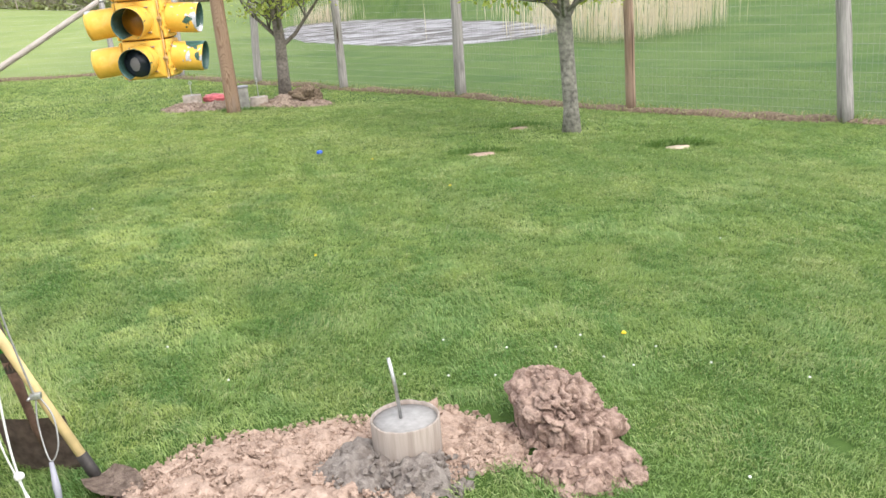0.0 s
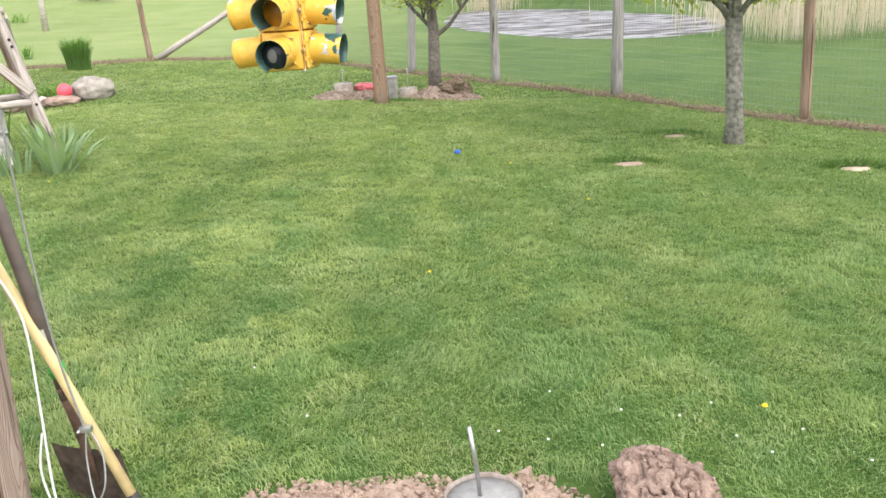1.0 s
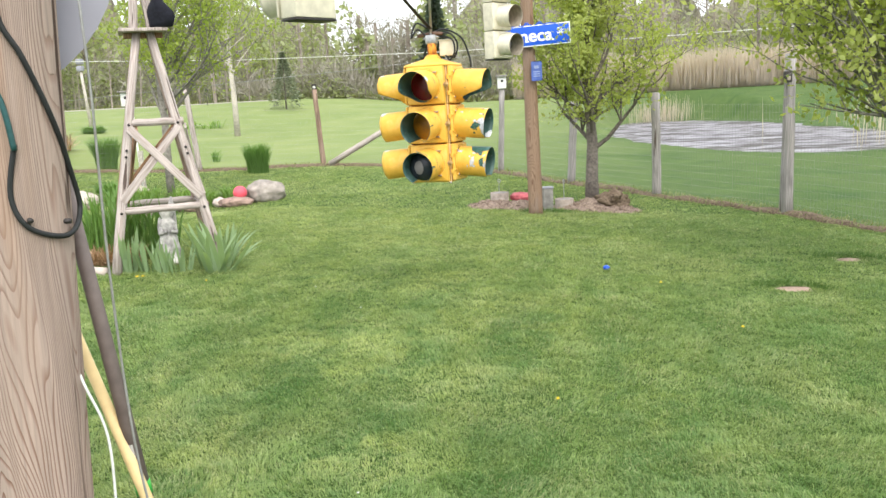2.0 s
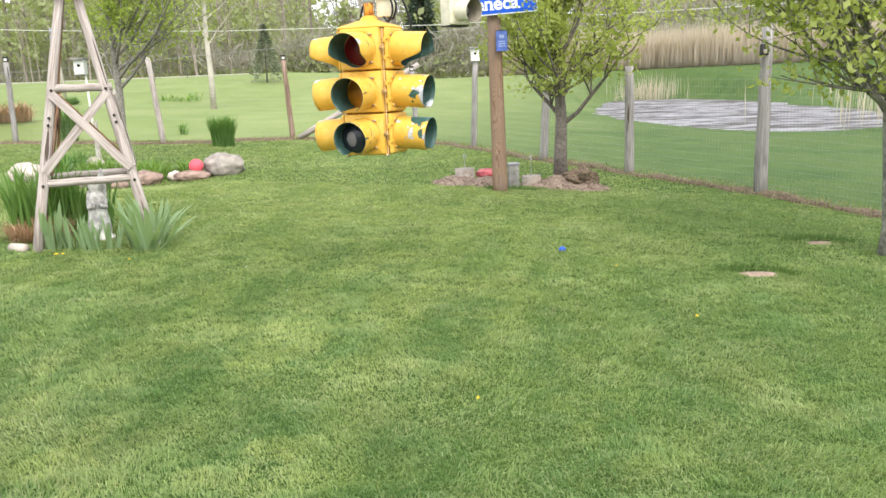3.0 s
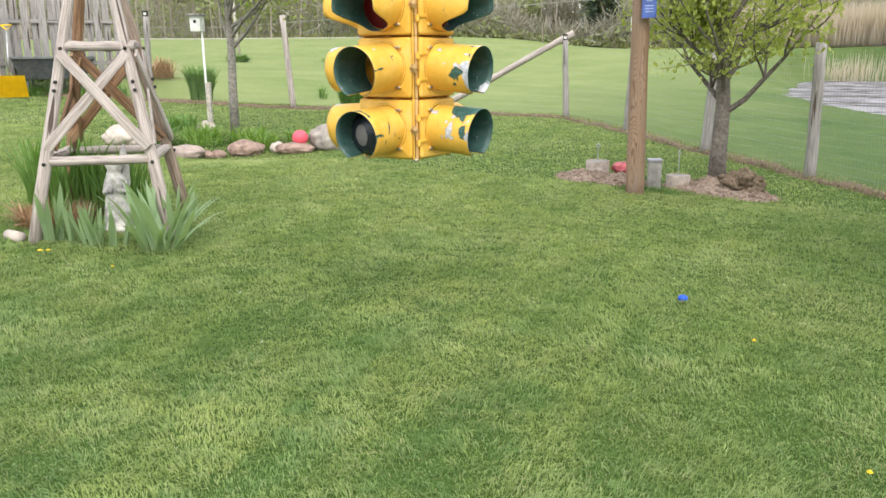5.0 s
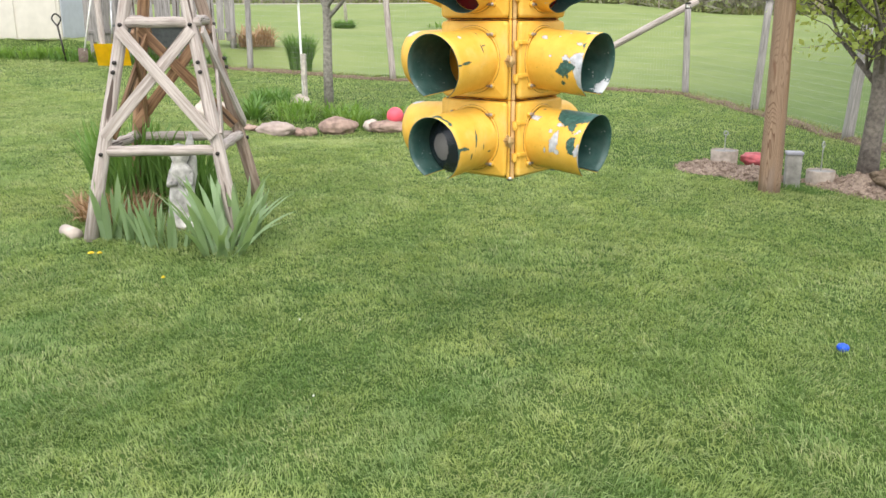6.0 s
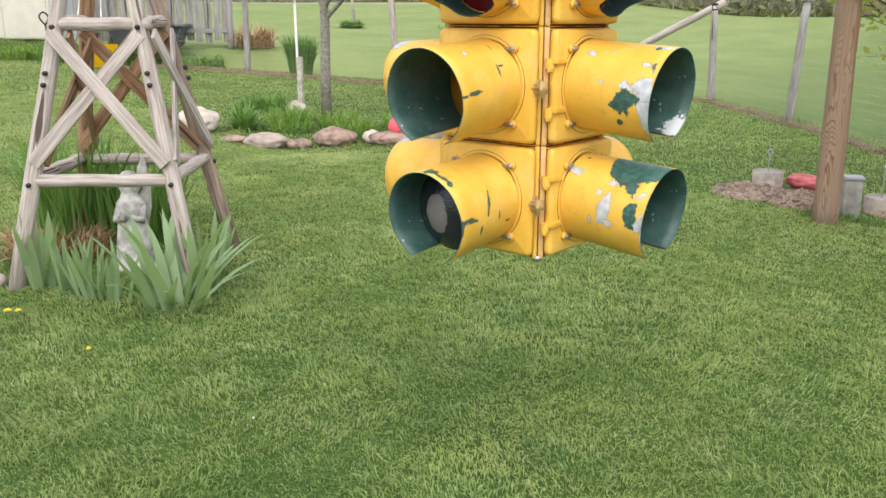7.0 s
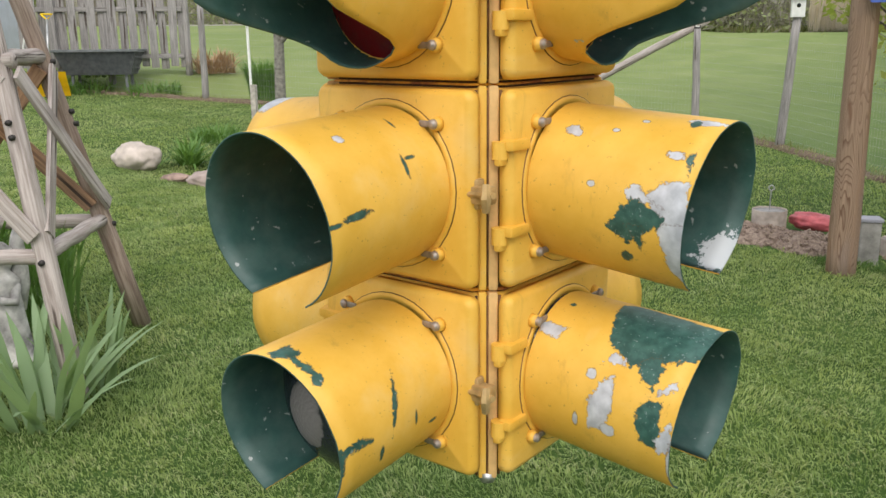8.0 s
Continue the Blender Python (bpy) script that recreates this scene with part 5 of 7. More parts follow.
# ---- dug soil, footings ----
def heap(name, label, spots, material, seed, grain=0.02, res=0.018):
    """Loose soil: a sheet raised over round spots (x, y, radius, height)."""
    x0, x1 = min(s[0] - s[2] for s in spots), max(s[0] + s[2] for s in spots)
    y0, y1 = min(s[1] - s[2] for s in spots), max(s[1] + s[2] for s in spots)
    xs, ys = np.arange(x0 - 0.05, x1 + 0.05, res), np.arange(y0 - 0.05, y1 + 0.05, res)
    gx, gy = np.meshgrid(xs, ys)
    h = np.full(gx.shape, -0.03)
    for cx, cy, r, t in spots:
        h = np.maximum(h, t * (1 - smooth(0.35, 1.0, np.hypot(gx - cx, gy - cy) / r)) - 0.03 * smooth(0.85, 1.1, np.hypot(gx - cx, gy - cy) / r))
    base = gz(gx, gy)
    pts = []
    for j in range(len(ys)):
        for i in range(len(xs)):
            q = Vector((xs[i], ys[j], seed))
            pts.append((xs[i], ys[j], base[j, i] + h[j, i] + grain * 1.4 * noise.fractal(q * 9, 1.0, 2.0, 3) + grain * noise.noise(q * 32)))
    w = len(xs)
    faces = [(j * w + i, j * w + i + 1, (j + 1) * w + i + 1, (j + 1) * w + i) for j in range(len(ys) - 1) for i in range(w - 1)
             if max(h[j, i], h[j + 1, i], h[j, i + 1], h[j + 1, i + 1]) > -0.028]
    ob = new(name, mesh(name, pts, faces, material, True))
    return tagged(ob, label, "soil", kind="structure")


def clods(name, label, spots, count, size, material, seed):
    """Loose crumbs of earth lying about."""
    r = random.Random(seed)
    vs, fs = [], []
    bm = bmesh.new()
    bmesh.ops.create_cube(bm, size=1.5)
    bv, bf = [v.co.copy() for v in bm.verts], [[v.index for v in f.verts] for f in bm.faces]
    bm.free()
    for _ in range(count):
        cx, cy, rad, t = r.choice(spots)
        a, q = r.uniform(0, 6.28), rad * math.sqrt(r.random()) * 1.02
        x, y = cx + q * math.cos(a), cy + q * math.sin(a)
        s = size * r.uniform(0.35, 1.0) ** 1.6
        z = g(x, y) + t * (1 - float(smooth(0.35, 1.0, q / rad))) + s * 0.3
        rot = Euler((r.uniform(0, 6), r.uniform(0, 6), r.uniform(0, 6))).to_matrix()
        st = Vector((r.uniform(0.7, 1.3), r.uniform(0.7, 1.2), r.uniform(0.5, 0.9)))
        o = len(vs)
        for v in bv:
            p = rot @ Vector((v.x * st.x, v.y * st.y, v.z * st.z)) * s * r.uniform(0.6, 1.25)
            vs.append((x + p.x, y + p.y, z + p.z))
        fs += [[i + o for i in f] for f in bf]
    tagged(new(name, mesh(name, vs, fs, material)), label, "soil", kind="stuff")


DUG = [(0.42, 2.14, 0.28, 0.025), (0.1, 2.1, 0.31, 0.028), (-0.2, 2.06, 0.31, 0.038), (-0.42, 1.94, 0.24, 0.028), (0.0, 1.8, 0.42, 0.03), (-0.4, 1.6, 0.4, 0.035), (0.60, 2.07, 0.17, 0.025)]
heap("dug_soil", "loose pinkish dug soil on the lawn", DUG, M_SOIL, 1.0, 0.02, 0.014)
clods("soil_crumbs", "crumbs and clods of pinkish dug soil", DUG, 10000, 0.0132, M_SOIL, 4)
clods("soil_lumps", "larger broken lumps of pinkish soil", DUG, 60, 0.03, M_SOIL, 14)
heap("wet_mud", "wet grey concrete slop and mud round the footing", [(0.2, 2.0, 0.19, 0.07), (0.37, 1.92, 0.16, 0.06)], M_MUD, 2.0, 0.026, 0.012)
clods("mud_crumbs", "lumps of grey mud", [(0.2, 1.97, 0.2, 0.06), (0.37, 1.92, 0.19, 0.055)], 420, 0.018, M_MUD, 7)


def footing(at, r, h, rod, label, turn=0.0, hook=False):
    root = thing("concrete_footing", (at[0], at[1], g(*at) - 0.02), label, "footing", "round concrete footings", turn)
    bm = bmesh.new()
    n = 36
    rings = []
    for z, rr in ((0, r), (h * 0.5, r * 1.01), (h, r * 1.015), (h + 0.004, r * 1.0), (h + 0.003, r * 0.96), (h - 0.012, r * 0.945)):
        rings.append([bm.verts.new((rr * math.cos(2 * math.pi * k / n), rr * math.sin(2 * math.pi * k / n), z + (0.004 * noise.noise(Vector((k * 0.7, at[0], 0))) if z > h * 0.6 else 0))) for k in range(n)])
    for a, b in zip(rings, rings[1:]):
        for k in range(n):
            bm.faces.new((a[k], a[(k + 1) % n], b[(k + 1) % n], b[k]))
    part("form_tube", bm, M_OLDTUBE if hook else M_TUBE, root, "stained cardboard form tube")
    bm = bmesh.new()
    c = bm.verts.new((0, 0, h - 0.006))
    rim = [bm.verts.new((r * 0.95 * math.cos(2 * math.pi * k / n), r * 0.95 * math.sin(2 * math.pi * k / n), h - 0.009)) for k in range(n)]
    low = [bm.verts.new((r * 0.95 * math.cos(2 * math.pi * k / n), r * 0.95 * math.sin(2 * math.pi * k / n), 0)) for k in range(n)]
    for k in range(n):
        bm.faces.new((c, rim[k], rim[(k + 1) % n]))
        bm.faces.new((rim[k], low[k], low[(k + 1) % n], rim[(k + 1) % n]))
    part("concrete", bm, M_CONCRETE, root, "smooth grey concrete top")
    if hook:
        part("eye_hook", curve_bm([(0, 0, h - 0.02), (0, 0, h + rod * 0.7), (0.025, 0, h + rod * 0.85), (0, 0, h + rod), (-0.02, 0, h + rod * 0.88), (0, 0, h + rod * 0.76)], 0.006, 6, 6), M_STEEL, root, "steel eye hook")
    else:
        part("anchor_rod", tube([(-0.012, 0.01, h - 0.02), (-0.02, 0.01, h + rod * 0.5), (-0.034, 0.012, h + rod)], 0.0065, None, 8), M_STEEL, root, "bare bent steel anchor rod")
    return root


footing((0.355, 2.05), 0.116, 0.18, 0.215, "round concrete footing in a cardboard tube with a steel rod")
footing((-1.74, 12.68), 0.135, 0.2, 0.2, "round concrete footing with an eye hook beside the pole", 20, True)
footing((-0.76, 12.45), 0.13, 0.15, 0.28, "low round concrete footing with an eye hook by the tree", 70, True)


def clay_lump():
    bm = bmesh.new()
    vs = bmesh.ops.create_icosphere(bm, subdivisions=6, radius=1.0)["verts"]
    for v in vs:
        p = v.co.normalized()
        knob = noise.voronoi(p * 5.5 + 0.3 * noise.noise_vector(p * 7))[0]
        fine = noise.voronoi(p * 15 + 0.3 * noise.noise_vector(p * 19))[0]
        d = 1 + 0.05 * (0.45 - knob[0]) + 0.035 * (0.45 - fine[0]) + 0.22 * noise.fractal(p * 1.6 + Vector((3.3, 1, 0)), 1.0, 2.0, 4)
        crack = noise.ridged_multi_fractal(p * 2.4 + Vector((1, 5, 2)), 1.0, 2.0, 4, 1.0, 2.0)
        d += 0.03 * (crack - 1.2) + 0.02 * noise.noise(p * 9)
        near_two = noise.voronoi(Vector((p.x * 2.6 + 0.7, p.y * 2.6 + 0.4, p.z * 1.6)) + 0.8 * noise.noise_vector(p * 3))[0]
        d -= 0.3 * max(0.0, 1 - (near_two[1] - near_two[0]) / 0.12) ** 2
        d += 0.035 * round(2.2 * noise.noise(p * 4.5 + Vector((2, 0, 7)))) / 2.2 + 0.022 * noise.noise(p * 14) + 0.018 * noise.noise(p * 34)
        z = p.z * 0.125 * d + (0.06 if p.z > 0 else 0)
        lean = max(0.0, p.z)
        v.co = (p.x * 0.14 * d + 0.02 * lean, p.y * 0.205 * d + 0.07 * lean, z + 0.06)
    stuck = [v.co.copy() for v in vs if v.co.z > 0.02 and v.index % 61 == 0]
    ob = single("clay_clod", bm, M_CLAY, (0.90, 2.09, -0.08), "large cracked clod of dug clay on the lawn", "clod", turn=20)
    for x, y, r, sd in ((0.83, 2.2, 0.105, 1), (1.03, 1.98, 0.085, 5), (0.79, 1.86, 0.07, 9), (1.05, 1.82, 0.055, 12), (0.95, 1.78, 0.075, 15), (0.88, 1.68, 0.05, 18), (1.04, 1.72, 0.05, 21)):
        high = 0.125 if sd == 1 else (0.05 if sd == 5 else 0.01)
        single("clay_clod", lump(r * 0.85, sd, (1.1, 0.9, 0.75), 0.3, 4, 1.4), M_CLAY, (x + 0.01, y + 0.05, high - 0.045), "broken clod of pinkish clay", "clod", "clods of clay", sd * 40)
    turn, rr = pose(0.90, 2.09, -0.08, 0, 0, 20), random.Random(8)
    pieces, faces = [], []
    for p in stuck:
        c, o = turn @ p, len(pieces)
        size, rot = rr.uniform(0.004, 0.013), Euler((rr.uniform(0, 6), rr.uniform(0, 6), rr.uniform(0, 6))).to_matrix()
        for x, y, z in [(i, j, k) for i in (-1, 1) for j in (-1, 1) for k in (-1, 1)]:
            pieces.append(c + rot @ (Vector((x, y * 0.8, z * 0.6)) * size * rr.uniform(0.7, 1.2)))
        faces += [tuple(o + i for i in f) for f in ((0, 1, 3, 2), (4, 6, 7, 5), (0, 4, 5, 1), (2, 3, 7, 6), (0, 2, 6, 4), (1, 5, 7, 3))]
    tagged(new("clay_bits", mesh("clay_bits", pieces, faces, M_CLAY)), "loose bits of clay stuck to the clod", "soil", kind="stuff")
    heap("clay_spill", "crumbled clay round the clods", [(0.92, 1.87, 0.2, 0.04), (0.99, 1.9, 0.13, 0.03)], M_CLAY, 5.0, 0.02)
    clods("clay_crumbs", "crumbs of clay", [(0.91, 1.86, 0.19, 0.04), (0.88, 2.05, 0.2, 0.04)], 320, 0.022, M_CLAY, 9)


clay_lump()
MULCH = [(-1.78, 12.45, 0.4, 0.07), (-1.35, 12.3, 0.32, 0.09), (-0.6, 12.5, 0.33, 0.06), (-0.27, 12.45, 0.42, 0.15), (0.0, 12.3, 0.33, 0.07)]
heap("mulch", "brown mulch and dug soil under the tree", MULCH, M_MULCH, 3.0, 0.02, 0.03)
clods("mulch_crumbs", "crumbs of soil and bark", MULCH, 1900, 0.022, M_MULCH, 12)
single("root_clod", lump(0.19, 31, (1.15, 0.9, 0.8), 0.42, 4, 2.0), M_EDGE, (-0.08, 12.33, 0.12), "upturned clod of turf with roots", "clod")
single("red_sack", lump(0.112, 71, (1.7, 0.9, 0.68), 0.16, 4, 1.4), M_REDCLOTH, (-1.43, 12.8, 0.165), "red plastic sack lying on the soil", "sack", turn=-12)
stub = thing("grey_post_stub", (-0.945, 12.05, 0.03), "short grey square post with a pale cap behind the pole", "post", turn=20)
part("shaft", box(0.135, 0.12, 0.33, (0, 0, 0.165), 0.008), M_STUB, stub)
part("cap", box(0.15, 0.14, 0.025, (0, 0, 0.342), 0.006), M_GREYSHEET, stub, "pale grey cap")


def bare_patch(x, y, rx, ry, seed, label):
    bm = bmesh.new()
    c = bm.verts.new((0, 0, 0.012))
    rim, low = [], []
    for k in range(30):
        a = 2 * math.pi * k / 30
        q = 1 + 0.2 * noise.noise(Vector((math.cos(a) * 2, math.sin(a) * 2, seed)))
        rim.append(bm.verts.new((rx * q * 0.8 * math.cos(a), ry * q * 0.8 * math.sin(a), 0.014)))
        low.append(bm.verts.new((rx * q * math.cos(a), ry * q * math.sin(a), -0.02)))
    for k in range(30):
        bm.faces.new((c, rim[k], rim[(k + 1) % 30]))
        bm.faces.new((rim[k], low[k], low[(k + 1) % 30], rim[(k + 1) % 30]))
    single("bare_patch", bm, M_DIRTWHITE if seed == 3 else M_SOIL, (x, y, g(x, y)), label, "bare patch", "bare spots in the lawn")


bare_patch(1.63, 7.51, 0.165, 0.085, 1, "pale bare patch of soil in the lawn")
bare_patch(2.32, 8.91, 0.12, 0.06, 2, "small bare patch of soil in the lawn")
bare_patch(3.475, 7.2, 0.14, 0.07, 3, "flat pale stone flush with the lawn")


# ---- wooden garden tower ----
TOWER = (-4.21, 7.64)
TOWER_TURN = 34.5


def tower_half(z):
    return 0.5 * (0.96 - 0.376 * z)


def windmill_tower():
    root = thing("garden_tower", (*TOWER, g(*TOWER)), "weathered log garden windmill tower with crossed braces", "garden tower", turn=TOWER_TURN)
    sign = {"fl": (-1, -1), "fr": (1, -1), "br": (1, 1), "bl": (-1, 1)}
    def c(k, z, out=0.0):
        h = tower_half(z) + out
        return Vector((sign[k][0] * h, sign[k][1] * h, z))
    for k in sign:
        log("leg", c(k, -0.03), c(k, 2.24), 0.047, 0.038, {"bl": M_TOWER_IN, "br": M_TOWER_MID}.get(k, M_TOWER), root, {"bl": "brown leg", "br": "greyish brown leg"}.get(k, ""))
    for z in (0.58, 1.39):
        for a, b, m in (("fl", "fr", M_TOWER), ("fr", "br", M_TOWER), ("br", "bl", M_TOWER), ("bl", "fl", M_TOWER)):
            d = (c(b, z) - c(a, z)).normalized()
            shift = Vector((0, 0, 0.0 if a in ("fl", "br") else 0.012))
            ext = 0.06 if z > 1 and a in ("fl",) else 0.0
            log("rail", c(a, z) + shift, c(b, z) + shift + d * ext, 0.036, 0.034, m, root)
    z0, z1 = 0.67, 1.345
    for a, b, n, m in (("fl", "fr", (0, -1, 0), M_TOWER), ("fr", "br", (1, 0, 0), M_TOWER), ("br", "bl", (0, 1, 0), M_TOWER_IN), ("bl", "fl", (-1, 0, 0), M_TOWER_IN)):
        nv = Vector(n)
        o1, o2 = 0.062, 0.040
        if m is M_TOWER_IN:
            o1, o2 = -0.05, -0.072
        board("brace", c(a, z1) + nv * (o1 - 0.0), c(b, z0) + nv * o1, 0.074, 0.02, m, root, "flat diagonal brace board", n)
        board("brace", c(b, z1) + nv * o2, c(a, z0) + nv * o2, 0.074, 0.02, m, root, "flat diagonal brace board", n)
    bolts = []
    for k in ("fl", "fr", "br"):
        for z, dz in ((0.565, 0), (1.375, 0), (1.14, 0), (1.08, 0)):
            bolts.append((k, z))
    for k, z in bolts:
        p = c(k, z)
        n = Vector((0, -1, 0)) if k != "br" else Vector((1, 0, 0))
        q = p + n * (0.051 if 1.05 < z < 1.2 else 0.05)
        part("bolt", tube([q - n * 0.02, q + n * 0.008], 0.013, None, 8), M_IRON, root, "dark rusted bolt head")
    part("platform", box(0.44, 0.44, 0.03, (0, 0, 2.25), 0.005), M_TOWER, root, "thin grey board platform")
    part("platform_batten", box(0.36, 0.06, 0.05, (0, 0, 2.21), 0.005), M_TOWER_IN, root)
    for k in sign:
        h0, h1 = 0.085, 0.035
        board("spire_board", Vector((sign[k][0] * h0, sign[k][1] * h0, 2.26)), Vector((sign[k][0] * h1, sign[k][1] * h1, 2.75)), 0.085, 0.03, M_TOWER, root, "pale upright spire board", (sign[k][0], sign[k][1], 0))
    part("spire_cap", box(0.16, 0.16, 0.04, (0, 0, 2.77), 0.008), M_TOWER, root)
    return root


windmill_tower()


def black_cloth():
    bm = bmesh.new()
    rows = []
    for i in range(9):
        t = i / 8
        rows.append([bm.verts.new(((0.10 - 0.03 * t + 0.035 * math.sin(6 * t)) * math.cos(a) * (1 + 0.25 * math.sin(3 * a + 5 * t)), (0.05 + 0.02 * math.sin(4 * t)) * math.sin(a) * (1 + 0.3 * math.cos(2 * a + 4 * t)), 0.36 * t))
                     for a in [2 * math.pi * k / 14 for k in range(14)]])
    for a, b in zip(rows, rows[1:]):
        for k in range(14):
            bm.faces.new((a[k], a[(k + 1) % 14], b[(k + 1) % 14], b[k]))
    bm.faces.new(rows[0][::-1])
    bm.faces.new(rows[-1])
    single("black_cloth", bm, M_FABRIC, (-3.98, 7.58, 2.45), "black cloth bag hanging at the tower top", "cloth", turn=10)


black_cloth()


def angel():
    """Cast stone garden figure, one plain mesh."""
    bm = bmesh.new()
    prof = [(0, 0.12), (0.03, 0.125), (0.05, 0.10), (0.12, 0.098), (0.22, 0.085), (0.30, 0.075), (0.36, 0.07), (0.40, 0.08), (0.43, 0.055), (0.45, 0.04), (0.47, 0.05), (0.51, 0.066), (0.55, 0.058), (0.58, 0.03), (0.59, 0.0)]
    rings = []
    for i, (z, r) in enumerate(prof[:-1]):
        rings.append([bm.verts.new((r * 1.05 * math.cos(2 * math.pi * k / 24) * (1 + 0.10 * noise.noise(Vector((k * 0.6, z * 14, 2)))), r * 0.85 * math.sin(2 * math.pi * k / 24) * (1 + 0.12 * noise.noise(Vector((k * 0.6, z * 14, 7)))), z)) for k in range(24)])
    top = bm.verts.new((0, 0, prof[-1][0]))
    for a, b in zip(rings, rings[1:]):
        for k in range(24):
            bm.faces.new((a[k], a[(k + 1) % 24], b[(k + 1) % 24], b[k]))
    for k in range(24):
        bm.faces.new((rings[-1][k], rings[-1][(k + 1) % 24], top))
    bm.faces.new(rings[0][::-1])
    for sx, tall in ((-1, 0.46), (1, 0.66)):
        pts = [((0.03 + 0.035 * t) * sx, 0.07 + 0.01 * t, 0.24 + (tall - 0.24) * t) for t in (0, 0.3, 0.6, 0.85, 1.0)]
        tube(pts, [0.035, 0.055, 0.045, 0.025, 0.006], bm, 10)
    for sx in (-1, 1):
        tube([(0.06 * sx, 0, 0.38), (0.07 * sx, -0.05, 0.31), (0.02 * sx, -0.085, 0.33)], [0.026, 0.024, 0.02], bm, 10)
    single("angel_statue", bm, M_STATUE, (-4.14, 7.60, g(-4.14, 7.6)), "lichen-stained cast stone garden statue among iris leaves", "statue", turn=35)


angel()


def leaf_blade(h, w, bend, fold=0.25, steps=6):
    """A sword-shaped leaf, standing at the origin and bending towards x."""
    vs, fs = [], []
    for i in range(steps + 1):
        t = i / steps
        q = bend * t * t
        x, z = h * math.sin(q) * t * 0.8, h * t * math.cos(q * 0.6)
        ww = w * (0.75 + 0.6 * t) * (1 - t ** 3) if t < 1 else 0
        if t == 1:
            vs.append((x, 0, z))
        else:
            vs += [(x + fold * ww * 0.3, -ww / 2, z), (x, 0, z), (x + fold * ww * 0.3, ww / 2, z)]
    for i in range(steps - 1):
        a, b = 3 * i, 3 * i + 3
        fs += [(a, a + 1, b + 1, b), (a + 1, a + 2, b + 2, b + 1)]
    a, tip = 3 * (steps - 1), 3 * steps
    fs += [(a, a + 1, tip), (a + 1, a + 2, tip)]
    return vs, fs


def iris_plants():
    r = random.Random(3)
    shapes = []
    for k in range(8):
        vs, fs = leaf_blade(r.uniform(0.42, 0.56), r.uniform(0.044, 0.058), 0.02 + 0.045 * k)
        shapes.append(mesh("leaf", vs, fs, M_IRIS, True))
    clumps = [((-3.45, 7.30), 30, 0.12, 1.0, 1.12), ((-3.59, 7.37), 8, 0.08, 0.8, 0.95), ((-3.78, 7.19), 13, 0.10, 0.6, 0.62), ((-3.93, 7.16), 12, 0.08, 0.5, 0.78), ((-4.08, 7.13), 13, 0.09, 0.55, 0.72),
              ((-4.27, 7.09), 15, 0.08, 0.45, 0.95), ((-3.55, 7.59), 12, 0.10, 0.6, 1.0), ((-3.68, 7.72), 9, 0.1, 0.6, 0.95), ((-3.83, 7.87), 8, 0.1, 0.5, 0.8)]
    for (x, y), n, spread, splay, size in clumps:
        root = thing("iris_plant", (x, y, g(x, y)), "clump of blue-green sword-shaped iris leaves by the tower", "iris", "iris clumps round the tower")
        for i in range(n):
            a = r.uniform(0, 6.283)
            q = spread * math.sqrt(r.random())
            tilt = splay * r.uniform(0.1, 1.0) * 45
            kind = min(7, int(splay * r.uniform(0, 7.9)))
            s = size * r.uniform(0.6, 1.1)
            part("leaf", shapes[kind], None, root, "", pose(q * math.cos(a), q * math.sin(a), -0.01, 0, 0, math.degrees(a)) @ pose(0, 0, 0, r.uniform(-8, 8), tilt, r.uniform(-70, 70)) @ Matrix.Scale(s, 4))


iris_plants()


def leaf_clump(name, at, n, tall, wide, spread, splay, material, label, category, seed, group=""):
    """A clump whose leaves are parts of their own."""
    r = random.Random(seed)
    root = thing(name, (*at, g(*at)), label, category, group)
    shapes = []
    for k in range(10):
        vs, fs = leaf_blade(tall, wide * r.uniform(0.7, 1.2), 0.03 + 0.055 * k, 0.25, 5)
        shapes.append(mesh("leaf", vs, fs, material, True))
    for i in range(n):
        a, q = r.uniform(0, 6.283), spread * math.sqrt(r.random())
        m = pose(q * math.cos(a), q * math.sin(a), -0.01, 0, 0, math.degrees(a) + r.uniform(-40, 40)) @ pose(0, 0, 0, r.uniform(-8, 8), splay * r.uniform(0, 1) * (0.3 + 0.7 * q / max(spread, 1e-3)), r.uniform(-90, 90))
        part("leaf", r.choice(shapes), None, root, "", m @ Matrix.Scale(r.uniform(0.6, 1.1), 4))


def tuft(name, at, n, tall, wide, spread, splay, material, label, category, seed, group="", bend=1.3):
    """A clump of many thin leaves, one mesh."""
    r = random.Random(seed)
    vs, fs = [], []
    for i in range(n):
        h = tall * r.uniform(0.6, 1.1)
        v, f = leaf_blade(h, wide * r.uniform(0.7, 1.2), r.uniform(0.1, bend), 0.25, 5)
        a, q = r.uniform(0, 6.283), spread * math.sqrt(r.random())
        m = pose(q * math.cos(a), q * math.sin(a), -0.01, 0, 0, math.degrees(a) + r.uniform(-40, 40)) @ pose(0, 0, 0, r.uniform(-8, 8), splay * r.uniform(0, 1) * (0.3 + 0.7 * q / max(spread, 1e-3)), r.uniform(-90, 90))
        o = len(vs)
        vs += [tuple(m @ Vector(p)) for p in v]
        fs += [tuple(k + o for k in t) for t in f]
    ob = new(name, mesh(name, vs, fs, material, True))
    ob.matrix_basis = pose(at[0], at[1], g(at[0], at[1]))
    return tagged(ob, label, category, group)


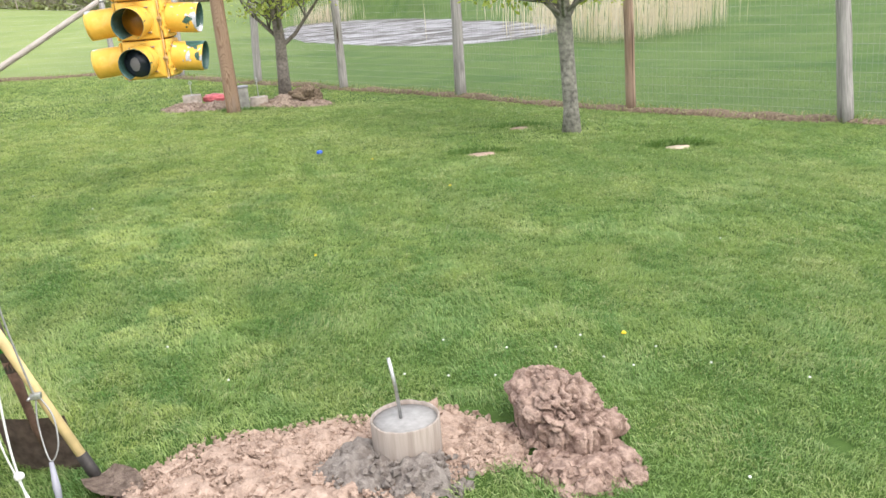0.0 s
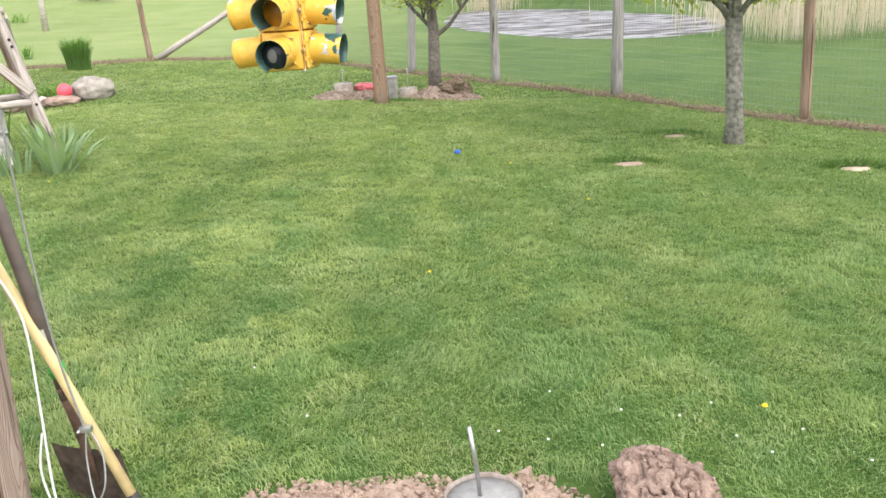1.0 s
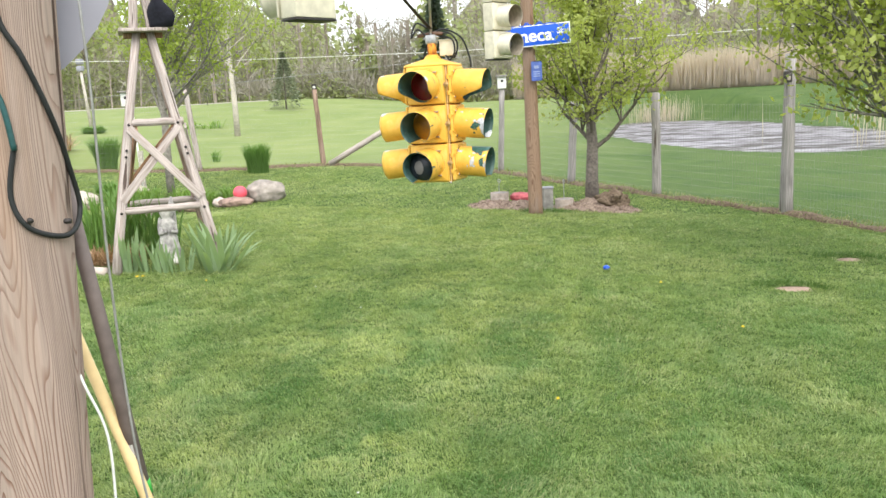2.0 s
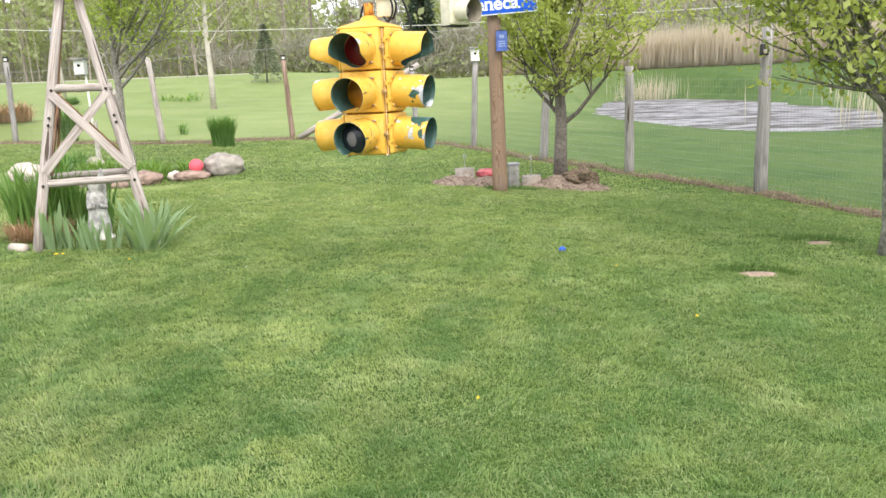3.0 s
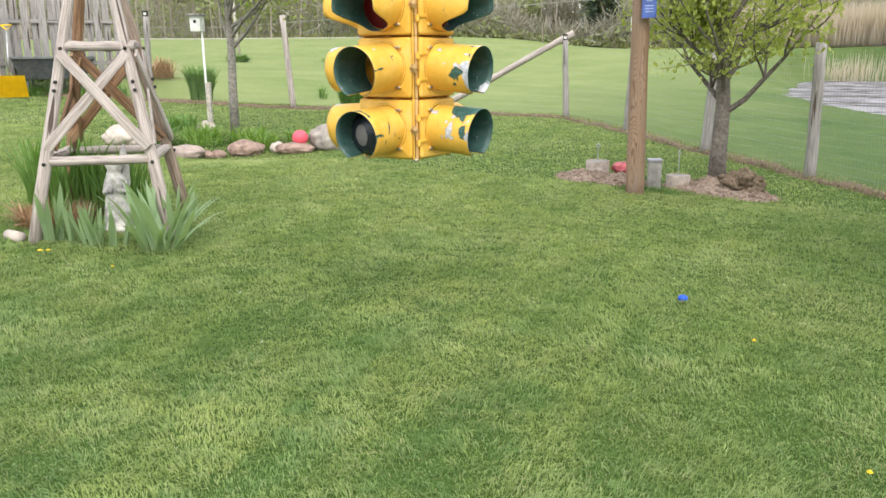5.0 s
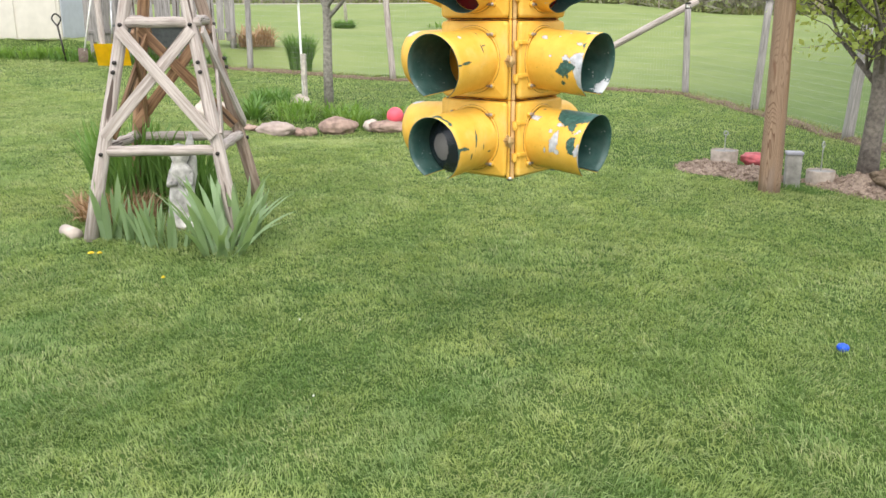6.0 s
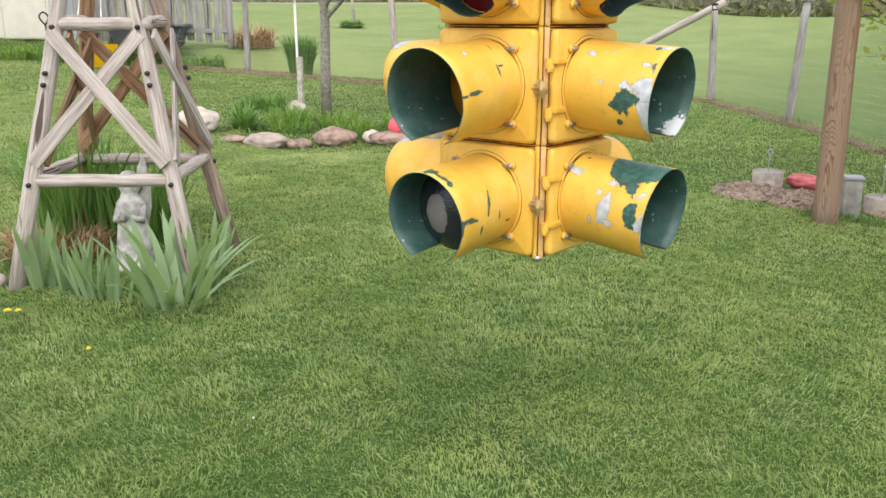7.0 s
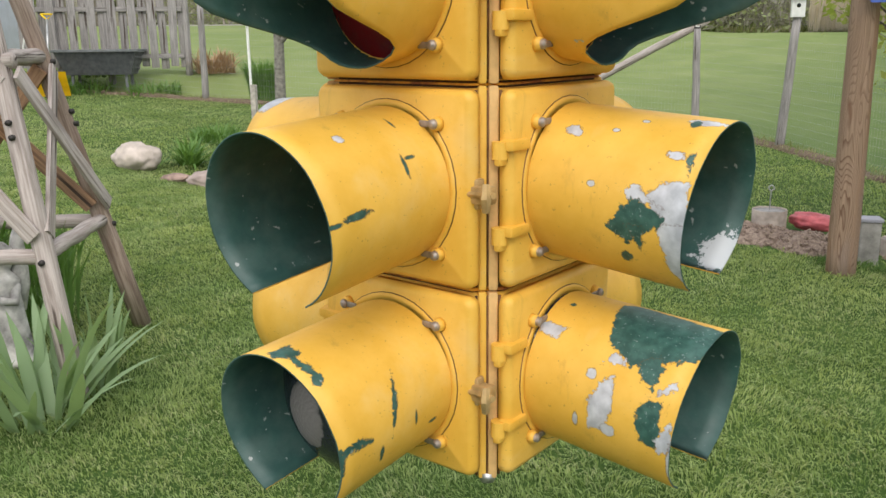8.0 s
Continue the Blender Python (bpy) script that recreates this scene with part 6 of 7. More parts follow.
leaf_clump("daylily_clump", (-4.86, 7.72), 300, 0.70, 0.021, 0.28, 9, M_LILY, "tall clump of dark green narrow leaves beside the tower", "plant", 11)
leaf_clump("daylily_clump", (-4.55, 7.98), 180, 0.62, 0.021, 0.24, 9, M_LILY, "tall clump of dark green narrow leaves behind the tower", "plant", 13)
tuft("dead_leaves", (-4.68, 7.47), 620, 0.24, 0.011, 0.27, 42, M_DRY, "matted dead brown leaves at the clump's foot", "dead leaves", 12)
bm = tube([(-0.09, 0, 0.03), (0.09, 0, 0.03)], 0.042, None, 16)
single("white_pipe", bm, M_ROCK3, (-4.50, 6.95, g(-4.50, 6.95)), "short weathered white pipe lying in the grass", "pipe", turn=-12)


# ---- trees ----
def grow(root_pts, spec, seed):
    """Branches as (points, radii) and places for leaves, from a trunk."""
    r = random.Random(seed)
    limbs, buds = [(root_pts, spec["radii"])], []

    def branch(p, d, ln, rad, level):
        pts, q, n = [p.copy()], p.copy(), 5
        for i in range(n):
            d = (d + Vector((r.gauss(0, 0.12), r.gauss(0, 0.12), r.gauss(0.10 if level < 3 else 0.03, 0.08)))).normalized()
            q = q + d * ln / n
            pts.append(q.copy())
        limbs.append((pts, [rad * (1 - 0.75 * i / n) for i in range(n + 1)]))
        if level >= spec["levels"]:
            for i in range(1, n + 1):
                buds.append((pts[i], d))
            return
        if level >= spec["levels"] - 1:
            for i in range(2, n + 1):
                buds.append((pts[i], d))
        for _ in range(spec["kids"][level - 1]):
            i = r.randint(1, n)
            side = Vector((r.gauss(0, 1), r.gauss(0, 1), r.gauss(0, 0.6)))
            side = (side - d * side.dot(d)).normalized()
            nd = (d * r.uniform(0.6, 1.0) + side * r.uniform(0.6, 1.1)).normalized()
            branch(pts[i], nd, ln * r.uniform(0.45, 0.72), rad * 0.5 * (1 - 0.5 * i / n) + 0.0015, level + 1)

    for z, ang, ln, rad, rise in spec["limbs"]:
        a = radians(ang)
        t = z
        # the place on the trunk at that height
        p = None
        for u, v in zip(root_pts, root_pts[1:]):
            if u.z <= t <= v.z:
                p = u.lerp(v, (t - u.z) / (v.z - u.z))
        branch(p or root_pts[-1].copy(), Vector((math.cos(a), math.sin(a), rise)).normalized(), ln, rad, 1)
    return limbs, buds


def leaves_mesh(name, buds, per, size, spread, material, seed, droop=0.2):
    rg = np.random.default_rng(seed)
    c = np.repeat(np.array([b[0][:] for b in buds]), per, 0)
    n = len(c)
    c = c + rg.normal(0, spread, (n, 3))
    a = rg.normal(0, 1, (n, 3))
    a[:, 2] -= droop
    a /= np.linalg.norm(a, axis=1, keepdims=True)
    b = rg.normal(0, 1, (n, 3))
    b = np.cross(a, b)
    b /= np.linalg.norm(b, axis=1, keepdims=True) + 1e-9
    u = np.cross(a, b)
    s = size * rg.uniform(0.55, 1.25, (n, 1))
    v = np.stack([c, c + a * s * 0.5 + b * s * 0.3 + u * s * 0.06, c + a * s, c + a * s * 0.5 - b * s * 0.3 + u * s * 0.06], 1).reshape(-1, 3)
    i = np.arange(n)[:, None] * 4
    f = np.stack([i + [0, 1, 2], i + [0, 2, 3]], 1).reshape(-1, 3)
    return big_mesh(name, v, f, material)


def tree(name, at, trunk, radii, limbs, levels, kids, per, leaf, spread, seed, bark, leaf_m, label, category="tree"):
    root = thing(name, (at[0], at[1], g(*at)), label, category)
    pts = [Vector(p) for p in trunk]
    made, buds = grow(pts, {"radii": radii, "limbs": limbs, "levels": levels, "kids": kids}, seed)
    bm = bmesh.new()
    tube(made[0][0], made[0][1], bm, 14, True, 0.12)
    for p, rr in made[1:]:
        tube(p, rr, bm, 7 if rr[0] > 0.012 else 4, False)
    part("trunk", bm, bark, root, "rough bark trunk and limbs")
    part("crown", leaves_mesh("crown", buds, per, leaf, spread, leaf_m, seed), None, root, "fresh spring leaves")
    return root


def ring_limbs(n, z0, z1, ln0, ln1, rad, rise0, rise1, seed):
    r = random.Random(seed)
    return [(z0 + (z1 - z0) * i / (n - 1), (i * 137.5 + r.uniform(-25, 25)) % 360, (ln0 + (ln1 - ln0) * i / (n - 1)) * r.uniform(0.85, 1.15), rad * (1 - 0.5 * i / n), rise0 + (rise1 - rise0) * i / (n - 1)) for i in range(n)]


def clear_of_sign(limbs):
    """Limbs cut back on the side of the street sign."""
    return [(z, a, ln * (0.38 if 185 < a < 325 and z > 1.2 else 1.0), rad, rise) for z, a, ln, rad, rise in limbs]


tree("pear_tree", (-0.37, 12.6), [(0, 0, -0.05), (0.0, 0, 0.4), (0.02, 0, 0.9), (0.0, 0, 1.3), (-0.03, 0, 2.0), (-0.02, 0, 2.8), (0, 0, 3.9)], [0.115, 0.085, 0.08, 0.07, 0.06, 0.045, 0.015],
     clear_of_sign(ring_limbs(24, 0.82, 3.3, 1.3, 0.85, 0.034, 0.75, 1.5, 1)), 3, (6, 4), 6, 0.068, 0.06, 21, M_BARK, M_LEAF, "young pear tree with fresh leaves standing in mulch")
tree("pear_tree", (2.80, 8.44), [(0, 0, -0.05), (0, 0, 0.25), (-0.02, 0, 0.7), (-0.04, 0, 1.15), (-0.06, 0, 1.7), (-0.06, 0, 2.5), (-0.06, 0, 3.9)], [0.115, 0.084, 0.078, 0.08, 0.05, 0.032, 0.01],
     [(1.12, 175, 1.5, 0.034, 0.9), (1.15, 20, 1.4, 0.034, 1.0), (1.2, 205, 1.5, 0.028, 0.4), (1.3, 150, 1.6, 0.028, 0.45), (1.2, 250, 1.1, 0.025, 0.4), (1.45, 185, 1.7, 0.03, 0.5), (1.25, 290, 1.1, 0.025, 0.5), (1.6, 225, 1.5, 0.028, 0.45)] + ring_limbs(22, 1.2, 3.2, 1.5, 0.9, 0.03, 0.9, 1.7, 2), 3, (6, 4), 5, 0.07, 0.07, 22, M_LICHEN, M_LEAF, "young pear tree with lichened trunk on the lawn")
tree("slender_tree", (-7.7, 13.5), [(0, 0, -0.15), (0, 0, 0.6), (0.02, 0, 1.3), (-0.02, 0, 2.1), (-0.06, 0, 3.0), (-0.04, 0, 4.2)], [0.075, 0.066, 0.06, 0.045, 0.03, 0.01],
     [(1.3, 15, 1.7, 0.034, 0.95), (1.45, 340, 2.1, 0.03, 0.62), (1.6, 355, 2.4, 0.032, 0.55), (1.7, 320, 1.5, 0.028, 0.8), (1.8, 35, 1.7, 0.028, 0.8), (1.95, 350, 2.4, 0.028, 0.5), (2.1, 10, 2.2, 0.026, 0.6), (2.3, 330, 1.6, 0.024, 0.9), (2.5, 40, 1.5, 0.024, 1.0), (2.7, 0, 1.5, 0.022, 1.0),
      (1.35, 175, 1.1, 0.026, 1.3)] + ring_limbs(4, 2.0, 3.6, 0.9, 0.7, 0.02, 1.1, 1.6, 3), 3, (5, 4), 7, 0.06, 0.07, 23, M_LICHEN2, M_LEAF3, "slender grey-barked young tree with a lopsided crown")
tree("birch_tree", (-17.3, 34.8), [(0, 0, -0.1), (0.0, 0, 1.5), (-0.06, 0, 3.0), (-0.02, 0, 5.0), (0.2, 0, 9.0)], [0.135, 0.115, 0.10, 0.075, 0.02],
     ring_limbs(16, 2.6, 8.0, 2.0, 1.2, 0.03, 1.0, 1.9, 5), 3, (4, 3), 3, 0.10, 0.14, 25, M_BIRCH, M_LEAF2, "pale birch with thin early leaves in the field")


# ---- garden bed, stones ----
M_ROCK4 = plain("pink_pale_rock", (0.36, 0.29, 0.26), 0.95, 0, 0.3, 9, 0.7)

def stone(x, y, r, seed, squash, material, label, turn=0.0, sink=0.3, group="stones edging the flower bed"):
    single("stone", lump(r, seed, squash, 0.17, 4, 1.1), material, (x, y, g(x, y) + r * squash[2] * (1 - sink)), label, "stone", group, turn)


stone(-5.74, 13.15, 0.33, 3, (1.0, 0.7, 0.62), M_ROCK, "large grey boulder beside the red ball", 15, 0.35)
stone(-6.1, 12.78, 0.22, 8, (1.3, 0.8, 0.4), M_ROCK2, "flat brown stone under the red ball", 10, 0.3)
stone(-6.42, 12.82, 0.11, 5, (1.1, 0.9, 0.8), M_ROCK3, "small pale rounded edging stone", 0)
stone(-6.74, 12.5, 0.205, 11, (1.25, 0.8, 0.62), M_ROCK2, "rounded reddish boulder edging the bed", 40)
stone(-6.93, 12.14, 0.10, 14, (1.1, 0.9, 0.7), M_ROCK2, "small reddish stone edging the bed", 70)
stone(-7.0, 12.0, 0.09, 15, (1.1, 0.9, 0.7), M_ROCK2, "small reddish stone edging the bed", 20)
stone(-7.12, 11.74, 0.215, 17, (1.1, 0.6, 0.5), M_ROCK4, "long pinkish block of stone edging the bed", 40)
stone(-7.5, 11.6, 0.12, 21, (1.3, 0.9, 0.4), M_ROCK2, "flat brown stone edging the bed", 40)
stone(-8.17, 11.66, 0.25, 23, (1.15, 0.8, 0.65), M_ROCK3, "bright white stone beside a spiky plant", 10)
single("red_ball", lump(0.112, 1, (1, 1, 1), 0.0, 4), M_RED, (-6.05, 12.85, g(-6.05, 12.85) + 0.2), "large red rubber ball resting on the stones", "ball")
single("blue_ball", lump(0.027, 2, (1.1, 1, 0.85), 0.05, 3), M_BLUE, (0.09, 7.94, g(0.09, 7.94) + 0.03), "small bright blue plastic ball on the lawn", "ball")
for i, (x, y, n, h, w, s, sp, m, lb) in enumerate([
    (-7.95, 12.2, 110, 0.42, 0.026, 0.08, 75, M_LILY, "spiky dark green yucca in the flower bed"),
    (-7.95, 13.05, 170, 0.24, 0.02, 0.32, 40, M_BED, "low mound of bright green leaves in the bed"),
    (-8.75, 13.4, 260, 0.26, 0.018, 0.3, 40, M_LILY, "dense green grassy mound in the bed"),
    (-7.2, 13.2, 150, 0.28, 0.024, 0.3, 40, M_BED, "clump of arching daylily leaves"),
    (-6.85, 13.0, 150, 0.3, 0.024, 0.26, 40, M_BED, "clump of arching daylily leaves"),
    (-7.7, 12.7, 110, 0.2, 0.024, 0.3, 40, M_BED, "clump of arching daylily leaves"),
    (-6.5, 13.6, 100, 0.26, 0.024, 0.25, 40, M_BED, "clump of arching daylily leaves"),
]):
    tuft("bed_plant", (x, y), n, h * (1.05 if m is M_BED else 1.0), w, s, sp, m, lb, "plant", 40 + i, "plants of the flower bed")
tuft("ornamental_grass", (-7.95, 17.45), 1000, 0.66, 0.013, 0.23, 1.5, M_LILY, "round upright clump of dark ornamental grass", "grass clump", 60, "ornamental grass clumps", 0.55)
tuft("ornamental_grass", (-11.75, 17.5), 1000, 0.8, 0.016, 0.22, 7, M_LILY, "round upright clump of dark ornamental grass behind the pole", "grass clump", 61, "ornamental grass clumps", 0.55)


# ---- fence ----
def wire_fence():
    root = thing("wire_fence", (0, 0, 0), "wire mesh fence on weathered wooden posts", "fence")
    heights = [1.9, 1.9, 1.95, 1.9, 2.08, 1.62, 1.5, 1.75, 1.55]
    leans = [(0, 0), (0, 0), (-0.16, 0), (-0.02, 0.0), (0.04, 0.0), (0.0, 0), (0.1, 0), (0.1, 0), (-0.06, 0)]
    line = FENCE + [(-7.15, 19.3), (-9.38, 17.5), (-12.6, 16.9), (-15.8, 16.2)]
    heights += [1.8, 1.86, 1.75, 1.7]
    leans += [(-0.1, 0), (-0.16, -0.04), (0.02, 0), (0, 0)]
    for i, (x, y) in enumerate(line):
        z = g(x, y)
        log("fence_post", (x, y, z - 0.1), (x + leans[i][0], y + leans[i][1], z + heights[i]), 0.088 if i in (2, 4) else 0.062 if i == 3 else 0.075 if i < 7 else 0.064, 0.066 if i < 7 and i != 3 else 0.055, M_POLE2 if i in (3, 9) else M_TOWER if i == 10 else M_POST, root)
    log("corner_brace", (-7.0, 19.3, g(-7, 19.3) + 0.05), (-4.2, 19.75, g(-4.2, 19.7) + 1.7), 0.07, 0.06, M_TOWER, root, "diagonal pole bracing the corner")
    for i in range(len(line) - 1):
        (x0, y0), (x1, y1) = line[i], line[i + 1]
        ln = math.hypot(x1 - x0, y1 - y0)
        d = Vector(((x1 - x0) / ln, (y1 - y0) / ln, 0))
        nrm = Vector((-d.y, d.x, 0))
        vs, fs = [], []
        def bar(a, b, t):
            o = len(vs)
            ax = (b - a).normalized()
            s1 = ax.cross(nrm).normalized() * t
            s2 = nrm * t
            for p in (a, b):
                vs.extend([tuple(p + s1), tuple(p - s1 * 0.5 + s2 * 0.87), tuple(p - s1 * 0.5 - s2 * 0.87)])
            fs.extend([(o, o + 1, o + 4, o + 3), (o + 1, o + 2, o + 5, o + 4), (o + 2, o, o + 3, o + 5)])
        base = Vector((x0, y0, 0)) - nrm * 0.08
        step = 0.055
        for k in range(int(ln / step)):
            p = base + d * (k + 0.5) * step
            z = g(p.x, p.y)
            bar(Vector((p.x, p.y, z + 0.02)), Vector((p.x, p.y, z + 1.45)), 0.0009)
        for k in range(15):
            bar(base + Vector((0, 0, g(x0, y0) + 0.03 + k * 0.1)), base + d * ln + Vector((0, 0, g(x1, y1) + 0.03 + k * 0.1)), 0.0012)
        part("wire_mesh", mesh("wire_mesh", vs, fs, M_WIRE), None, root, "fine galvanised wire mesh")
    return line


FENCE_LINE = wire_fence()


def solar_lamp(x, y, z, label="small black solar lamp on the post"):
    root = thing("solar_lamp", (x, y, z), label, "lamp", "lamps on the fence posts", 20)
    part("housing", box(0.10, 0.10, 0.035, (0, 0, 0.10), 0.01), M_IRON, root)
    part("lens", box(0.07, 0.07, 0.06, (0, 0, 0.055), 0.01), M_WHITE, root, "pale plastic lens")
    part("bracket", box(0.085, 0.085, 0.03, (0, 0, 0.012), 0.008), M_IRON, root)
    for sx in (-1, 1):
        part("strut", box(0.012, 0.08, 0.08, (sx * 0.042, 0, 0.055), 0.002), M_IRON, root)


solar_lamp(-7.25, 19.3, g(-7.15, 19.3) + 1.8)
solar_lamp(-4.36, 19.7, g(-4.3, 19.7) + 1.55)
solar_lamp(-12.58, 16.9, g(-12.6, 16.9) + 1.75)
lampost = thing("post_lamp", (2.17, 11.97, 1.70), "dark lantern fixed to the side of a fence post", "lamp", turn=10)
part("housing", box(0.09, 0.1, 0.14, (0, 0, 0), 0.015), M_IRON, lampost)
part("lens", box(0.045, 0.106, 0.05, (0, -0.002, -0.02), 0.008), M_CREAM_IN, lampost, "pale plastic lens")
part("arm", box(0.03, 0.12, 0.03, (0, 0.06, 0.05), 0.004), M_IRON, lampost)


def birdhouse(x, y, z, label, pole_r=0.0, mat=None, turn=15):
    root = thing("birdhouse", (x, y, z), label, "birdhouse", turn=turn)
    part("box", box(0.17, 0.17, 0.24, (0, 0, 0.12), 0.006), mat or M_WHITE, root)
    part("roof", box(0.24, 0.25, 0.03, (0, -0.01, 0.255), 0.006), M_POST, root, "grey board roof")
    part("hole", tube([(0, -0.086, 0.15), (0, -0.09, 0.15)], 0.026, None, 14), M_BLACK, root, "dark entrance hole")
    if pole_r:
        part("mast", tube([(0, 0.02, -z + g(x, y)), (0, 0.02, 0.02)], pole_r, None, 10), M_WHITE, root, "white metal pole")
    return root


birdhouse(-2.55, 17.9, 1.86, "white birdhouse on a fence post")
bh = birdhouse(-8.58, 13.82, 1.87, "white birdhouse on a thin leaning white pole")
part("mast", tube([(0.16, -0.14, -1.52), (0.06, 0.02, 0.02)], 0.018, None, 10), M_WHITE, bh, "white metal pole")
part("sleeve", box(0.07, 0.07, 0.7, (0.16, -0.09, -1.14), 0.006), M_BIRCH, bh, "pale wooden stake at the pole's foot")
part("base_stone", lump(0.15, 44, (1.1, 1, 0.8), 0.2, 3, 1, None, (0.09, -0.12, -1.52)), M_ROCK3, bh, "pale stone at the pole's foot")
tall = thing("service_pole", (-28.0, 39.2, g(-28, 39.2)), "far thin pole with two small grey cans at its top", "pole")
part("mast", tube([(0.25, 0, -0.1), (0, 0, 2.95)], [0.085, 0.07], None, 8), M_BIRCH, tall)
for z in (2.85, 3.2):
    part("can", box(0.3, 0.3, 0.28, (0, 0, z + 0.14), 0.06), M_GREYSHEET, tall, "pale grey metal can")
sag = [(-60.0, 39.2, 7.3), (-34.0, 39.2, 5.25), (-28.0, 39.05, 4.8), (-19.0, 39.2, 4.3), (-8.6, 39.2, 4.0), (6.0, 42.0, 4.2), (40.0, 74.0, 7.5)]
single("overhead_cable", tube(sag, 0.013, None, 5), M_WHITE, (0, 0, 0), "pale overhead cable strung along the far field", "cable")


def edging():
    """Raised strip of bare soil and dead grass under the fence."""
    vs, fs = [], []
    rows = []
    dense = []
    for (x0, y0), (x1, y1) in zip(FENCE_LINE[1:], FENCE_LINE[2:]):
        n = max(2, int(math.hypot(x1 - x0, y1 - y0) / 0.08))
        dense += [(x0 + (x1 - x0) * i / n, y0 + (y1 - y0) * i / n, x1 - x0, y1 - y0) for i in range(n)]
    for i, (x, y, dx, dy) in enumerate(dense):
        ln = math.hypot(dx, dy)
        nx, ny = dy / ln, -dx / ln
        row = []
        for s, h in ((-0.10, -0.03), (-0.085, 0.035), (-0.04, 0.06), (0.03, 0.065), (0.1, 0.04), (0.17, -0.04)):
            k = noise.noise(Vector((x * 2.5, y * 2.5, s * 4)))
            row.append((x + nx * (s + 0.06 * k), y + ny * (s + 0.06 * k), g(x, y) + h + 0.03 * k))
        rows.append(row)
    for a in rows:
        vs += a
    for i in range(len(rows) - 1):
        for k in range(5):
            o = i * 6 + k
            fs.append((o, o + 1, o + 7, o + 6))
    tagged(new("lawn_edge", mesh("lawn_edge", vs, fs, M_EDGE, True)), "raised edge of bare soil and dead grass under the fence", "soil", kind="structure")
    rg = np.random.default_rng(8)
    idx = rg.integers(0, len(dense), 6000)
    p = np.array(dense)[idx]
    off = rg.normal(0.06, 0.13, len(p))
    ln = np.hypot(p[:, 2], p[:, 3])
    x, y = p[:, 0] + p[:, 3] / ln * off, p[:, 1] - p[:, 2] / ln * off
    v, f = blades(x, y, 0.085, 0.010, rg, 1.0)
    v[:, 2] += 0.03
    tagged(new("edge_grass", big_mesh("edge_grass", v, f, M_EDGEGRASS)), "dry and green tufts along the fence foot", "grass", kind="stuff")


M_EDGEGRASS = grass_mat("edge_grass_mix", (0.15, 0.22, 0.06), (0.26, 0.29, 0.10), (0.42, 0.37, 0.24), 0.58)
edging()


# ---- pond side and distance ----
def reeds(name, label, count, region, tall, wide, material, seed):
    rg = np.random.default_rng(seed)
    x, y = region(rg, count)
    v, f = blades(x, y, tall, wide, rg, 0.16)
    tagged(new(name, big_mesh(name, v, f, material)), label, "reeds", kind="stuff")


def shore(rg, n):
    t = rg.uniform(0, 2 * np.pi, n)
    t = np.where(rg.random(n) < 0.55, rg.normal(1.55, 0.2, n), rg.normal(-0.9, 0.35, n))
    q = rg.normal(1.0, 0.035, n)
    cx, cy, a, b, turn = POND
    u, v = a * q * np.cos(t), b * q * np.sin(t)
    return cx + u * math.cos(turn) - v * math.sin(turn), cy + u * math.sin(turn) + v * math.cos(turn)


def near_bank(rg, n):
    t, q = rg.random(n), rg.normal(0, 0.5, n)
    return 6.9 + 5.6 * t - 0.6 * q, 21.8 + 4.2 * t + 0.8 * q


reeds("shore_reeds", "thin pale dry reeds at the pond's edge", 560, shore, 1.75, 0.032, M_REED, 31)
reeds("tall_shore_reeds", "stand of tall pale dry reeds on the pond's near bank", 900, near_bank, 1.7, 0.022, M_REED, 35)
reeds("reed_bed", "wide band of tall tan dry reeds beyond the pond", 34000, lambda rg, n: (rg.uniform(-10, 36, n), rg.uniform(64.5, 71, n)), 2.9, 0.055, M_REED, 32)
reeds("rough_bank", "rough tan weeds along the field's far edge", 9000, lambda rg, n: (rg.uniform(-60, -4, n), rg.uniform(66.5, 69, n)), 0.5, 0.1, M_EDGEGRASS, 33)


M_FARBARK = plain("far_bark", (0.25, 0.215, 0.18), 0.95, 0, 0.4, 2, 0.2)


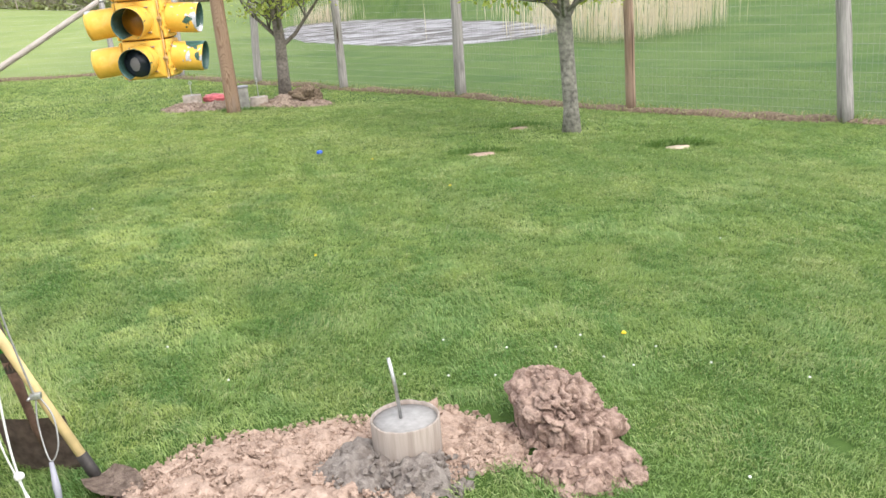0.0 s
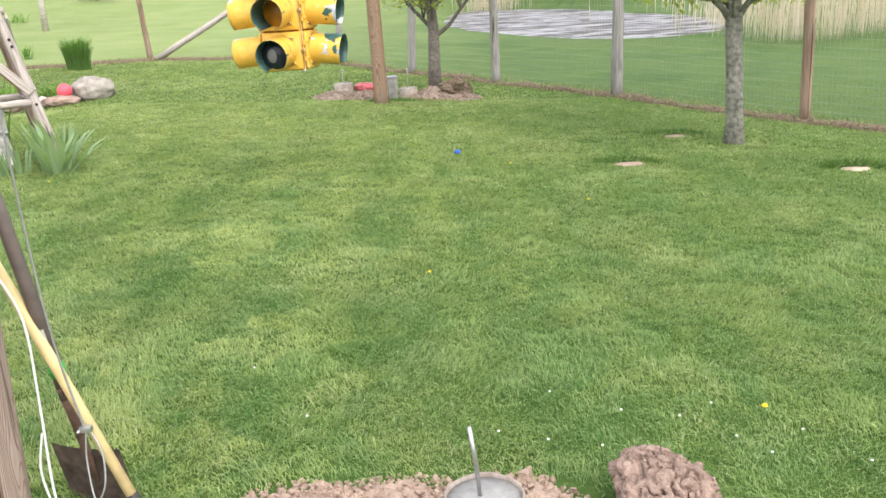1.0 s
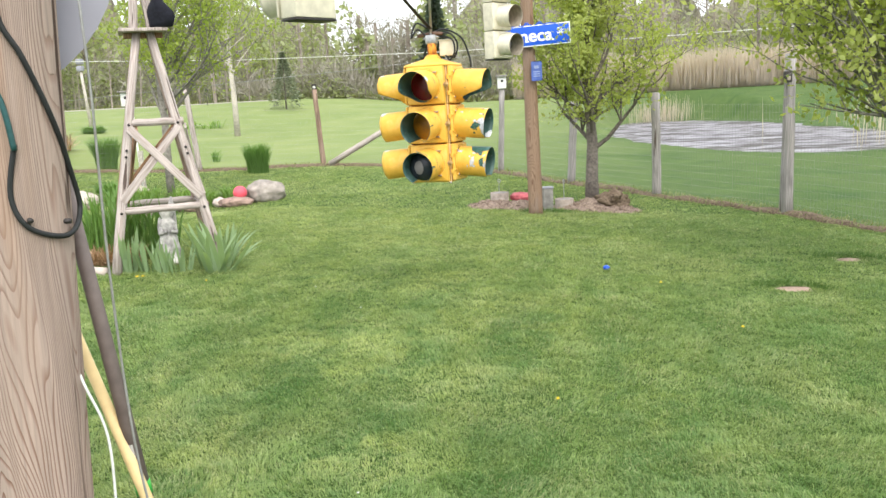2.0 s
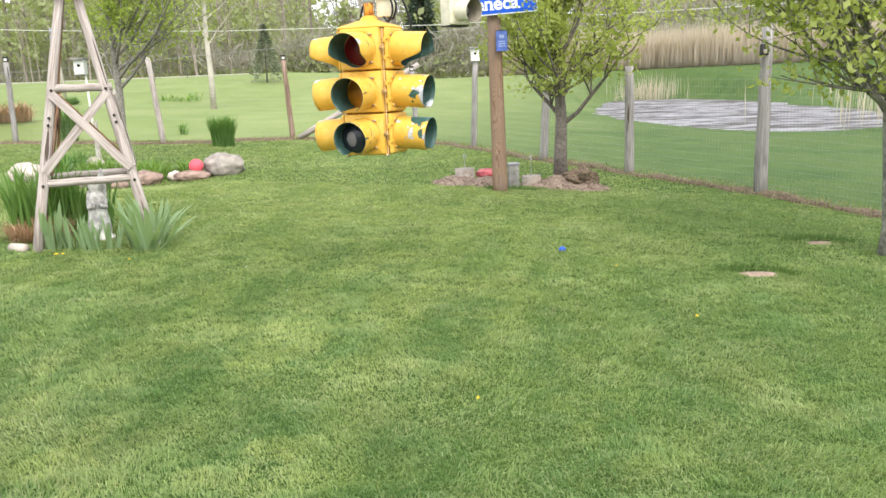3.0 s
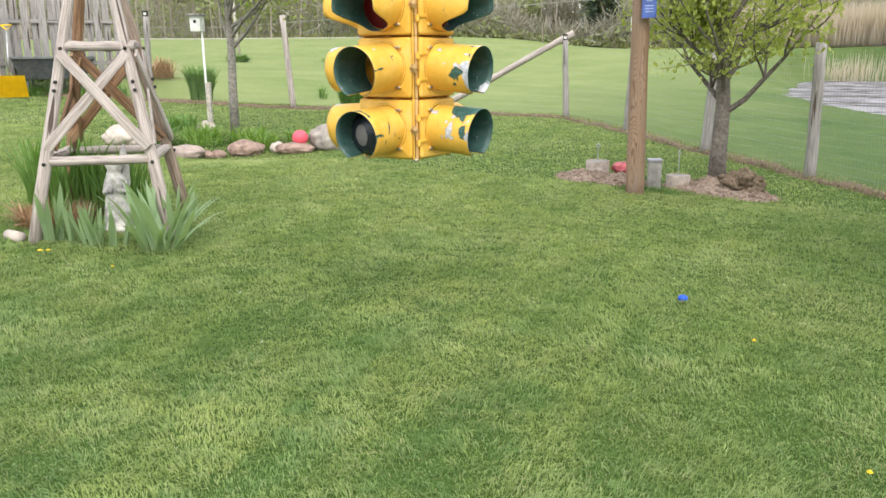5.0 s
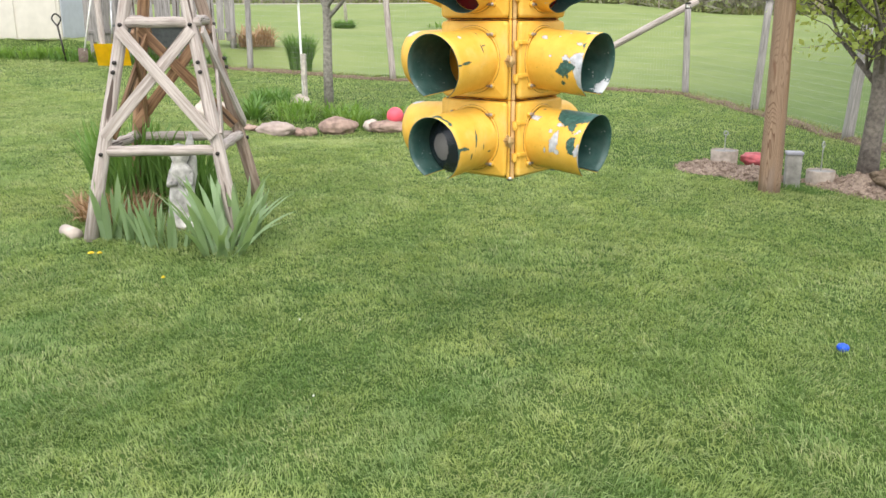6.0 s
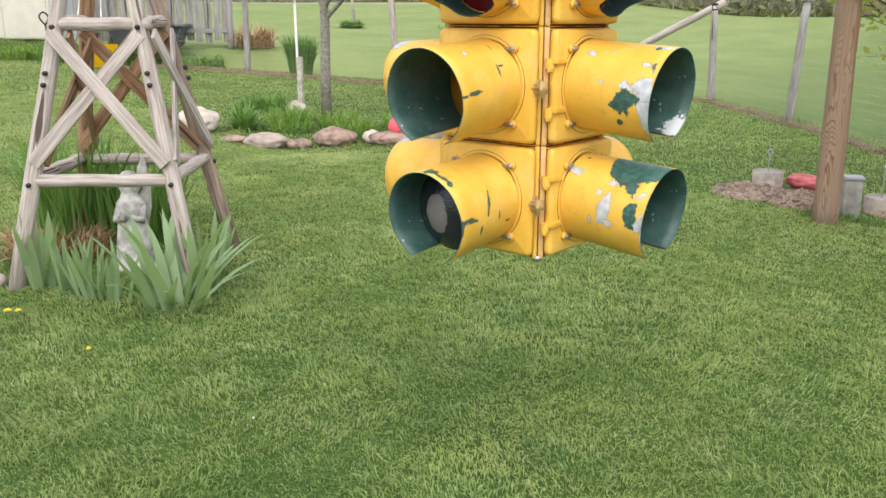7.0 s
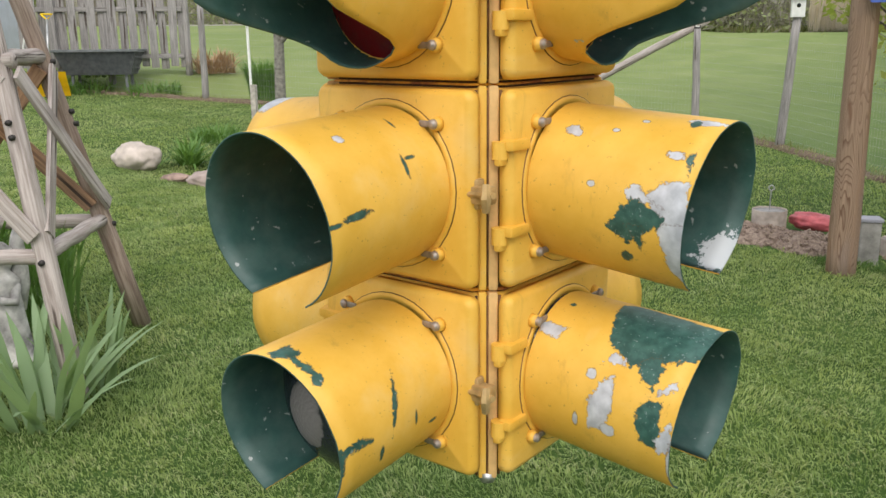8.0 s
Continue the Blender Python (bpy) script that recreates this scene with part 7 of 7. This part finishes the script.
def far_woods():
    rg = np.random.default_rng(77)
    r = random.Random(77)
    bm_v, bm_f = [], []
    cl = {"green": [], "twig": [], "brush": []}
    for i in range(230):
        ang = r.uniform(-1.25, 0.75)
        dist = r.uniform(72, 120)
        x, y = dist * math.sin(ang), dist * math.cos(ang)
        h = r.uniform(10, 18) * (0.4 + 0.6 * min(1.0, max(0.0, abs(ang + 0.292) - 0.03) / 0.06))
        z = g(x, y)
        kind = "green" if r.random() < (0.48 if ang < -0.2 else 0.2) else "twig"
        o = len(bm_v)
        rad = r.uniform(0.07, 0.17)
        for k in range(4):
            a = math.pi / 2 * k
            bm_v.append((x + rad * math.cos(a), y + rad * math.sin(a), z - 0.3))
            bm_v.append((x + 0.2 * rad * math.cos(a) + r.uniform(-.2, .2), y + 0.2 * rad * math.sin(a), z + h))
        for k in range(4):
            j = (k + 1) % 4
            bm_f.append((o + 2 * k, o + 2 * j, o + 2 * j + 1, o + 2 * k + 1))
        for b in range(9):
            hz = z + h * r.uniform(0.3, 0.9)
            a, ln = r.uniform(0, 6.28), h * r.uniform(0.12, 0.28)
            o = len(bm_v)
            bm_v.extend([(x, y, hz), (x + 0.08, y, hz + 0.12), (x + ln * math.cos(a), y + ln * math.sin(a), hz + ln * r.uniform(0.4, 1.1))])
            bm_f.append((o, o + 1, o + 2))
        n = 330 if kind == "green" else 260
        wid = h * r.uniform(0.16, 0.26)
        th, ph = rg.uniform(0, 6.283, n), rg.uniform(0, 1, n)
        rr = wid * np.sqrt(rg.random(n)) * (0.45 + np.sin(np.pi * np.clip(ph, 0.05, 0.98)))
        c = np.stack([x + rr * np.cos(th), y + rr * np.sin(th), z + h * (0.22 + 0.80 * ph)], -1)
        c += 0.5 * np.stack([np.sin(c[:, 2] * 1.3 + i), np.cos(c[:, 2] * 1.7 + i), 0 * th], -1)
        cl[kind].append(c)
    for i in range(120):  # bare stems along the edge
        ang, dist = r.uniform(-1.0, 0.5), r.uniform(67, 84)
        x, y, h, rad, o = dist * math.sin(ang), dist * math.cos(ang), r.uniform(4, 9), r.uniform(0.035, 0.09), len(bm_v)
        z, lean = g(x, y), r.uniform(-0.5, 0.5)
        for k in range(4):
            a = math.pi / 2 * k
            bm_v.append((x + rad * math.cos(a), y + rad * math.sin(a), z - 0.3))
            bm_v.append((x + lean + 0.3 * rad * math.cos(a), y + 0.3 * rad * math.sin(a), z + h))
        bm_f.extend([(o + 2 * k, o + 2 * ((k + 1) % 4), o + 2 * ((k + 1) % 4) + 1, o + 2 * k + 1) for k in range(4)])
    for x0, x1, y0, y1, h0, h1, n, kind in ((-75, -24, 66, 78, 0.2, 5.5, 7000, "brush"), (-75, -24, 66, 78, 0.2, 6.5, 9000, "twig"), (-36, -2, 66, 73, 0.2, 3.0, 7000, "brush"), (-62, -3, 74, 86, 3.0, 11.0, 20000, "brush"), (-36, -2, 66, 73, 0.2, 4.6, 9000, "twig"), (-50, 60, 72, 82, 0.2, 6.0, 20000, "twig"), (-85, 80, 84, 104, 0.2, 12, 25000, "twig"), (-80, 75, 82, 104, 0.2, 11, 26000, "green"),
                                         (-120, 90, 104, 122, 0.2, 22, 17000, "twig"), (-120, 90, 104, 122, 0.2, 20, 12000, "green")):
        c = np.stack([rg.uniform(x0, x1, n), rg.uniform(y0, y1, n), np.zeros(n)], -1)
        top = h0 + (h1 - h0) * (0.55 + 0.45 * np.sin(c[:, 0] * 0.35) * np.cos(c[:, 0] * 0.13 + 1))
        top = top * (0.3 + 0.7 * np.clip((np.abs(np.arctan2(c[:, 0], c[:, 1]) + 0.292) - 0.03) / 0.06, 0, 1))
        c[:, 2] = gz(c[:, 0], c[:, 1]) + rg.random(n) ** 1.3 * top
        cl[kind].append(c)
    tagged(new("far_trunks", mesh("far_trunks", bm_v, bm_f, M_FARBARK)), "thin grey trunks of the far woods", "woods", kind="stuff")
    for kind, m, label, size, flat in (("brush", M_FAR_A, "low green brush at the edge of the woods", 0.3, 0.33), ("green", M_FAR_A, "fresh green foliage of the far woods", 0.62, 0.33), ("twig", M_FAR_B, "grey-brown bare twigs of the far woods", 1.35, 0.03)):
        c = np.concatenate(cl[kind])
        n = len(c)
        a = rg.normal(0, 1, (n, 3)) + ([0, 0, 0.9] if kind == "twig" else [0, 0, 0])
        a /= np.linalg.norm(a, axis=1, keepdims=True)
        b = np.cross(a, rg.normal(0, 1, (n, 3)))
        b /= np.linalg.norm(b, axis=1, keepdims=True) + 1e-9
        s = size * rg.uniform(0.5, 1.4, (n, 1))
        v = np.stack([c, c + a * s * 0.5 + b * s * flat, c + a * s, c + a * s * 0.5 - b * s * flat], 1).reshape(-1, 3)
        i = np.arange(n)[:, None] * 4
        f = np.stack([i + [0, 1, 2], i + [0, 2, 3]], 1).reshape(-1, 3)
        tagged(new("far_woods", big_mesh("far_woods", v, f, m)), label, "woods", kind="stuff")


far_woods()


def wood_mass():
    """The dense body of the woods behind the first trees."""
    vs, fs = [], []
    cols, rows = 260, 10
    for i in range(cols + 1):
        a = -1.35 + 2.25 * i / cols
        gap = 0.22 + 0.78 * min(1.0, max(0.0, abs(a + 0.292) - 0.03) / 0.06)
        for j in range(rows + 1):
            h = 17.0 * gap * (0.8 + 0.45 * noise.fractal(Vector((a * 30, 3, 0)), 1.0, 2.0, 4)) * j / rows
            d = 124 + 5 * noise.fractal(Vector((a * 45, j * 0.9, 7)), 1.0, 2.0, 3) + 3 * j / rows
            vs.append((d * math.sin(a), d * math.cos(a), g(d * math.sin(a), d * math.cos(a)) - 0.5 + h))
    w = rows + 1
    for i in range(cols):
        for j in range(rows):
            fs.append((i * w + j, (i + 1) * w + j, (i + 1) * w + j + 1, i * w + j + 1))
    tagged(new("wood_mass", mesh("wood_mass", vs, fs, mass_mat(), True)), "hazy tan and green body of the far woods", "woods", kind="stuff")


wood_mass()


def spruce(x, y, h, r0, seed, label, dense=5200, needles=M_SPRUCE):
    rg = np.random.default_rng(seed)
    root = thing("spruce_tree", (x, y, g(x, y)), label, "tree")
    part("trunk", tube([(0, 0, -0.2), (0, 0, h)], [h * 0.018, 0.02], None, 8), M_BARK, root)
    t = rg.random(dense) ** 0.7
    tier = 1 - 0.35 * ((t * 13) % 1)
    a = rg.uniform(0, 6.283, dense)
    q = r0 * (1 - t) * tier * np.sqrt(rg.uniform(0.1, 1, dense)) * (1 + 0.2 * np.sin(5 * a + 9 * t))
    c = np.stack([q * np.cos(a), q * np.sin(a), h * (0.06 + 0.95 * t) - 0.25 * q], -1)
    d = np.stack([np.cos(a), np.sin(a), -0.25 + rg.normal(0, 0.3, dense)], -1)
    d /= np.linalg.norm(d, axis=1, keepdims=True)
    b = np.cross(d, rg.normal(0, 1, (dense, 3)))
    b /= np.linalg.norm(b, axis=1, keepdims=True) + 1e-9
    s = h * 0.05 * rg.uniform(0.6, 1.3, (dense, 1))
    v = np.stack([c, c + d * s * 0.5 + b * s * 0.2, c + d * s, c + d * s * 0.5 - b * s * 0.2], 1).reshape(-1, 3)
    i = np.arange(dense)[:, None] * 4
    part("crown", big_mesh("crown", v, np.stack([i + [0, 1, 2], i + [0, 2, 3]], 1).reshape(-1, 3), needles), None, root, "dark needle boughs")


spruce(-17.0, 70, 8.8, 2.1, 1, "tall dark spruce at the edge of the woods")
spruce(-22.3, 51.4, 3.5, 1.35, 2, "small dull green pine in the far field", 3400, M_PINE)
spruce(-30.9, 52.8, 1.1, 0.6, 5, "knee-high dark young conifer at the field's far edge", 420)
spruce(-29.1, 53.8, 1.15, 0.65, 6, "knee-high dark young conifer at the field's far edge", 420)
tuft("field_bush", (-25.5, 36.2), 420, 0.45, 0.045, 0.45, 50, M_LILY, "low rounded dark bush in the field", "bush", 71)
tuft("fallen_branch", (-22.6, 39.9), 45, 0.45, 0.06, 0.5, 75, M_BED, "leafy low branches lying in the field", "branch", 72)
tuft("fallen_branch", (-21.5, 40.1), 45, 0.6, 0.06, 0.6, 75, M_BED, "leafy low branches lying in the field", "branch", 73)
tuft("field_weed", (-10.54, 20.4), 30, 0.38, 0.025, 0.1, 30, M_LILY, "tall weed standing in the mown field", "weed", 74)


def far_road():
    """Pale gravel shoulder of the road at the field's far edge."""
    vs, fs = [], []
    for i in range(61):
        a = radians(-46 + 22 * i / 60)
        for d, up in ((64.5, 0.0), (67.0, 0.06), (69.5, 0.07), (70.5, -0.1)):
            x, y = d * math.sin(a), d * math.cos(a)
            vs.append((x, y, g(64.5 * math.sin(a), 64.5 * math.cos(a)) * 0.4 + g(x, y) * 0.6 + up))
    for i in range(60):
        fs += [(4 * i + k, 4 * i + 4 + k, 4 * i + 5 + k, 4 * i + 1 + k) for k in range(3)]
    tagged(new("far_road", mesh("far_road", vs, fs, M_GRAVEL, True)), "pale gravel road along the edge of the field", "road", kind="structure")


far_road()
single("overhead_wire", tube([(-60, 38, 3.6), (-30, 40, 2.9), (-14, 40, 3.5), (0, 41, 4.2)], 0.014, None, 5), M_WIRE, (0, 0, 0), "thin overhead wire crossing the field", "wire")


# ---- garden corner: shed, board fence, cart ----
def shed():
    ux, back = Vector((0.866, 0.5, 0)), Vector((-0.5, 0.866, 0))
    c = Vector((-17.6, 16.05, 0)) - ux * 2.0 + back * 0.9
    root = thing("shed", (c.x, c.y, g(-17.6, 16.2) - 0.03), "pale plastic-sided garden shed", "shed", turn=30)
    part("wall", box(4.0, 1.8, 2.6, (0, 0, 1.3), 0.02), M_SHED, root)
    for k in range(4):
        part("door_panel", box(0.92, 0.03, 2.2, (-1.47 + 0.98 * k, -0.91, 1.12), 0.01), M_SHED, root)
    part("side_panel", box(0.03, 1.7, 2.3, (2.01, 0, 1.17), 0.01), M_SHED2, root, "blue-grey side wall")
    part("roof", box(4.3, 2.1, 0.12, (0, 0, 2.66), 0.03), M_POST, root, "grey roof")


def board_fence():
    root = thing("board_fence", (0, 0, 0), "weathered grey board fence of upright planks", "fence")
    p0, p1 = Vector((-16.18, 15.71, 0.95)), Vector((-14.02, 17.75, 0.95))
    n = 17
    sh = [box(0.15, 0.02, 1.6 + 0.05 * k, (0, 0, 0.85), 0.004) for k in range(3)]
    ms = [tag_mesh(b, "plank", [M_POST]) for b in sh]
    for i in range(n):
        p = p0.lerp(p1, i / (n - 1))
        part("plank", ms[i % 3], None, root, "", pose(p.x + (0.03 if i % 2 else -0.03), p.y - (0.03 if i % 2 else -0.03), 1.1, 0, random.Random(i).uniform(-1.2, 1.2), 43))
    for z in (0.4, 1.3):
        board("rail", p0 + Vector((0, 0, z)), p1 + Vector((0, 0, z)), 0.09, 0.04, M_POST, root, "", (0.7, -0.7, 0))
    for i in (0, 0.5, 1):
        p = p0.lerp(p1, i)
        log("post", (p.x, p.y + 0.1, g(p.x, p.y) - 0.1), (p.x, p.y + 0.1, g(p.x, p.y) + 2.0), 0.07, 0.07, M_POST, root)


def cart():
    root = thing("garden_cart", (-14.98, 16.52, 0.67), "black rectangular garden tub on legs", "planter", turn=38)
    bm = bmesh.new()
    lo = [bm.verts.new(p) for p in ((-0.6, -0.3, 0.35), (0.6, -0.3, 0.35), (0.6, 0.3, 0.35), (-0.6, 0.3, 0.35))]
    hi = [bm.verts.new(p) for p in ((-0.76, -0.42, 0.8), (0.76, -0.42, 0.8), (0.76, 0.42, 0.8), (-0.76, 0.42, 0.8))]
    for k in range(4):
        bm.faces.new((lo[k], lo[(k + 1) % 4], hi[(k + 1) % 4], hi[k]))
    bm.faces.new(lo[::-1])
    bmesh.ops.solidify(bm, geom=bm.faces[:], thickness=0.02)
    part("tub", bm, M_IRON2, root, soft=False)
    for s, at in (((1.58, 0.05, 0.05), (0, -0.43, 0.8)), ((1.58, 0.05, 0.05), (0, 0.43, 0.8)), ((0.05, 0.86, 0.05), (-0.78, 0, 0.8)), ((0.05, 0.86, 0.05), (0.78, 0, 0.8))):
        part("rim_bar", box(*s, at, 0.01), M_IRON2, root)
    for x in (-0.5, 0.5):
        for y in (-0.22, 0.22):
            part("leg", box(0.05, 0.05, 0.38, (x, y, 0.18), 0.008), M_IRON2, root)


M_IRON2 = plain("dark_grey_plastic", (0.15, 0.16, 0.165), 0.6, 0, 0.3, 12, 0.2)
shed()
board_fence()
cart()


def snow_shovel():
    root = thing("snow_shovel", (-14.85, 15.28, g(-14.85, 15.28)), "yellow plastic snow shovel propped in the garden", "snow shovel", turn=40)
    bm = bmesh.new()
    rows = [[bm.verts.new((x, 0.05 * math.cos(t * 3) - 0.12 * t, 0.02 + 0.45 * t)) for x in np.linspace(-0.33, 0.33, 7)] for t in np.linspace(0, 1, 7)]
    for a, b in zip(rows, rows[1:]):
        for k in range(6):
            bm.faces.new((a[k], a[k + 1], b[k + 1], b[k]))
    bmesh.ops.solidify(bm, geom=bm.faces[:], thickness=0.012)
    part("scoop", bm, M_SHOVEL, root)
    part("handle", tube([(0, -0.03, 0.35), (0.02, 0.18, 1.4)], 0.018, None, 8), M_STEEL, root)
    part("grip", tube([(-0.08, 0.2, 1.48), (0.02, 0.18, 1.38), (0.12, 0.2, 1.48), (-0.08, 0.2, 1.48)], 0.018, None, 8), M_SHOVEL, root, "yellow plastic grip")
    sp = thing("garden_spade", (-15.95, 15.4, g(-15.95, 15.4)), "long white-handled spade standing in the garden", "spade", turn=40)
    part("handle", tube([(0.0, 0, 0.25), (0.35, 0.1, 1.9)], 0.02, None, 8), M_WHITE, sp)
    part("blade", box(0.2, 0.03, 0.3, (-0.03, 0, 0.16), 0.012), M_CLAYED, sp, "dirty metal blade")
    fork = thing("garden_fork", (-16.35, 15.22, g(-16.35, 15.22)), "dark garden fork with a loop handle", "garden fork", turn=40)
    part("shaft", tube([(0, 0, 0), (-0.1, 0.0, 0.75)], 0.02, None, 8), M_IRON, fork)
    part("grip", curve_bm([(-0.1, 0, 0.75), (-0.2, 0, 0.9), (-0.12, 0, 1.0), (-0.02, 0, 0.9), (-0.1, 0, 0.75)], 0.018, 5, 6), M_IRON, fork)
    post = thing("garden_post", (-15.5, 15.55, g(-15.5, 15.55)), "tall peeled wooden garden post", "post")
    log("shaft", (0, 0, -0.1), (-0.1, 0, 2.2), 0.075, 0.06, M_TOWER, post)


snow_shovel()
GARDEN = [(-16.6, 15.6), (-17.2, 15.5), (-15.9, 15.9), (-15.2, 16.3), (-17.6, 15.1), (-16.2, 16.1), (-14.0, 16.9), (-15.4, 16.9), (-18.2, 14.6)]
for i, (x, y) in enumerate(GARDEN):
    tuft("garden_plant", (x, y), 170, 0.34, 0.026, 0.5, 45, M_BED if i % 3 else M_LILY, "loose green plants in the vegetable garden", "plant", 80 + i, "plants of the vegetable garden")
rb = tuft("red_shrub", (-13.75, 18.3), 300, 0.55, 0.03, 0.4, 45, M_DRY, "low reddish-brown shrub by the board fence", "shrub", 95)


# ---- small flowers in the lawn ----
def dandelion(x, y, size=1.0, label="yellow dandelion flower in the lawn"):
    root = thing("dandelion", (x, y, g(x, y)), label, "flower", "dandelions in the lawn", 70 * x)
    part("stem", tube([(0, 0, 0), (0.004, 0, 0.05)], 0.0025, None, 5), M_LILY, root)
    bm = bmesh.new()
    for ring, lift in ((1.0, 0.0), (0.62, 0.006)):
        for k in range(16):
            a = 2 * math.pi * (k + ring) / 16
            q = 0.021 * ring * size
            vs = [bm.verts.new(p) for p in ((0, 0, 0.05 + lift), (0.85 * q * math.cos(a - 0.2), 0.85 * q * math.sin(a - 0.2), 0.058 + lift), (q * math.cos(a), q * math.sin(a), 0.057 + lift), (0.85 * q * math.cos(a + 0.2), 0.85 * q * math.sin(a + 0.2), 0.058 + lift))]
            bm.faces.new(vs)
    part("petals", bm, M_FLOWER, root, "bright yellow petals")


for x, y, size in ((1.376, 2.78, 0.6), (-3.92, 6.68, 1.0), (-3.88, 6.71, 0.8), (-3.21, 6.62, 0.6), (0.05, 4.33, 0.5), (1.1, 6.0, 0.6), (0.57, 7.26, 0.6)):
    dandelion(x, y, size)
r = random.Random(6)
seed_mesh = tag_mesh(lump(0.0052, 1, (1, 1, 0.8), 0.35, 2), "head", [M_CLOVER])
stem_mesh = tag_mesh(tube([(0, 0, 0), (0, 0, 0.06)], 0.002, None, 5), "stem", [M_LILY])
spots = [(0.57, 2.542), (1.361, 1.61), (2.416, 4.047), (1.212, 2.555), (1.186, 2.796), (1.05, 2.7), (0.75, 2.5), (1.3, 2.45), (1.45, 2.6), (0.85, 2.75), (0.6, 2.9), (0.4, 2.6), (-0.3, 2.7), (-0.6, 3.1), (1.6, 2.4),
         (1.9, 2.2), (-2.2, 6.6), (-1.6, 6.0)]
for x, y in spots:
    root = thing("seed_head", (x, y, g(x, y)), "white seed head in the grass", "flower", "white seed heads in the lawn", r.uniform(0, 360))
    part("stem", stem_mesh, None, root)
    part("head", seed_mesh, None, root, "", Matrix.Translation((0, 0, 0.062)))
